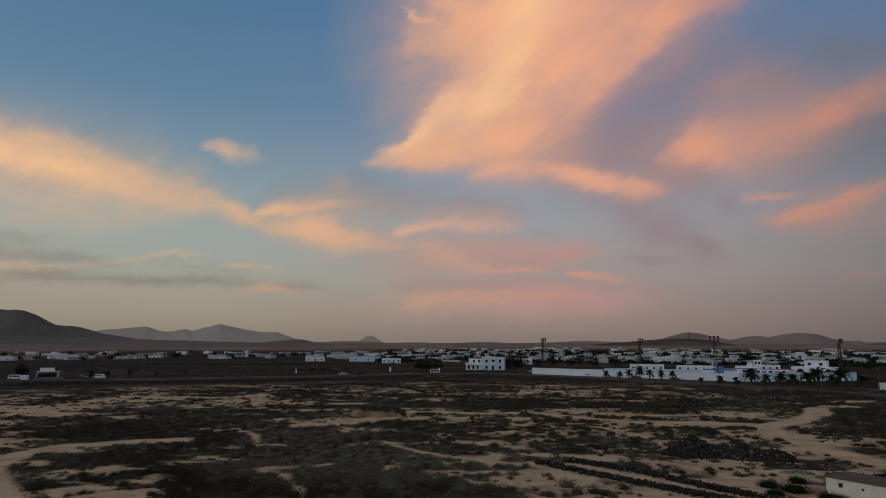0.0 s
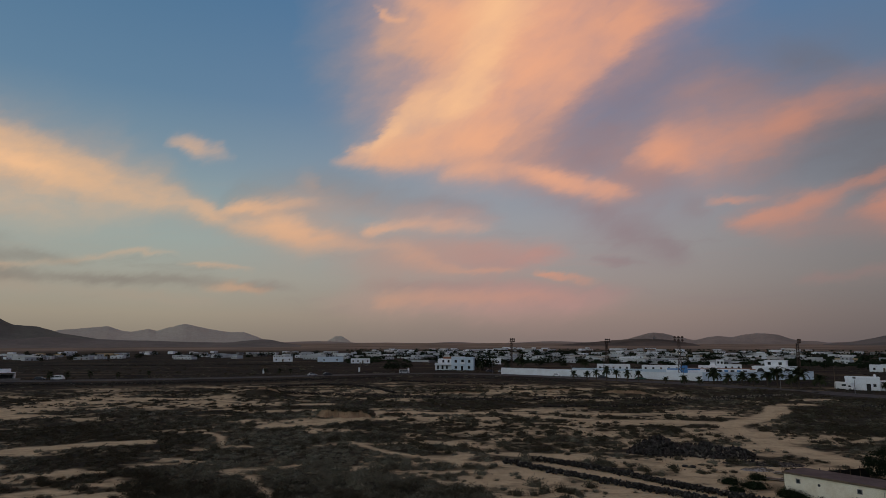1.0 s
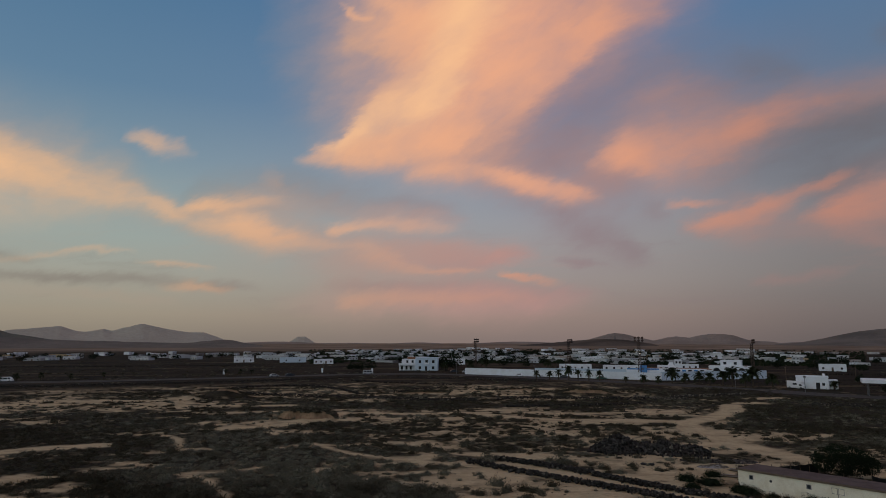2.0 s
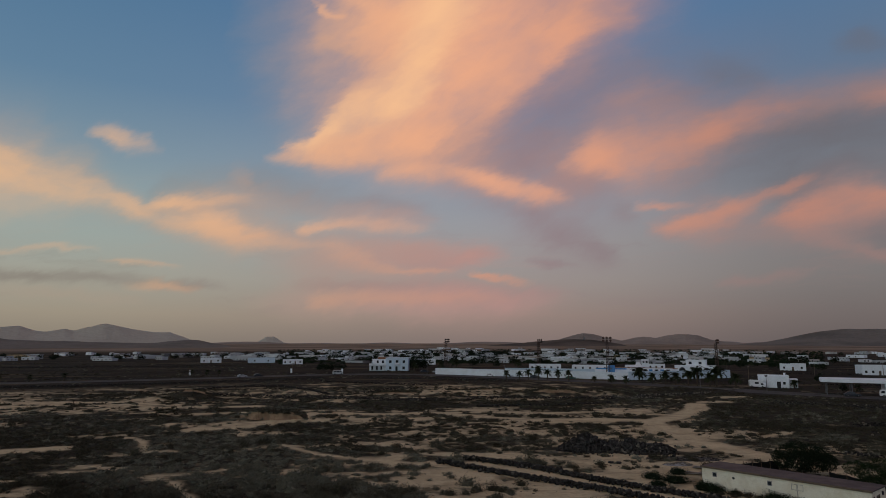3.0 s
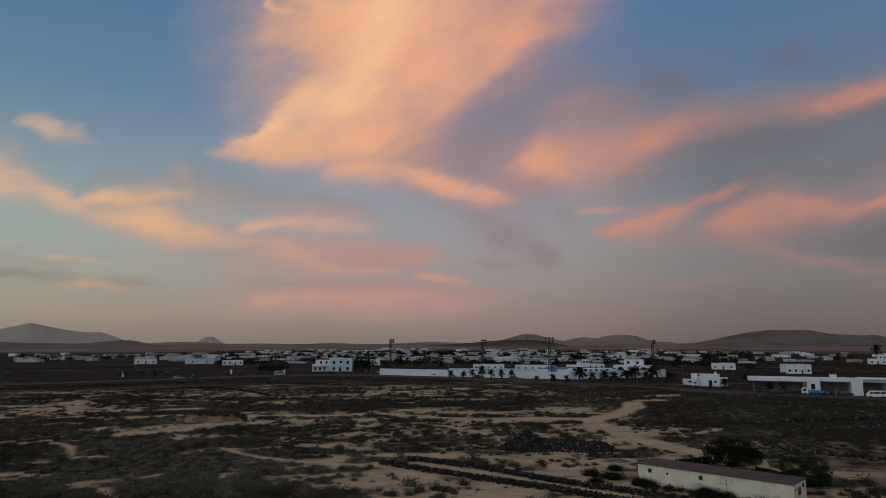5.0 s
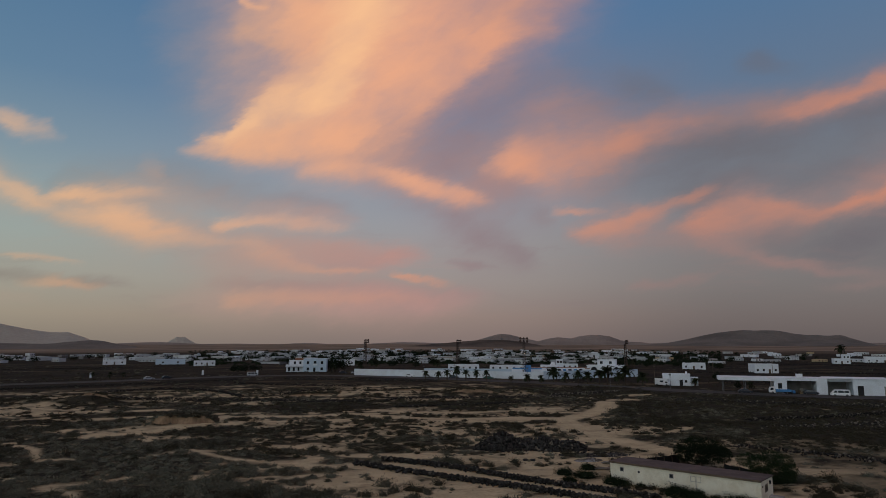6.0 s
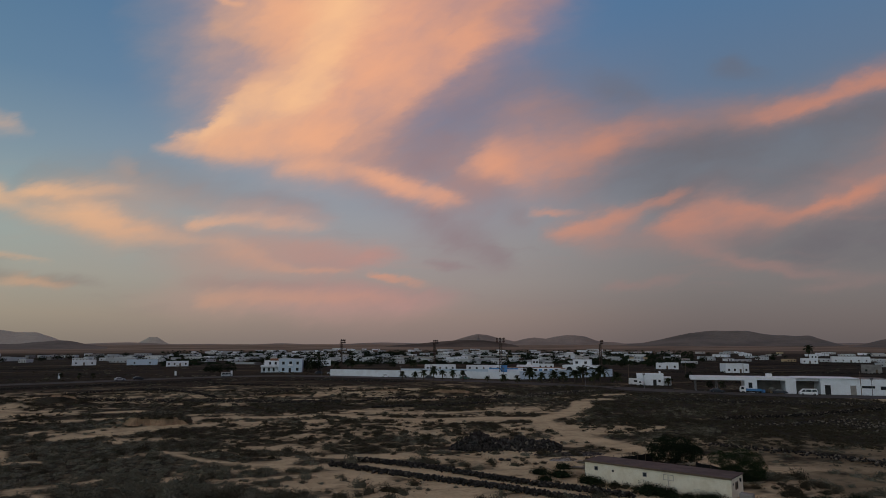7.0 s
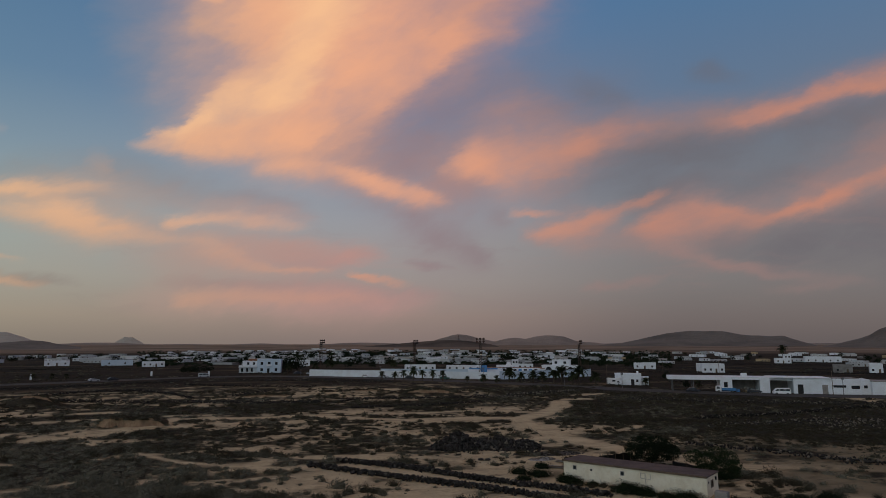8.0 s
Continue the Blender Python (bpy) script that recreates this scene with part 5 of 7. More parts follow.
# ---- scrub ----
def bush_shape(rng, rings, seg, blades, size, squash=0.62, core=0.66):
    """A lumpy low dome with a fine fringe of twigs standing out all over it."""
    ph = rng.uniform(0, 6, 4)

    def skin(a, e):
        lump = 1 + 0.20 * np.sin(3 * a + ph[0]) + 0.13 * np.sin(5 * a + ph[1] + 3 * e) + 0.10 * np.sin(7 * a - 4 * e + ph[2])
        r = 0.9 * lump
        return np.stack([r * np.cos(e) * np.cos(a), r * np.cos(e) * np.sin(a), squash * lump * np.sin(e)], -1)

    es = np.linspace(-0.12, math.pi / 2, rings + 1)
    tri = []
    for i in range(rings):
        for j in range(seg):
            a0, a1 = 2 * math.pi * j / seg, 2 * math.pi * (j + 1) / seg
            p = [skin(np.array(a), np.array(e)) for a, e in ((a0, es[i]), (a1, es[i]), (a1, es[i + 1]), (a0, es[i + 1]))]
            tri.append((p[0], p[1], p[2]))
            if i < rings - 1:
                tri.append((p[0], p[2], p[3]))
    dome = np.array(tri) * core + rng.normal(0, 0.02, (len(tri), 3, 3))
    a, e = rng.uniform(0, 2 * math.pi, blades), np.arcsin(rng.uniform(0, 1, blades) ** 0.8)
    c = skin(a, e) * rng.uniform(0.45, 1.08, blades)[:, None]
    d = c / np.linalg.norm(c, axis=1)[:, None] + 0.7 * rng.normal(size=(blades, 3)) + np.array([0, 0, 0.35])
    d /= np.linalg.norm(d, axis=1)[:, None]
    s = np.cross(d, rng.normal(size=(blades, 3)))
    s /= np.linalg.norm(s, axis=1)[:, None] + 1e-9
    L, w = size * rng.uniform(0.6, 1.35, blades)[:, None], size * 0.19 * rng.uniform(0.6, 1.2, blades)[:, None]
    fringe = np.stack([c - d * L * 0.4 - s * w, c - d * L * 0.4 + s * w, c + d * L * 0.6], 1)
    return np.concatenate([dome, fringe])


def tri_object(name, tris, tint, material):
    n = len(tris)
    me = bpy.data.meshes.new(name)
    me.vertices.add(n * 3)
    me.vertices.foreach_set("co", np.ascontiguousarray(tris.reshape(-1), np.float32))
    me.loops.add(n * 3)
    me.loops.foreach_set("vertex_index", np.arange(n * 3, dtype=np.int32))
    me.polygons.add(n)
    me.polygons.foreach_set("loop_start", np.arange(0, n * 3, 3, dtype=np.int32))
    me.update(calc_edges=True)
    float_layer(me, "tint", np.repeat(tint, 3))
    me.materials.append(material)
    return new(name, me)


rng = np.random.default_rng(7)


def scatter(name, label, places, sizes, tints, templates, heights=None, lift=0.0, material=None):
    pick = rng.integers(0, len(templates), len(places))
    out, tt = [], []
    z = ground_z(places[:, 0], places[:, 1]) + lift
    for k, tpl in enumerate(templates):
        i = np.where(pick == k)[0]
        if not len(i):
            continue
        a = rng.uniform(0, 2 * np.pi, len(i))
        c, s = np.cos(a), np.sin(a)
        v = np.repeat(tpl[None], len(i), 0)
        x = v[..., 0] * c[:, None, None] - v[..., 1] * s[:, None, None]
        y = v[..., 0] * s[:, None, None] + v[..., 1] * c[:, None, None]
        sc = sizes[i][:, None, None]
        hh = (heights[i] if heights is not None else sizes[i])[:, None, None]
        w = np.stack([x * sc + places[i, 0][:, None, None], y * sc + places[i, 1][:, None, None], v[..., 2] * hh + z[i][:, None, None]], -1)
        out.append(w.reshape(-1, 3, 3))
        tt.append(np.repeat(tints[i], len(tpl)))
    return tagged(tri_object(name, np.concatenate(out), np.concatenate(tt), material or M_SCRUB), label, "scrub", kind="stuff")


def keep_off(p):
    """Where no plant grows: inside buildings, on the road and on the stone rows."""
    x, y = p[:, 0], p[:, 1]
    ok = near_line(x, y, ROAD) > 8.5
    ok &= near_line(x, y, [(40.8, 71), (53, 57.5)]) > 2.6
    ok &= near_line(x, y, [RA, RB]) > 14
    ok &= near_line(x, y, [WA, WB, WC]) > 2
    ok &= near_line(x, y, [(13, 87), (20.5, 77), (27, 70), (32, 63)]) > 1.9
    ok &= near_line(x, y, [(17.2, 89.5), (25.4, 79.5), (31, 71), (36.5, 64.5)]) > 1.9
    ok &= near_line(x, y, [(32, 94), (48, 90)]) > 3.4
    ok &= near_line(x, y, [(-21, 134), (-8, 135)]) > 2.0
    return ok


def sow(count, d0, d1, power, b0=-39, b1=59):
    b = np.radians(rng.uniform(b0, b1, count))
    d = np.sqrt(d0 ** 2 + (d1 ** 2 - d0 ** 2) * rng.random(count) ** power)
    p = np.stack([d * np.sin(b), d * np.cos(b)], 1)
    v, _ = bare_at(p[:, 0], p[:, 1])
    on_track = track_at(p[:, 0], p[:, 1])
    clump = soft(fractal(p[:, 0] * 0.6, p[:, 1], 3.5, 87, 3), 0.05, 0.3)
    ok = (rng.random(count) > np.maximum(on_track * 1.1, v * (1.06 - 0.42 * clump))) & keep_off(p)
    ok &= rng.random(count) > 0.75 * soft(patches(p[:, 0], p[:, 1], [(84, 66, 16, 12, -30)]), 0.1, 0.6)
    return p[ok]


near_tpl = [bush_shape(rng, 2, 6, 330, 0.165, 0.56, 0.56) for _ in range(10)]
mid_tpl = [bush_shape(rng, 2, 6, 85, 0.25, 0.52, 0.60) for _ in range(8)]
far_tpl = [bush_shape(rng, 2, 5, 22, 0.44, 0.42, 0.68) for _ in range(6)]


def plant_tints(p):
    g = 0.42 + 1.1 * fractal(p[:, 0], p[:, 1], 14, 61, 3)
    g = g + 0.40 * soft(p[:, 0], -5, 25) + 0.22 * soft(p[:, 0], -15, -45) + 0.25 * soft(np.hypot(p[:, 0], p[:, 1]), 95, 150)
    return np.clip(g + rng.normal(0, 0.3, len(p)), 0, 1)


def sizes_of(n, middle, spread, hi):
    return np.exp(rng.normal(math.log(middle), spread, n)).clip(0.2, hi)


p = sow(5200, 50, 90, 1.0)
s = sizes_of(len(p), 0.66, 0.42, 1.55)
scatter("scrub", "dense low dry grey-green desert scrub on sand", p, s, plant_tints(p), near_tpl, s * rng.uniform(0.8, 1.25, len(p)))
p = sow(9800, 88, 145, 1.0)
s = sizes_of(len(p), 0.62, 0.42, 1.6)
scatter("scrub", "dark low scrub in patches round the dirt tracks", p, s, plant_tints(p), mid_tpl, s * rng.uniform(0.6, 1.0, len(p)))
p = sow(11000, 140, 230, 1.0)
s = sizes_of(len(p), 0.6, 0.45, 1.7)
scatter("scrub", "dark low scrub in patches beyond the dirt track", p, s, plant_tints(p), far_tpl, s * rng.uniform(0.75, 1.1, len(p)))
b, d = np.radians(rng.uniform(-26, 34, 420)), rng.uniform(150, 212, 420)
p = np.stack([d * np.sin(b), d * np.cos(b)], 1)
p = p[(fractal(p[:, 0] * 0.45, p[:, 1], 9, 71, 3) > 0.12) & (track_at(p[:, 0], p[:, 1]) < 0.2) & keep_off(p) & (patches(p[:, 0], p[:, 1], BARE) < 0.4)]
s = sizes_of(len(p), 1.35, 0.3, 2.3)
scatter("thicket", "dark dense thickets of scrub on low hummocks", p, s, np.clip(rng.normal(0.85, 0.15, len(p)), 0, 1), mid_tpl, s * rng.uniform(0.7, 1.0, len(p)))
b, d = np.radians(rng.uniform(-20, 40, 380)), rng.uniform(94, 150, 380)
p = np.stack([d * np.sin(b), d * np.cos(b)], 1)
p = p[(track_at(p[:, 0], p[:, 1]) < 0.2) & keep_off(p) & (fractal(p[:, 0], p[:, 1], 16, 73, 2) > -0.15) & (near_line(p[:, 0], p[:, 1], [(32, 93), (49, 88)]) > 5.5) & (near_line(p[:, 0], p[:, 1], [(17, 89), (28, 76)]) > 6)]
s = sizes_of(len(p), 1.05, 0.25, 1.6)
scatter("scrub", "rounded brown bushes standing apart on the sand", p, s, np.clip(rng.normal(0.8, 0.2, len(p)), 0, 1), near_tpl[:5], s * rng.uniform(0.75, 1.05, len(p)))
p = sow(5000, 225, 330, 1.0)
s = sizes_of(len(p), 0.6, 0.4, 1.6)
scatter("scrub", "sparse dark scrub towards the road", p, s, plant_tints(p), far_tpl, s * 0.7)
p = sow(5500, 52, 135, 1.0)
s = rng.uniform(0.1, 0.26, len(p))
scatter("herbs", "tiny dry herbs between the bushes", p, s, plant_tints(p), far_tpl, s)
b = np.radians(rng.uniform(-38, 58, 6000))
d = rng.uniform(325, 620, 6000)
p = np.stack([d * np.sin(b), d * np.cos(b)], 1)
p = p[(fractal(p[:, 0] * 0.4, p[:, 1], 26, 77, 3) > 0.0) & keep_off(p)]
s = sizes_of(len(p), 0.8, 0.4, 2.0)
scatter("scrub", "sparse dark plants on the dark fields below the town", p, s, plant_tints(p), far_tpl, s * 0.7)


# ---- stones ----
def rock_mesh(k, material, name):
    r = random.Random(100 + k)
    bm = bmesh.new()
    for _ in range(12):
        v = Vector((r.gauss(0, 1), r.gauss(0, 1), r.gauss(0, 1))).normalized()
        bm.verts.new((v.x * r.uniform(0.75, 1.1), v.y * r.uniform(0.7, 1.0), v.z * r.uniform(0.6, 0.9)))
    out = bmesh.ops.convex_hull(bm, input=bm.verts)
    bmesh.ops.delete(bm, geom=[g for g in out["geom_interior"] if isinstance(g, bmesh.types.BMVert)], context="VERTS")
    me = bpy.data.meshes.new(name)
    bm.to_mesh(me)
    bm.free()
    me.materials.append(material)
    return me


ROCKS = [rock_mesh(k, M_STONE, "stone") for k in range(9)]
PALE = [rock_mesh(k + 20, M_STONE_PALE, "pale_stone") for k in range(4)]


def lay(parent, x, y, z, r, rr, pale=0.0, base=None):
    ob = new("stone", rr.choice(PALE if rr.random() < pale else ROCKS))
    ob.parent = parent
    ox, oy, oz = base
    s = r * rr.uniform(0.8, 1.2)
    ob.matrix_basis = Matrix.LocRotScale((x - ox, y - oy, z - oz), Euler((rr.uniform(0, 6), rr.uniform(0, 6), rr.uniform(0, 6))), (s, s * rr.uniform(0.8, 1.1), s * rr.uniform(0.75, 1)))


def stone_row(label, pts, count, seed, pale=0.04):
    """A low loose ridge of lava stones along a line."""
    rr = random.Random(seed)
    base = (pts[0][0], pts[0][1], gz(*pts[0]))
    ob = thing("stone_row", label, "stone row", Matrix.Translation(base), "rows of lava stones")
    line = along(pts, 0.1)
    for k in range(count):
        x, y = line[min(len(line) - 1, int(len(line) * k / count))]
        up = rr.random() < 0.42
        w = rr.gauss(0, 0.16 if up else 0.36)
        q = rr.gauss(0, 0.2)
        r = rr.uniform(0.17, 0.34)
        z = gz(x, y) + (0.42 if up else 0.16) + rr.uniform(-0.05, 0.05)
        lay(ob, x + w * 0.78 + q * 0.4, y + w * 0.62, z, r, rr, pale, base)
    return ob


ROW_1 = smoothed([(13, 87), (20.5, 77), (27, 70), (32, 63), (36, 58.5)], 2)
ROW_2 = smoothed([(17.2, 89.5), (25.4, 79.5), (31, 71), (36.5, 64.5), (41, 60)], 2)
stone_row("loose low row of black lava stones on sand", ROW_1, 299, 1)
stone_row("loose low row of black lava stones on sand", ROW_2, 299, 2)


def stone_heap(name, label, cx, cy, a, b, h, turn, count, seed, r0=0.18, r1=0.46, pale=0.03):
    rr = random.Random(seed)
    base = (cx, cy, gz(cx, cy))
    ob = thing(name, label, "stone heap", Matrix.Translation(base))
    c, s = math.cos(radians(turn)), math.sin(radians(turn))
    for k in range(count):
        f, an = math.sqrt(rr.random()), rr.uniform(0, 2 * math.pi)
        u, w = f * math.cos(an), f * math.sin(an)
        ridge = 0.72 + 0.28 * math.sin(u * 5 + seed)
        z = h * (1 - f ** 1.6) * ridge
        x, y = cx + a * u * c - b * w * s, cy + a * u * s + b * w * c
        r = rr.uniform(r0, r1)
        lay(ob, x, y, gz(x, y) + z * rr.uniform(0.88, 1.04) + 0.2 * r, r, rr, pale, base)
    # the body of smaller stones inside
    bm = bmesh.new()
    bmesh.ops.create_icosphere(bm, subdivisions=4, radius=1)
    for v in bm.verts:
        n = noise.noise(v.co * 4 + Vector((seed, 0, 0))) * 0.16
        f = min(1, math.hypot(v.co.x, v.co.y))
        v.co = Vector(((v.co.x * a * c - v.co.y * b * s), (v.co.x * a * s + v.co.y * b * c), max(-0.3, (v.co.z > 0) * h * 0.86 * (1 - f ** 1.6) * (0.72 + 0.28 * math.sin(v.co.x * 5 + seed)) * (1 + n))))
    part("core", bm, M_STONE, ob)
    return ob


stone_heap("stone_heap", "broad heap of broken black lava rock", 37.5, 93.0, 5.6, 2.8, 2.5, -8, 290, 3, 0.24, 0.6)
stone_heap("stone_heap", "lower end of the black lava rock heap", 44.2, 90.2, 4.8, 2.6, 2.1, -12, 260, 4, 0.22, 0.58, 0.08)
stone_heap("rubble_heap", "flat spread of dark rubble and rooted stones", 47.5, 84.0, 5.5, 2.0, 0.22, -14, 130, 5, 0.10, 0.24, 0.2)
stone_heap("gravel_heap", "small heap of pale grey gravel", 44.2, 80.2, 2.0, 0.9, 0.45, -10, 120, 6, 0.08, 0.16, 1.0)
for q in bpy.data.objects["gravel_heap"].children:
    if q.name.startswith("core"):
        q.data.materials.clear()
        q.data.materials.append(M_GRAVEL)


def rubble_wall(label, pts, height, width, seed, pale=0.1, r0=0.16, r1=0.3, gaps=0.0, n=5, name="field_wall"):
    """A tumbled dry-stone field wall: many stones joined, told apart only in passing."""
    rr = np.random.default_rng(seed)
    line = along(pts, 0.45)
    verts, faces, n0 = [], [], 0
    mats = []
    shapes = [(np.array([v.co[:] for v in m.vertices]), [tuple(p.vertices) for p in m.polygons]) for m in ROCKS]
    for k, (x, y) in enumerate(line):
        if gaps and math.sin(k * 0.21 + seed) * 0.5 + 0.5 < gaps:
            continue
        z0 = gz(x, y)
        for j in range(n):
            f = rr.random()
            v, fc = shapes[rr.integers(0, len(shapes))]
            r = rr.uniform(r0, r1)
            an = rr.uniform(0, 6.28)
            c, s = math.cos(an), math.sin(an)
            q = v * r * rr.uniform(0.8, 1.2, 3)
            q = np.stack([q[:, 0] * c - q[:, 1] * s, q[:, 0] * s + q[:, 1] * c, q[:, 2]], 1)
            q = q + np.array([x + rr.normal(0, width * (1 - 0.6 * f)), y + rr.normal(0, width * (1 - 0.6 * f)), z0 + 0.1 + height * f * rr.uniform(0.6, 1.0)])
            verts.append(q)
            faces += [tuple(i + n0 for i in p) for p in fc]
            mats += [1 if (rr.random() < pale * (0.4 + f)) else 0] * len(fc)
            n0 += len(v)
    ob = sheet(name, np.concatenate(verts), faces, M_STONE, smooth=False)
    ob.data.materials.append(M_STONE_PALE)
    ob.data.polygons.foreach_set("material_index", np.array(mats, np.int32))
    return tagged(ob, label, "stone wall", kind="stuff")


WALLS = [
    ([(-50.6, 224), (-38, 236), (-27, 240), (-14, 222), (-5.6, 200)], 0.7, 0.06), ([(-43.4, 204), (-30, 196), (-21.6, 192), (5, 179.5), (27.5, 173)], 0.9, 0.05),
    ([(5.9, 204.6), (25.9, 214)], 1.0, 0.05), ([(33.6, 174.4), (41.4, 181), (60, 176), (76, 172)], 0.8, 0.1), ([(86.5, 178), (100, 180), (114, 184)], 0.7, 0.35),
    ([(76.7, 181), (79, 171), (88, 170)], 0.8, 0.4), ([(112, 152), (123.7, 145), (142, 130), (158, 121), (166, 116.5), (190, 104)], 1.0, 0.12), ([(98, 110), (106, 109.8), (128, 109.6), (150, 114.7), (163, 113)], 0.7, 0.25),
    ([(-160, 240), (-100, 246), (-60, 262), (-10, 285)], 0.8, 0.02), ([(10, 285), (40, 270), (70, 252)], 0.7, 0.05), ([(33, 158), (52.7, 157), (70, 160)], 0.5, 0.05), ([(-10, 262), (18, 240), (36, 236)], 0.7, 0.08),
]
for k, (pts, h, pale) in enumerate(WALLS):
    rubble_wall("tumbled dry-stone field wall of dark lava", smoothed(pts, 1), h, 0.28, 30 + k, pale)
TERRACES = [[(215, 290), (280, 262), (340, 215)], [(250, 345), (330, 300), (400, 240)], [(300, 400), (400, 330), (470, 270)], [(360, 440), (470, 350), (540, 290)], [(180, 215), (230, 190), (290, 150)], [(-250, 420), (-150, 425), (-80, 440)]]
for k, pts in enumerate(TERRACES):
    rubble_wall("low dark terrace wall between bare fields", smoothed(pts, 1), 0.6, 0.5, 110 + k, 0.02, 0.25, 0.45, n=2, name="terrace_wall")
rubble_wall("wide tumbled bank of lava stones beside the track", smoothed([(72, 83), (77, 78), (81, 72), (83, 66), (87, 58)], 1), 0.5, 0.9, 60, 0.12)
rubble_wall("loose stones strewn over a bare field", smoothed([(112, 88), (121, 94), (128, 92), (133, 97)], 1), 0.1, 3.4, 61, 0.5)
rubble_wall("loose stones strewn over a bare field", smoothed([(96, 102), (110, 99), (126, 101)], 1), 0.1, 3.0, 62, 0.3)


for line, k in ((ROW_1, 70), (ROW_2, 71)):
    rubble_wall("small black lava stones piled along a row", line, 0.5, 0.42, k, 0.05, 0.12, 0.26, n=15, name="row_rubble")
for k, (pts, h, w) in enumerate((([(33.5, 93.8), (37, 93.2), (41, 92.6)], 1.5, 1.1), ([(41, 90.8), (44.5, 90), (48, 89.2)], 1.2, 1.1), ([(34, 91.5), (40, 90), (47, 87.8)], 0.3, 1.0))):
    rubble_wall("broken lava stones tumbled over the heap", pts, h, w, 80 + k, 0.05, 0.1, 0.26, n=16, name="heap_rubble")


# ---- earth banks ----
def bank(label, x0, y0, x1, y1, h, seed, back=7.0):
    """A steep cut face of ochre earth with runnels; behind its lip the ground falls back slowly."""
    n, mrows = 150, 12
    nx, ny = (y1 - y0), -(x1 - x0)
    L = math.hypot(nx, ny)
    nx, ny = nx / L, ny / L
    s = np.linspace(0, 1, n)
    e = np.clip(1.6 * np.sin(np.pi * s ** 0.8), 0, 1) * (0.80 + 0.22 * lattice(s * 6, s * 0 + seed, seed) + 0.14 * lattice(s * 17, s * 0, seed + 1))
    wave = 0.7 * lattice(s * 5, s * 0, seed + 2)
    rows = []
    for j in range(mrows):
        f = j / (mrows - 1)
        run = (0.16 * lattice(s * 55 + 2.0 * f, s * 0 + 0.7 * f, seed + 3) + 0.10 * lattice(s * 120, s * 0 + 2 * f, seed + 4)) * (1 - 0.6 * f)
        out = (1.0 * (1 - f) ** 1.4 + run) * np.minimum(1, e * 1.4) + wave
        x, y = x0 + (x1 - x0) * s + nx * out, y0 + (y1 - y0) * s + ny * out
        rows.append(np.stack([x, y, ground_z(x, y) - 0.15 + (h + 0.15) * e * f], 1))
    for q, f in ((1.0, 0.97), (back * 0.5, 0.55), (back, -0.1)):
        x, y = x0 + (x1 - x0) * s - nx * (q - wave), y0 + (y1 - y0) * s - ny * (q - wave)
        rows.append(np.stack([x, y, ground_z(x, y) - 0.08 + h * e * f], 1))
    face = sheet("earth_bank", np.concatenate(rows[:mrows]), grid_faces(mrows, n)[:, ::-1], M_SOIL)
    top = sheet("bank_top", np.concatenate(rows[mrows - 1:]), grid_faces(4, n)[:, ::-1], M_LIP, parent=face)
    tagged(top, "dark scrubby soil on top of the bank")
    p = rng.uniform(0, 1, (int(L * 10), 2))
    q = 0.1 + (back - 1.5) * p[:, 1] ** 2.2
    lift = np.interp(p[:, 0], s, e) * h * np.interp(q, [0, 1, back * 0.5, back], [1, 0.97, 0.55, 0])
    at_x, at_y = x0 + (x1 - x0) * p[:, 0] - nx * (q - np.interp(p[:, 0], s, wave)), y0 + (y1 - y0) * p[:, 0] - ny * (q - np.interp(p[:, 0], s, wave))
    places = np.stack([at_x, at_y], 1)
    size = rng.uniform(0.5, 1.1, len(p))
    scatter("bank_scrub", "dark dense scrub along the lip of an earth bank", places, size, plant_tints(places), mid_tpl, size * 0.8, lift - 0.1)
    return tagged(face, label, "earth bank", kind="structure")


for x0, y0, x1, y1, h, label in (
        (-21.0, 138.6, -8.0, 136.8, 1.7, "steep cut bank of bare ochre earth with runnels"), (-54.0, 196, -38, 192, 1.0, "rounded mound of pale ochre sand"),
        (57, 190, 73, 187, 0.9, "low cut bank of bare ochre earth"), (38, 204, 54, 199, 0.7, "low cut bank of bare ochre earth"), (8, 201, 24, 199, 0.6, "low cut bank of bare ochre earth")):
    bank(label, x0, y0, x1, y1, h, int(abs(x0)) + 3)


# ---- the shed ----
SA, SB = Vector((40.8, 68.7, 0)), Vector((49.9, 54.8, 0))
SL = (SB - SA).length
ST = math.degrees(math.atan2(SB.y - SA.y, SB.x - SA.x))


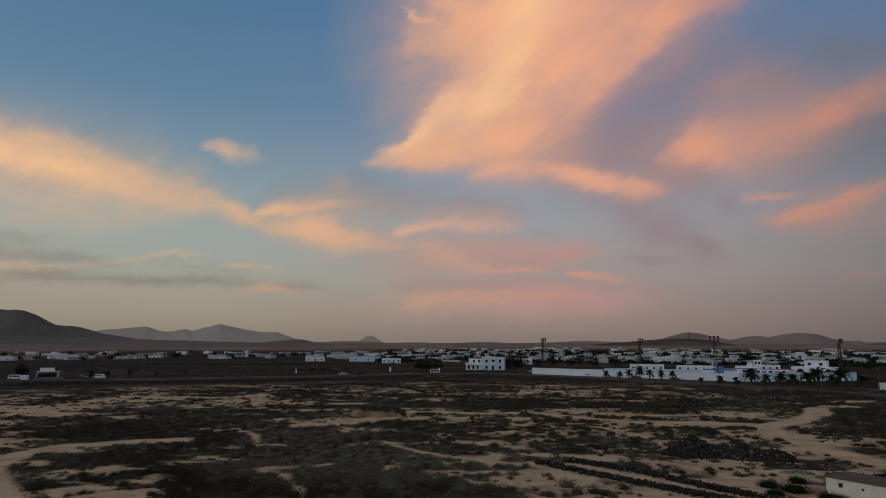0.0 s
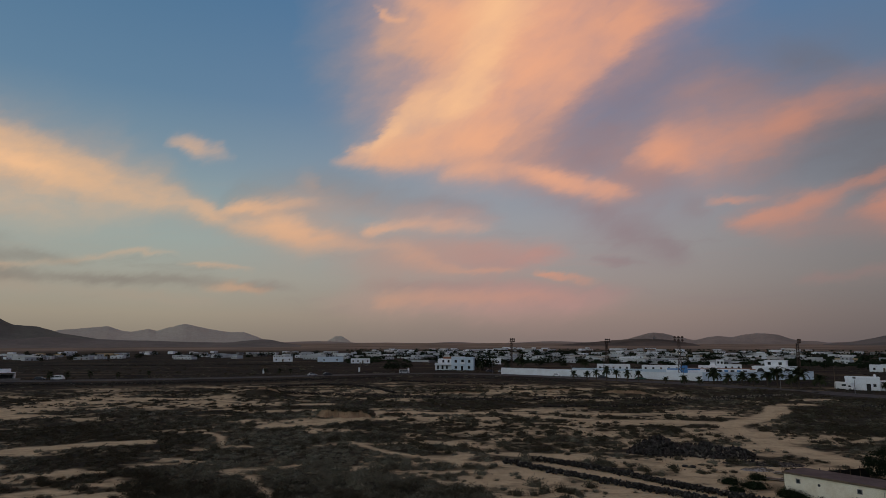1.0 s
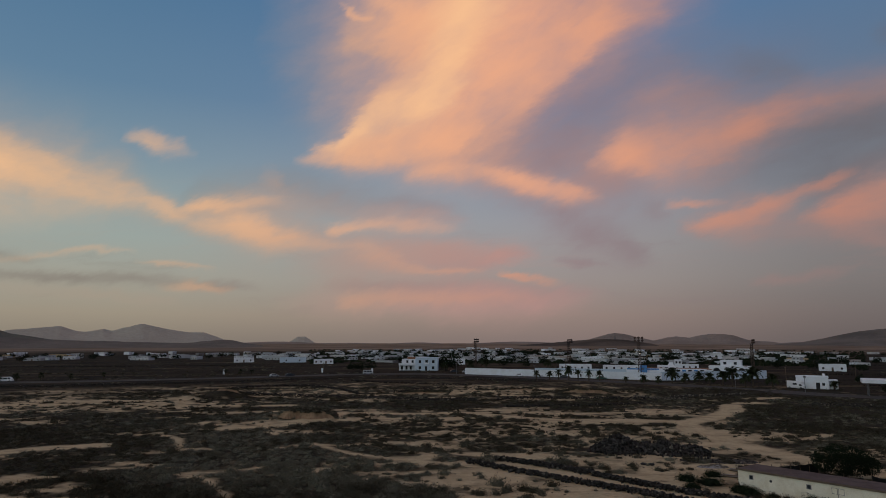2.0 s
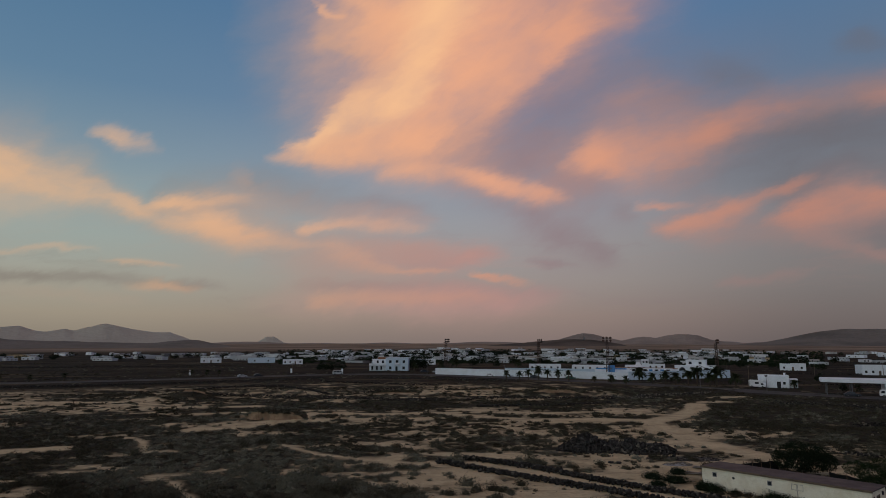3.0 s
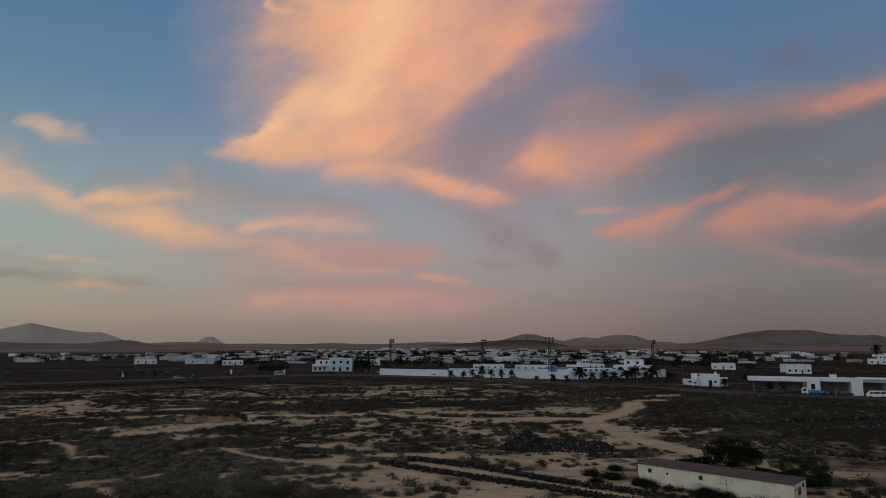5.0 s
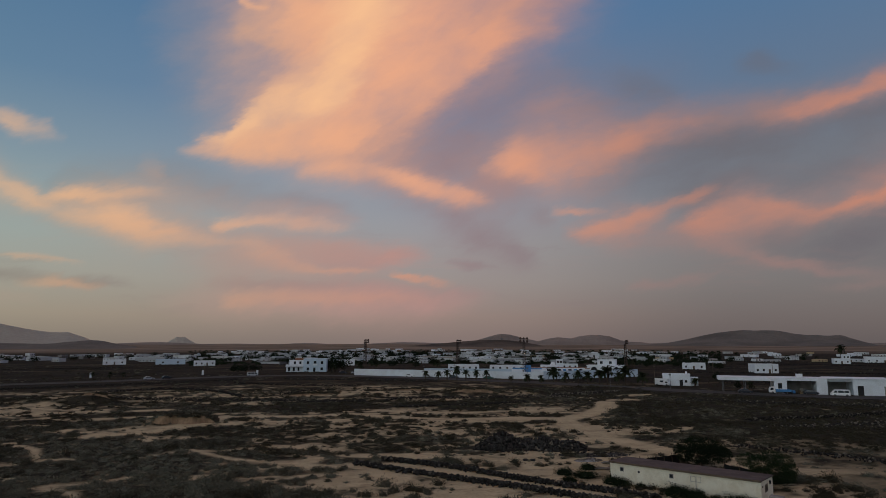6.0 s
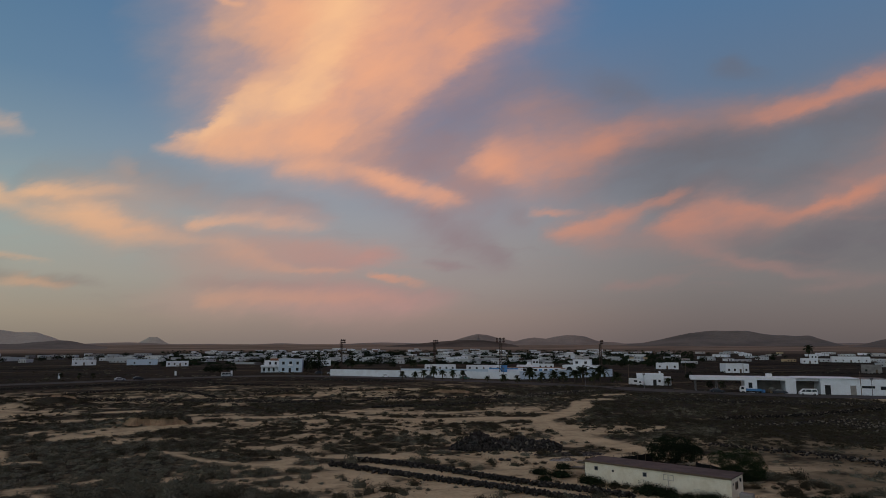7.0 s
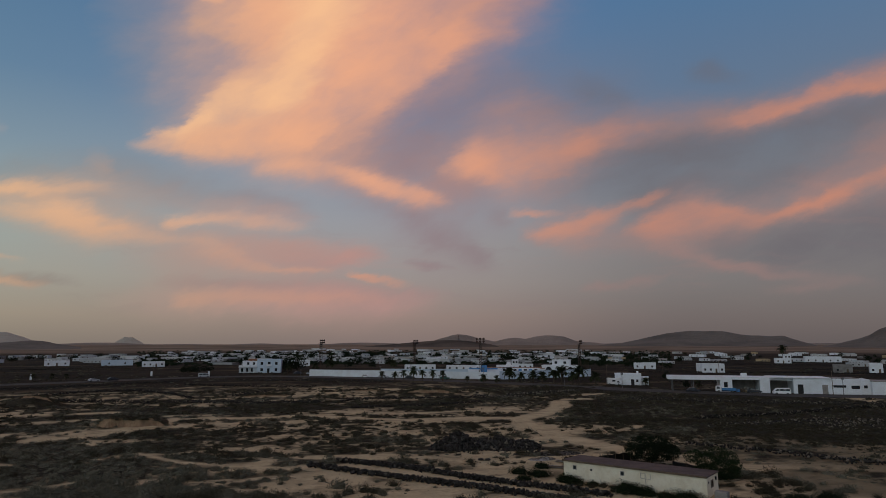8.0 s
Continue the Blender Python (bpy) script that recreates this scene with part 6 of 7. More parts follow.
def shed(m):
    ob = thing("shed", "long low cream-plastered shed with a flat brown roof", "shed", m)
    D, h0, h1 = 4.7, 2.28, 2.12
    bm = bmesh.new()
    vs = [bm.verts.new(q) for q in ((0, 0, -0.6), (SL, 0, -0.6), (SL, D, -0.6), (0, D, -0.6), (0, 0, h0), (SL, 0, h0), (SL, D, h1), (0, D, h1))]
    for f in ((0, 1, 5, 4), (1, 2, 6, 5), (2, 3, 7, 6), (3, 0, 4, 7), (4, 5, 6, 7), (3, 2, 1, 0)):
        bm.faces.new([vs[i] for i in f])
    part("wall", bm, M_CREAM, ob)
    bm = bmesh.new()
    box_bm(bm, -0.12, -0.16, 0.0, SL + 0.1, D + 0.15, 0.13, 0.02)
    for v in bm.verts:
        v.co.z += h0 + 0.012 + (h1 - h0) * v.co.y / D
    part("roof", bm, M_ROOF, ob, "brown felt roof")
    boxes("fascia", [(-0.13, -0.19, h0 - 0.05, SL + 0.11, -0.165, h0 + 0.15)], M_WOOD, ob)
    for x in (1.45, 7.35):
        w = window_at(ob, x, 1.62, 0.34, 0.36, 0.0, frame_mat=M_CONCRETE)
    bm = bmesh.new()
    cyl_bm(bm, 0, 0, -0.03, 0.03, 0.14, seg=14, m=Matrix.Translation((3.55, -0.01, 1.55)) @ Matrix.Rotation(radians(90), 4, "X"))
    part("vent_hole", bm, M_DARK, ob, "round dark vent hole")
    for x in (9.75, 10.35):
        sh = boxes("shutter", [(x - 0.27, -0.035, 1.35, x + 0.27, -0.004, 1.95)], M_CREAM, ob)
        boxes("rail", [(x - 0.27, -0.05, 1.35, x + 0.27, -0.036, 1.39), (x - 0.27, -0.05, 1.91, x + 0.27, -0.036, 1.95), (x - 0.27, -0.05, 1.39, x - 0.23, -0.036, 1.91), (x + 0.23, -0.05, 1.39, x + 0.27, -0.036, 1.91)], M_CONCRETE, sh)
    boxes("downpipe", [(10.03, -0.06, -0.1, 10.08, -0.005, 1.34)], M_CONCRETE, ob)
    # the gable end
    e = boxes("end_window", [(SL + 0.002, 1.45, 1.0, SL + 0.06, 1.55, 1.75), (SL + 0.002, 2.35, 1.0, SL + 0.06, 2.45, 1.75), (SL + 0.002, 1.55, 1.0, SL + 0.06, 2.35, 1.08), (SL + 0.002, 1.55, 1.67, SL + 0.06, 2.35, 1.75)], M_WOOD, ob, "small square window with a wooden frame")
    boxes("pane", [(SL + 0.003, 1.55, 1.08, SL + 0.02, 2.35, 1.67)], M_GLASS, e)
    boxes("vent", [(SL + 0.003, 0.45, 1.6, SL + 0.05, 0.7, 1.8)], M_DARK, ob)
    boxes("lamp", [(SL + 0.003, 3.3, 1.55, SL + 0.14, 3.55, 1.9)], M_DARK, ob)
    return ob


shed(pose(SA.x, SA.y, gz(SA.x, SA.y) - 0.02, 0, 0, ST))


def local(u, v):
    """A place by the shed: metres along its front and out to the back."""
    d = (SB - SA).normalized()
    return SA.x + d.x * u - d.y * v, SA.y + d.y * u + d.x * v


x, y = local(SL + 1.3, 0.6)
boxes("concrete_block", [(-0.65, -0.5, -0.1, 0.65, 0.5, 0.85)], M_CONCRETE, None, "", 0.05)
bpy.context.view_layer.update()
ob = bpy.data.objects["concrete_block"]
ob.matrix_basis = at(x, y, ST)
tagged(ob, "weathered concrete block by the shed end", "block")


def planks(m):
    ob = thing("plank_stack", "untidy stack of pale weathered boards and pipes", "stack", m)
    rr = random.Random(9)
    for k in range(7):
        z = 0.05 + 0.1 * (k // 3)
        bm = bmesh.new()
        box_bm(bm, -1.6, -0.11, z, 1.6 + rr.uniform(-0.4, 0.3), 0.11, z + 0.06)
        q = part("board", bm, M_CONCRETE if k % 2 else M_WOOD, ob)
        q.matrix_basis = pose(rr.uniform(-0.2, 0.2), -0.5 + 0.42 * (k % 3), 0, 0, 0, rr.uniform(-9, 9))
    return ob


planks(at(43.6, 74.8, -25))
planks(at(46.6, 77.2, -40))


def block_line(m):
    ob = thing("block_row", "short row of pale concrete blocks lying on sand", "blocks", m)
    for k in range(5):
        boxes("block", [(k * 0.42, -0.1, -0.02, k * 0.42 + 0.38, 0.12, 0.2)], M_STONE_PALE, ob)
    return ob


block_line(at(29.6, 92.2, -10))


def tyre(m):
    bm = bmesh.new()
    seg, ring, R, r = 20, 8, 0.3, 0.12
    grid = [[bm.verts.new(((R + r * math.cos(b)) * math.cos(a), (R + r * math.cos(b)) * math.sin(a), r + r * math.sin(b))) for b in [2 * math.pi * j / ring for j in range(ring)]] for a in [2 * math.pi * i / seg for i in range(seg)]]
    for i in range(seg):
        for j in range(ring):
            bm.faces.new((grid[i][j], grid[(i + 1) % seg][j], grid[(i + 1) % seg][(j + 1) % ring], grid[i][(j + 1) % ring]))
    ob = part("old_tyre", bm, M_RUBBER, smooth=True)
    ob.matrix_basis = m
    return tagged(ob, "old black tyre lying on the sand", "tyre")


tyre(at(35.8, 82.6))
tyre(at(36.7, 82.2))


def fence(label, pts, h):
    base = at(*pts[0])
    ob = thing("net_fence", label, "fence", Matrix.Translation(base.translation), "fences behind the shed")
    ox, oy, oz = base.translation
    line = along(pts, 1.5)
    for x, y in line:
        bm = bmesh.new()
        cyl_bm(bm, x - ox, y - oy, -0.4, h + 0.25 * random.random(), 0.045, 0.04, 6)
        part("post", bm, M_WOOD, ob)
    for (ax, ay), (bx, by) in zip(line[:-1], line[1:]):
        bm = bmesh.new()
        nv = []
        for f in (0, 0.25, 0.5, 0.75, 1):
            sag = 0.12 * math.sin(math.pi * f)
            nv.append((bm.verts.new((ax + (bx - ax) * f - ox, ay + (by - ay) * f - oy, 0.0)), bm.verts.new((ax + (bx - ax) * f - ox, ay + (by - ay) * f - oy, h - 0.1 - sag))))
        for p0, p1 in zip(nv[:-1], nv[1:]):
            bm.faces.new((p0[0], p1[0], p1[1], p0[1]))
        bmesh.ops.solidify(bm, geom=bm.faces[:], thickness=0.03)
        part("net", bm, M_NET, ob, "dark shade net")
    return ob


fence("post fence hung with dark shade netting", [(47.3, 72.4), (54.7, 74.3)], 1.7)
fence("post fence hung with dark shade netting", [(56.6, 68.1), (57.5, 63.8)], 1.5)

bm = bmesh.new()
hp = smoothed([(57.6, 60.5), (59.9, 60.3), (62.5, 61.8), (65, 62.6), (66.5, 64.6), (68.5, 65), (71, 66)], 3)
for a, b in zip(hp[:-1], hp[1:]):
    beam_bm(bm, (a[0], a[1], gz(*a) + 0.03), (b[0], b[1], gz(*b) + 0.03), 0.025, 6)
tagged(part("hose", bm, M_RUBBER), "black water hose lying across the sand", "hose")


# ---- trees ----
def leaf_cloud(r, n, blobs, size):
    """Leaves spread over the skins of several uneven clumps: middle and radii."""
    out = []
    for cx, cy, cz, a, b, c in blobs:
        k = int(n * a * c / sum(q[3] * q[5] for q in blobs))
        u = r.normal(size=(k, 3))
        u /= np.linalg.norm(u, axis=1)[:, None]
        rad = r.uniform(0.45, 1.12, k) ** 0.6
        p = u * rad[:, None] * np.array([a, b, c]) + np.array([cx, cy, cz])
        d = u + 0.8 * r.normal(size=(k, 3))
        d /= np.linalg.norm(d, axis=1)[:, None]
        s = np.cross(d, r.normal(size=(k, 3)))
        s /= np.linalg.norm(s, axis=1)[:, None] + 1e-9
        L = size * r.uniform(0.6, 1.4, k)[:, None]
        out.append(np.stack([p - d * L * 0.5, p + s * L * 0.32, p + d * L * 0.6], 1))
        out.append(np.stack([p - d * L * 0.5, p + d * L * 0.6, p - s * L * 0.32], 1))
    return np.concatenate(out)


def tree(label, m, crown, trunk_h, trunk_r, n, size, seed, tint, name="tree", group=""):
    r = np.random.default_rng(seed)
    ob = thing(name, label, "tree", m, group)
    bm = bmesh.new()
    cyl_bm(bm, 0, 0, -0.4, trunk_h, trunk_r, trunk_r * 0.65, 8)
    for cx, cy, cz, a, b, c in crown:
        p = Vector((cx, cy, cz))
        q = Vector((0, 0, trunk_h * 0.85))
        d = p - q
        if d.length > 0.1:
            mm = Matrix.Translation((p + q) / 2) @ d.to_track_quat("Z", "Y").to_matrix().to_4x4()
            bmesh.ops.create_cone(bm, cap_ends=True, segments=6, radius1=trunk_r * 0.55, radius2=trunk_r * 0.15, depth=d.length, matrix=mm)
    part("trunk", bm, M_BARK, ob)
    t = leaf_cloud(r, n, crown, size)
    cr = tri_object("crown", t, np.clip(tint + r.normal(0, 0.2, len(t)), 0, 1), M_LEAF)
    cr.parent = ob
    return ob


tree("broad dark evergreen tree behind the shed", at(56.6, 72.2), [(-2.0, 0.2, 2.9, 1.3, 1.3, 1.0), (-0.6, 0.3, 3.3, 1.2, 1.2, 0.9), (0.9, 0, 3.0, 1.4, 1.3, 0.9), (2.3, 0.2, 2.5, 1.4, 1.3, 0.9), (-2.9, -0.2, 2.0, 1.2, 1.2, 0.9), (-1.2, -0.8, 2.0, 1.8, 1.4, 1.2), (0.9, -0.7, 1.8, 1.9, 1.4, 1.2), (2.9, -0.3, 1.5, 1.4, 1.2, 1.0), (3.7, 0.1, 1.9, 0.8, 0.8, 0.6), (-3.6, 0, 2.6, 0.7, 0.7, 0.5)], 1.5, 0.22, 15000, 0.15, 1, 0.1)
tree("loose green shrubby tree at the end of the shed", at(57.2, 61.3), [(-2.6, 0.5, 2.9, 1.2, 1.1, 0.8), (-1.3, 0.2, 2.5, 1.5, 1.3, 1.0), (0.4, 0, 3.1, 1.3, 1.2, 0.9), (1.9, 0, 2.4, 1.4, 1.3, 1.0), (2.9, 0, 1.6, 1.0, 1.0, 0.8), (0.6, -0.7, 1.5, 1.9, 1.3, 1.1), (-1.6, -0.3, 1.3, 1.6, 1.2, 0.9), (1.6, -0.6, 0.9, 1.5, 1.1, 0.7)], 1.0, 0.15, 11000, 0.14, 2, 0.8)


# ---- shrubs that stand alone ----
def shrub(label, m, radius, height, n, seed, material=None, tint=0.5, squash=0.85):
    r = np.random.default_rng(seed)
    t = bush_shape(r, 3, 12, n * 4, 0.10, squash)
    t = t * np.array([radius, radius, height])
    ob = tri_object("shrub", t, np.clip(tint + r.normal(0, 0.2, len(t)), 0, 1), material or M_SCRUB)
    ob.matrix_basis = m
    return tagged(ob, label, "shrub", "shrubs on the plain")


for k, (u, v, a, h) in enumerate(((8.6, -1.4, 2.3, 1.1), (10.6, -1.7, 1.6, 0.9), (14.8, -1.6, 2.0, 1.0), (2.0, -1.3, 1.4, 0.9), (0.6, -1.0, 1.3, 1.0), (4.2, -1.2, 0.9, 0.6), (12.6, -1.5, 1.2, 0.6))):
    shrub("dense dark green shrub growing against the shed wall", at(*local(u, v)), a, h, 900, 200 + k, M_LEAF, 0.35)
for k, (x, y, a, h) in enumerate(((58.0, 50.5, 2.2, 0.9), (61.5, 50.0, 1.8, 0.8), (39.0, 71.6, 1.8, 1.0), (37.2, 73.6, 1.5, 0.9), (41.6, 75.5, 1.4, 0.8), (36.0, 70.0, 1.2, 0.7))):
    shrub("dense dark shrub on sandy ground", at(x, y), a, h, 800, 220 + k, M_LEAF, 0.25)


# ---- palms ----
def frond_mesh(seed):
    """One arching palm leaf along +x with drooping leaflets."""
    r = random.Random(seed)
    tris = []
    n = 15
    pts = [Vector((q * (1 - 0.14 * q), 0, 0.34 * math.sin(1.9 * q) - 0.62 * q ** 2.4)) for q in [k / n for k in range(n + 1)]]
    for k in range(n):
        a, b = pts[k], pts[k + 1]
        tris.append((a + Vector((0, 0.018, 0)), a - Vector((0, 0.018, 0)), b))
        if k > 0:
            ln = 0.34 * math.sin(math.pi * (k / n) ** 0.7) + 0.08
            for side in (1, -1):
                tip = a + Vector((ln * 0.6, side * ln * 0.72, -ln * r.uniform(0.2, 0.6)))
                tris.append((a - (b - a) * 0.2, a + (b - a) * 1.25, tip))
    me = bpy.data.meshes.new("frond")
    v = [tuple(q) for t in tris for q in t]
    me.from_pydata(v, [], [(3 * i, 3 * i + 1, 3 * i + 2) for i in range(len(tris))])
    float_layer(me, "tint", np.full(len(v), r.uniform(0, 1)))
    me.materials.append(M_PALM)
    return me


FRONDS = [frond_mesh(k) for k in range(5)]


def palm(label, m, trunk, spread, seed, fronds=18, group="palms along the road"):
    r = random.Random(seed)
    ob = thing("palm", label, "palm tree", m, group)
    bm = bmesh.new()
    n = 6
    for k in range(n):
        z0, z1 = trunk * k / n - (0.4 if k == 0 else 0), trunk * (k + 1) / n
        cyl_bm(bm, 0, 0, z0, z1, 0.32, 0.26, 8)
    bmesh.ops.create_icosphere(bm, subdivisions=1, radius=0.55, matrix=Matrix.Translation((0, 0, trunk)))
    part("trunk", bm, M_BARK, ob)
    for k in range(fronds):
        q = new("frond", r.choice(FRONDS))
        q.parent = ob
        s = spread * r.uniform(0.85, 1.15)
        lift = r.uniform(-55, 35) if k % 3 else r.uniform(-80, -40)
        q.matrix_basis = Matrix.LocRotScale((0, 0, trunk + 0.1), Euler((r.uniform(-0.3, 0.3), radians(lift), 2 * math.pi * k / fronds + r.uniform(-0.2, 0.2))), (s, s * 1.1, s))
    return ob


PALMS = [(69.5, 268, 1.7, 1.9), (74.8, 266, 1.6, 1.8), (78.0, 263.5, 2.1, 2.0), (81.5, 260.5, 3.0, 2.3), (84.8, 258, 2.2, 2.1), (88.6, 255.5, 2.2, 2.1), (92.4, 253, 2.1, 2.0), (99.5, 243, 0.9, 1.5), (104.5, 237.5, 1.3, 2.0), (108, 232, 1.2, 1.7),
         (114.5, 234, 2.6, 3.3), (117.5, 229, 1.9, 2.2), (120.5, 224.5, 2.3, 2.4), (123.2, 222, 2.3, 2.4), (125.8, 217.5, 2.6, 2.7), (128.5, 216, 3.6, 3.2), (131, 212, 2.3, 2.5), (133.5, 211.5, 3.3, 3.4), (137, 205.5, 2.3, 2.7), (156.5, 201, 1.0, 1.9), (168, 186, 0.8, 1.6),
         (37, 341, 2.2, 2.3), (58, 330, 3.3, 2.9), (52, 345, 2.5, 2.4), (-147, 276, 1.6, 1.5), (-140, 281, 1.6, 1.6), (-129, 283, 1.4, 1.3), (-117, 286, 1.5, 1.4), (-73, 316, 1.3, 1.4), (-65, 312, 1.3, 1.4), (-60.5, 316, 1.2, 1.4), (-152, 272, 1.8, 1.8),
         (430, 380, 8.0, 4.0), (40, 430, 3.2, 2.8), (96, 345, 3.2, 2.6), (20, 440, 3.5, 2.6), (215, 330, 3.2, 2.5)]
for k, (x, y, h, s) in enumerate(PALMS):
    palm("tall palm with a wide crown on the slope" if h > 5 else "short stout palm with a wide dark crown" if s > 2.2 else "young palm with a small dark crown", at(x, y), h * 1.3, s * 1.08, k, 26 if s > 2.2 else 18)


# ---- street poles ----
def pole(label, m, h, kind):
    ob = thing("street_lamp" if kind == "lamp" else "utility_pole", label, "pole", m, "poles along the road")
    bm = bmesh.new()
    cyl_bm(bm, 0, 0, -0.5, h, 0.11, 0.07, 8)
    part("shaft", bm, M_STEEL if kind == "lamp" else M_WOOD, ob)
    if kind == "lamp":
        boxes("lantern", [(-0.28, -0.28, h, 0.28, 0.28, h + 0.5)], M_STEEL, ob)
        boxes("cap", [(-0.36, -0.36, h + 0.51, 0.36, 0.36, h + 0.6)], M_DARK, ob)
    else:
        boxes("crossarm", [(-0.7, -0.06, h - 0.4, 0.7, 0.06, h - 0.28)], M_WOOD, ob)
        for x in (-0.6, 0.6):
            boxes("insulator", [(x - 0.05, -0.05, h - 0.28, x + 0.05, 0.05, h - 0.1)], M_CONCRETE, ob)
    return ob


for x, y, h in ((182.8, 140.5, 5.0), (106, 241, 5.2), (126, 210, 5.0), (137, 189, 4.8), (72, 281, 5), (40, 311, 5)):
    pole("grey street lamp with a square lantern", at(x, y), h, "lamp")
for x, y, h, lean in ((181.5, 143.0, 7.6, -4), (143.5, 207.5, 7.5, 2), (102, 331, 7.5, 0), (-28, 341, 5.0, 0), (205, 250, 7.0, 3), (230, 240, 7.0, 0)):
    pole("brown wooden utility pole leaning slightly" if lean else "brown wooden utility pole", at(x, y) @ pose(0, 0, 0, 0, lean, 40), h, "wood")
for x, y in ((-75.4, 323), (-28.2, 336), (-2, 330)):
    ob = boxes("marker_post", [(-0.45, -0.3, -0.2, 0.45, 0.3, 2.3)], M_WHITE, None, "", 0.05)
    ob.matrix_basis = at(x, y, 10)
    tagged(ob, "white roadside cabinet post beside the road", "cabinet", "roadside cabinets")


# ---- vehicles ----
def profile(name, pts, half, material, parent, taper=0.0, z_mid=0.9):
    """A body drawn from its side outline, drawn in towards the roof."""
    bm = bmesh.new()
    sides = []
    for s in (-1, 1):
        sides.append([bm.verts.new((x, s * (half - taper * max(0, z - z_mid)), z)) for x, z in pts])
    n = len(pts)
    for i in range(n):
        j = (i + 1) % n
        bm.faces.new((sides[0][i], sides[0][j], sides[1][j], sides[1][i]))
    bm.faces.new(sides[0][::-1])
    bm.faces.new(sides[1])
    bmesh.ops.recalc_face_normals(bm, faces=bm.faces[:])
    bmesh.ops.bevel(bm, geom=bm.edges[:], offset=0.035, segments=1, affect="EDGES")
    return part(name, bm, material, parent)


def wheels(ob, xs, half, r):
    for x in xs:
        for s in (-1, 1):
            bm = bmesh.new()
            cyl_bm(bm, 0, 0, -0.1, 0.1, r, seg=16, m=Matrix.Translation((x, s * (half - 0.06), r)) @ Matrix.Rotation(radians(90), 4, "X"))
            w = part("wheel", bm, M_RUBBER, ob)
            bm = bmesh.new()
            cyl_bm(bm, 0, 0, -0.112, 0.112, r * 0.55, seg=12, m=Matrix.Translation((x, s * (half - 0.06), r)) @ Matrix.Rotation(radians(90), 4, "X"))
            part("rim", bm, M_STEEL, w)


def glazing(ob, rows, half, taper, z_mid):
    """Side and end windows as thin dark panes: outline of each in the side view."""
    for pts in rows:
        for s in (-1, 1):
            bm = bmesh.new()
            a = [bm.verts.new((x, s * (half - taper * max(0, z - z_mid) + 0.006), z)) for x, z in pts]
            b = [bm.verts.new((x, s * (half - taper * max(0, z - z_mid) - 0.03), z)) for x, z in pts]
            bm.faces.new(a)
            bm.faces.new(b[::-1])
            for i in range(len(pts)):
                j = (i + 1) % len(pts)
                bm.faces.new((a[i], b[i], b[j], a[j]))
            bmesh.ops.recalc_face_normals(bm, faces=bm.faces[:])
            part("window", bm, M_GLASS, ob)


def car(label, m, material):
    ob = thing("car", label, "car", m, "parked cars")
    body = [(-2.1, 0.3), (2.1, 0.3), (2.15, 0.7), (1.9, 0.85), (1.0, 0.95), (-1.9, 0.98), (-2.12, 0.8)]
    profile("body", body, 0.86, material, ob)
    profile("cabin", [(1.05, 0.94), (0.45, 1.45), (-1.1, 1.48), (-1.85, 0.97)], 0.8, material, ob, 0.22)
    glazing(ob, [[(0.85, 0.99), (0.42, 1.38), (-0.2, 1.40), (-0.2, 0.99)], [(-0.3, 0.99), (-0.3, 1.40), (-1.05, 1.40), (-1.6, 1.0)]], 0.8, 0.22, 0.9)
    wheels(ob, (-1.3, 1.35), 0.86, 0.32)
    for s in (-0.6, 0.6):
        boxes("headlight", [(2.08, s - 0.16, 0.62, 2.17, s + 0.16, 0.76)], M_GLASS, ob)
        boxes("bumper", [(2.1, s - 0.2, 0.34, 2.2, s + 0.2, 0.5)], material, ob)
    return ob


def van(label, m, material):
    ob = thing("van", label, "van", m, "parked cars")
    profile("body", [(-2.55, 0.35), (2.5, 0.35), (2.55, 0.85), (2.3, 1.1), (1.5, 1.95), (1.2, 2.05), (-2.4, 2.05), (-2.58, 1.0)], 0.95, material, ob, 0.1)
    glazing(ob, [[(1.95, 1.15), (1.4, 1.8), (0.85, 1.8), (0.85, 1.15)], [(0.7, 1.15), (0.7, 1.8), (-0.8, 1.8), (-0.8, 1.15)], [(-0.95, 1.15), (-0.95, 1.8), (-2.25, 1.8), (-2.25, 1.15)]], 0.95, 0.1, 0.9)
    wheels(ob, (-1.6, 1.6), 0.95, 0.35)
    boxes("windscreen", [(-0.02, -0.75, 0, 0.02, 0.75, 0.8)], M_GLASS, ob).matrix_basis = pose(1.97, 0, 1.16, 0, -42, 0)
    for s in (-0.7, 0.7):
        boxes("headlight", [(2.47, s - 0.16, 0.75, 2.57, s + 0.16, 0.95)], M_GLASS, ob)
    return ob


def truck(label, m):
    ob = thing("truck", label, "truck", m, "parked cars")
    profile("cab", [(1.4, 0.5), (3.1, 0.5), (3.15, 1.2), (2.9, 2.2), (1.4, 2.25)], 0.98, M_CARWHITE, ob)
    glazing(ob, [[(2.85, 1.3), (2.7, 2.0), (1.9, 2.0), (1.9, 1.3)]], 0.98, 0.0, 0.9)
    boxes("chassis", [(-3.0, -0.5, 0.45, 1.38, 0.5, 0.75)], M_DARK, ob)
    boxes("load_bed", [(-3.1, -1.0, 0.8, 1.3, 1.0, 0.9), (-3.1, -1.0, 0.9, 1.3, -0.94, 1.45), (-3.1, 0.94, 0.9, 1.3, 1.0, 1.45), (-3.1, -0.94, 0.9, -3.04, 0.94, 1.45), (1.24, -0.94, 0.9, 1.3, 0.94, 1.7)], M_CARBLUE, ob, "blue drop-side load bed")
    wheels(ob, (-1.9, 2.2), 0.95, 0.42)
    return ob


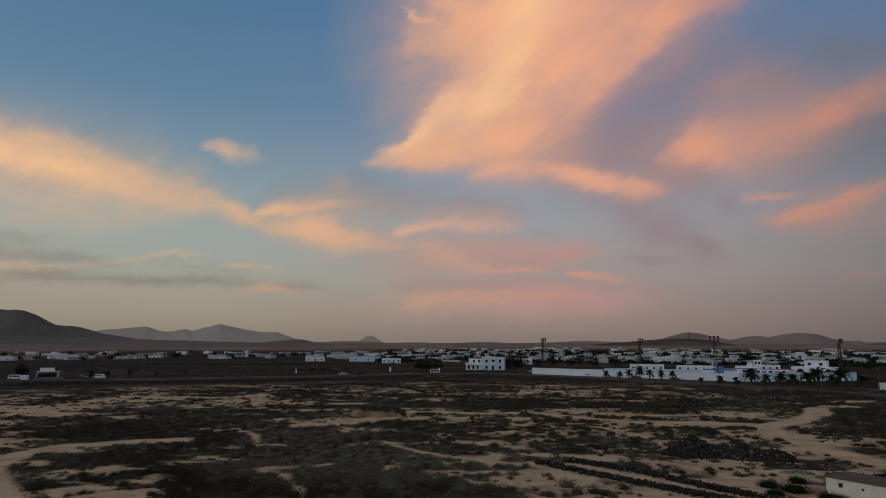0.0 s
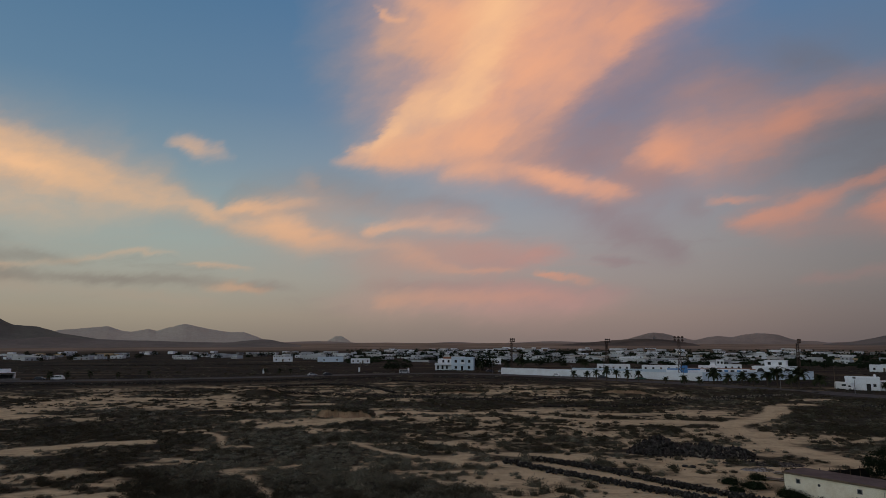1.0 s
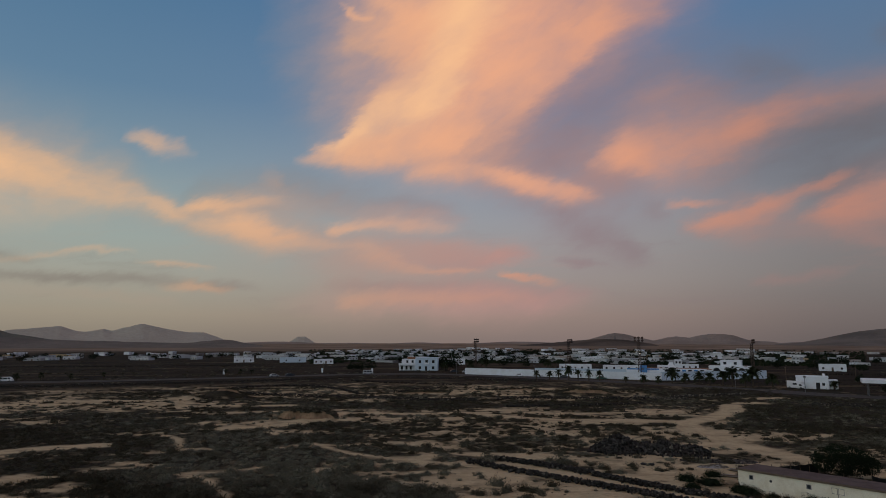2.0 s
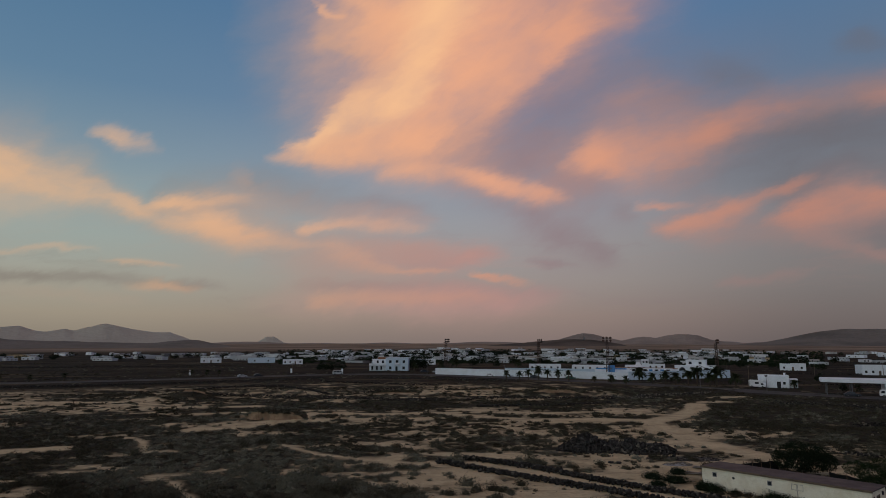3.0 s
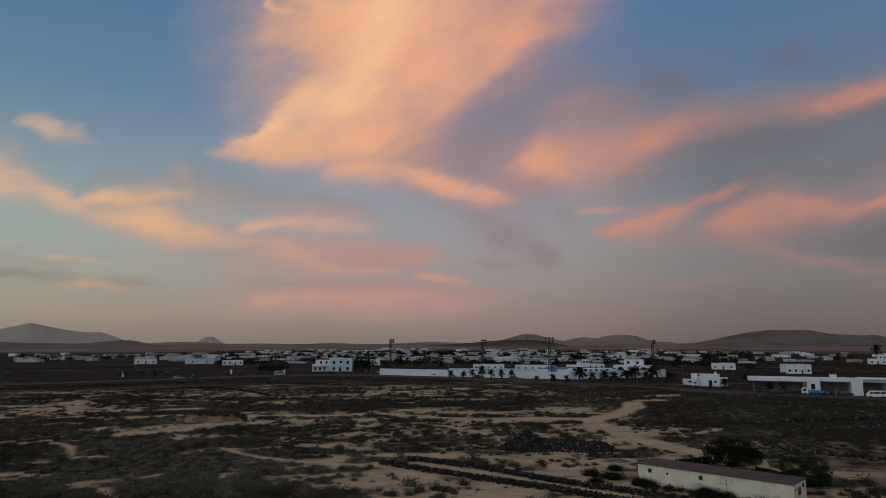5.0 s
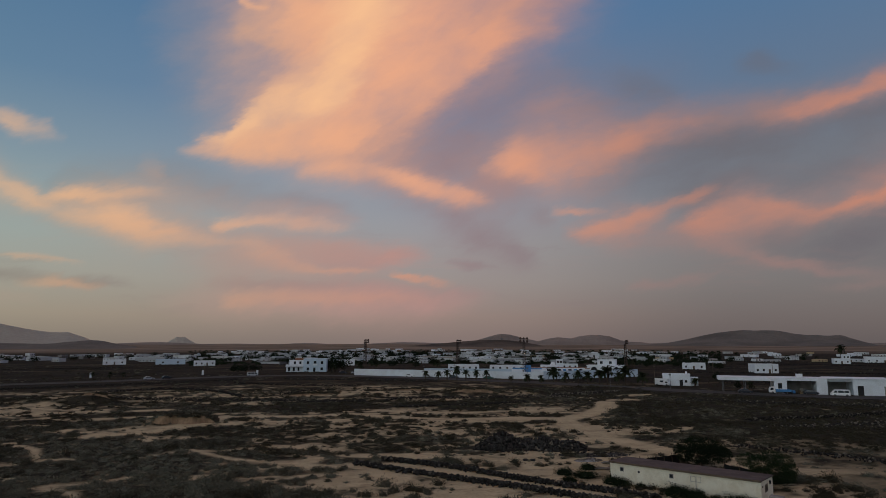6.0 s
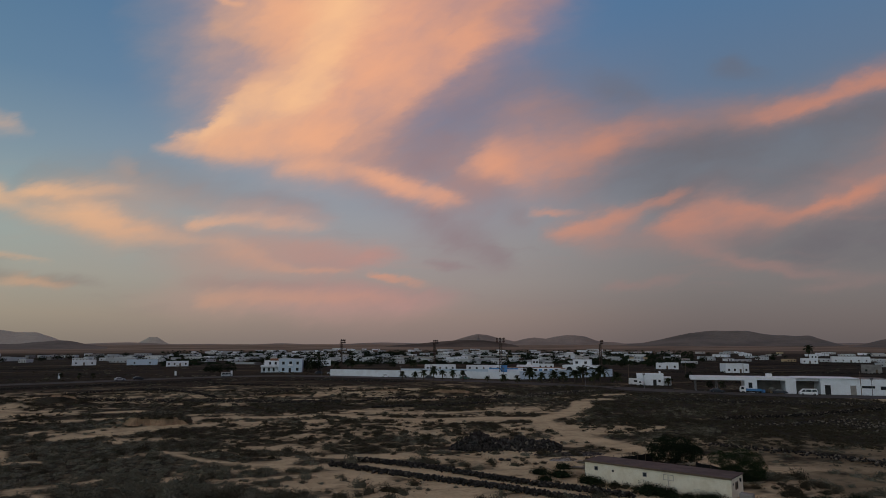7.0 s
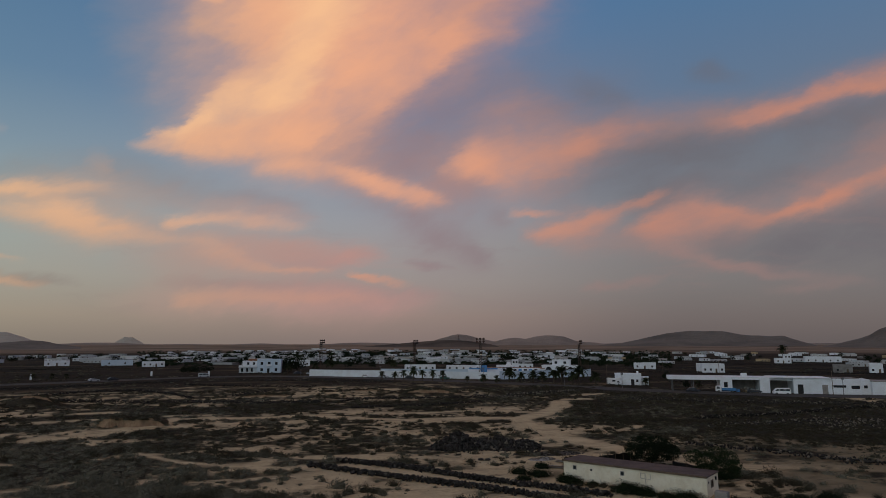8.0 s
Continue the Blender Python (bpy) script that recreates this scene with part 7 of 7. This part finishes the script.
def camper(label, m):
    ob = thing("camper_van", label, "van", m, "parked cars")
    profile("body", [(-2.9, 0.4), (2.7, 0.4), (2.8, 1.0), (2.1, 1.7), (2.2, 2.6), (-2.9, 2.7)], 1.05, M_CARWHITE, ob)
    glazing(ob, [[(2.25, 1.1), (1.95, 1.65), (1.3, 1.65), (1.3, 1.1)], [(0.6, 1.4), (0.6, 2.0), (-0.7, 2.0), (-0.7, 1.4)]], 1.05, 0.0, 0.9)
    wheels(ob, (-1.8, 1.8), 1.03, 0.36)
    return ob


van("white passenger van parked before the garage bays", at(169.8, 151.5, RT + 180), M_CARWHITE)
truck("small white truck with a blue load bed under the canopy", at(158.5, 163.0, RT + 180))
car("black car parked beside the garage bay", at(166.0, 158.5, RT), M_CARDARK)
camper("white camper van beside the small house", at(146.0, 206.0, -55))
car("black car parked under the canopy edge", at(150.5, 169.0, RT + 12), M_CARDARK)
van("white van parked on the far road", at(-149.5, 273.5, 8), M_CARWHITE)
car("dark car parked on the far road", at(-156.5, 273.0, 8), M_CARDARK)
car("silver car on the far road", at(-47, 299, 26), M_CARSILVER)
car("dark car on the far road", at(-40.5, 304, 26), M_CARDARK)
van("silver van on the far road", at(-4.0, 317, 8), M_CARSILVER)
car("white car parked beside the football ground wall", at(67, 288, -38), M_CARWHITE)
car("silver car parked beside the football ground wall", at(74, 282, -38), M_CARSILVER)
car("dark car parked beside the football ground wall", at(84, 273.5, -38), M_CARDARK)
car("dark car parked beside the football ground wall", at(97, 263, -38), M_CARGREEN)
car("dark car near the white house", at(41, 330, 10), M_CARDARK)
car("silver car near the white house", at(47, 326, -20), M_CARSILVER)
car("black car beside the long white building", at(206, 127, RT), M_CARDARK)


# ---- clutter in the garage bay ----
def crate(label, m, w, h, material):
    ob = thing("crate", label, "crate", m, "goods in the garage bay")
    boxes("body", [(-w / 2, -w / 2, 0, w / 2, w / 2, h)], material, ob, "", 0.03)
    for z in (h * 0.25, h * 0.6):
        boxes("slat", [(-w / 2 - 0.02, -w / 2 - 0.03, z, w / 2 + 0.02, -w / 2 - 0.003, z + 0.09)], M_WOOD, ob)
    return ob


def bay(u, v):
    c, s = math.cos(radians(RT)), math.sin(radians(RT))
    return RA[0] + c * u - s * v, RA[1] + s * u + c * v


for u, v, w, h, mm, label in ((23.6, 2.6, 1.2, 1.0, M_WOOD, "weathered wooden crate in the garage bay"), (25.0, 3.4, 1.0, 1.6, M_CONCRETE, "tall grey crate in the garage bay"), (26.2, 2.4, 1.3, 0.8, M_GRAVEL, "low pale crate of rubble in the garage bay"), (24.6, 1.2, 0.8, 0.6, M_OCHRE, "small ochre crate before the garage bay"), (22.2, 1.8, 0.9, 0.9, M_BLUE, "blue crate in the garage bay")):
    crate(label, at(*bay(u, v), RT + 13 * u), w, h, mm)


# ---- the roadside bar on the far road ----
def bar(m):
    ob = thing("roadside_bar", "low white roadside bar with a shaded terrace", "building", m)
    boxes("wall", [(-5, 1, -0.4, 2, 6, 2.9)], M_WHITE, ob)
    boxes("awning", [(-5.4, -2.6, 2.9, 4.6, 0.95, 3.05)], M_WOOD, ob, "brown slatted awning")
    boxes("roof", [(-5.1, 0.96, 2.9, 2.1, 6.1, 3.12)], M_WHITE, ob)
    boxes("upper_block", [(-4.0, 2.0, 3.16, 0.5, 5.5, 4.6)], M_WHITE, ob)
    for x in (-5.1, -2.2, 0.8, 4.0):
        bm = bmesh.new()
        cyl_bm(bm, x, -2.3, -0.3, 2.9, 0.08)
        part("post", bm, M_WOOD, ob)
    boxes("counter", [(-4.5, 0.9, 0.7, 1.6, 0.995, 2.3)], M_DARK, ob, "dark open counter")
    boxes("low_wall", [(-5.2, -2.9, -0.3, 4.4, -2.7, 0.9)], M_BLOCK, ob)
    return ob


bar(at(-170, 273, 25)).scale = (1.15, 1.0, 1.0)
van("white delivery van beside the roadside bar", at(-182, 268, 20), M_CARWHITE)
ob = boxes("water_tank", [(-1.3, -0.9, -0.1, 1.3, 0.9, 1.9)], M_WHITE, None, "", 0.2)
ob.matrix_basis = at(-177, 266.5, 12)
tagged(ob, "white plastic water tank beside the bar", "tank")


# ---- trees of the town ----
town_trees = [tree("dark round-crowned garden tree in the town", at(*polar(-33 + 3 * k, 620 + 20 * k)), [(-1.3, 0, 2.6, 1.6, 1.5, 1.3), (0.7, 0.3, 3.3, 1.7, 1.5, 1.5), (1.6, 0, 2.3, 1.4, 1.4, 1.1), (0, -0.5, 1.8, 2.0, 1.5, 1.1)], 1.6, 0.18, 520, 0.46, 40 + k, 0.2, group="garden trees of the town") for k in range(4)]
rt = random.Random(12)


def grove(count, b0, b1, d0, d1):
    for _ in range(count):
        x, y = polar(rt.uniform(b0, b1), rt.uniform(d0, d1))
        if any((x - a) ** 2 + (y - b) ** 2 < (c * 0.62) ** 2 for a, b, c in FIXED):
            continue
        s = rt.uniform(0.55, 1.25)
        c = copy_thing(rt.choice(town_trees), at(x, y, rt.uniform(0, 360)))
        c.scale = (s * 1.3, s * 1.3, s)


grove(24, -36, -20, 570, 860)
grove(20, -20, -4, 520, 800)
grove(75, -3, 14, 470, 900)
grove(85, 8, 32, 400, 900)
grove(24, 28, 40, 400, 800)
grove(18, 38, 57, 460, 860)
for x, y, s in ((-8, 352, 1.1), (-14, 356, 1.0), (-11, 350, 0.9), (41, 358, 1.8), (45, 362, 1.5), (38, 366, 1.6), (-3, 354, 1.0), (-196, 268, 1.7), (-203, 264, 2.1), (-210, 270, 2.0), (-187, 279, 1.3), (160, 183, 0.6), (190, 230, 0.7)):
    copy_thing(town_trees[int(abs(x)) % 4], at(x, y, x * 7)).scale = (s * 1.2, s * 1.2, s)
# gardens between the houses, uncounted
b = np.radians(rng.uniform(-6, 40, 5200))
d = 1 / rng.uniform(1 / 1250, 1 / 470, 5200)
p = np.stack([d * np.sin(b), d * np.cos(b)], 1)
ok = fractal(p[:, 0], p[:, 1], 60, 91, 3) > -0.3
for fx, fy, fr in FIXED:
    ok &= np.hypot(p[:, 0] - fx, p[:, 1] - fy) > fr * 0.5
p = p[ok]
s = rng.uniform(0.9, 2.4, len(p))
garden_tpl = [bush_shape(rng, 2, 7, 40, 0.30, 0.8, 0.85) for _ in range(5)]
scatter("garden_shrubs", "dark green garden shrubs and hedges between the houses", p, s, rng.uniform(0, 0.7, len(p)), garden_tpl, s * rng.uniform(0.7, 1.3, len(p)), -0.1, M_LEAF)


# ---- a mast on the dark hill and the one lamp that is already lit ----
def hill_mast(m):
    ob = thing("hilltop_mast", "thin dark radio mast on top of the cinder hill", "mast", m)
    bm = bmesh.new()
    cyl_bm(bm, 0, 0, -12, 17, 0.8, 0.4, 6)
    part("shaft", bm, M_RUST, ob)
    boxes("hut", [(-4, -2, -12, 4, 2, 3.0)], M_BLOCK, ob)
    return ob


hill_mast(pose(*polar(21.5, 2300), 26))
M_LAMP, _t, _b = mat("lit_lamp_glass", 0.4)
_b.inputs["Emission Color"].default_value, _b.inputs["Emission Strength"].default_value = (1.0, 0.80, 0.52, 1), 4.0
ob = pole("grey street lamp that is already lit", at(*polar(23.5, 500)), 6.6, "lamp")
bm = bmesh.new()
bmesh.ops.create_icosphere(bm, subdivisions=2, radius=0.2, matrix=Matrix.Translation((0, -0.62, 6.9)))
part("bulb", bm, M_LAMP, ob, "lit warm lamp globe", True)
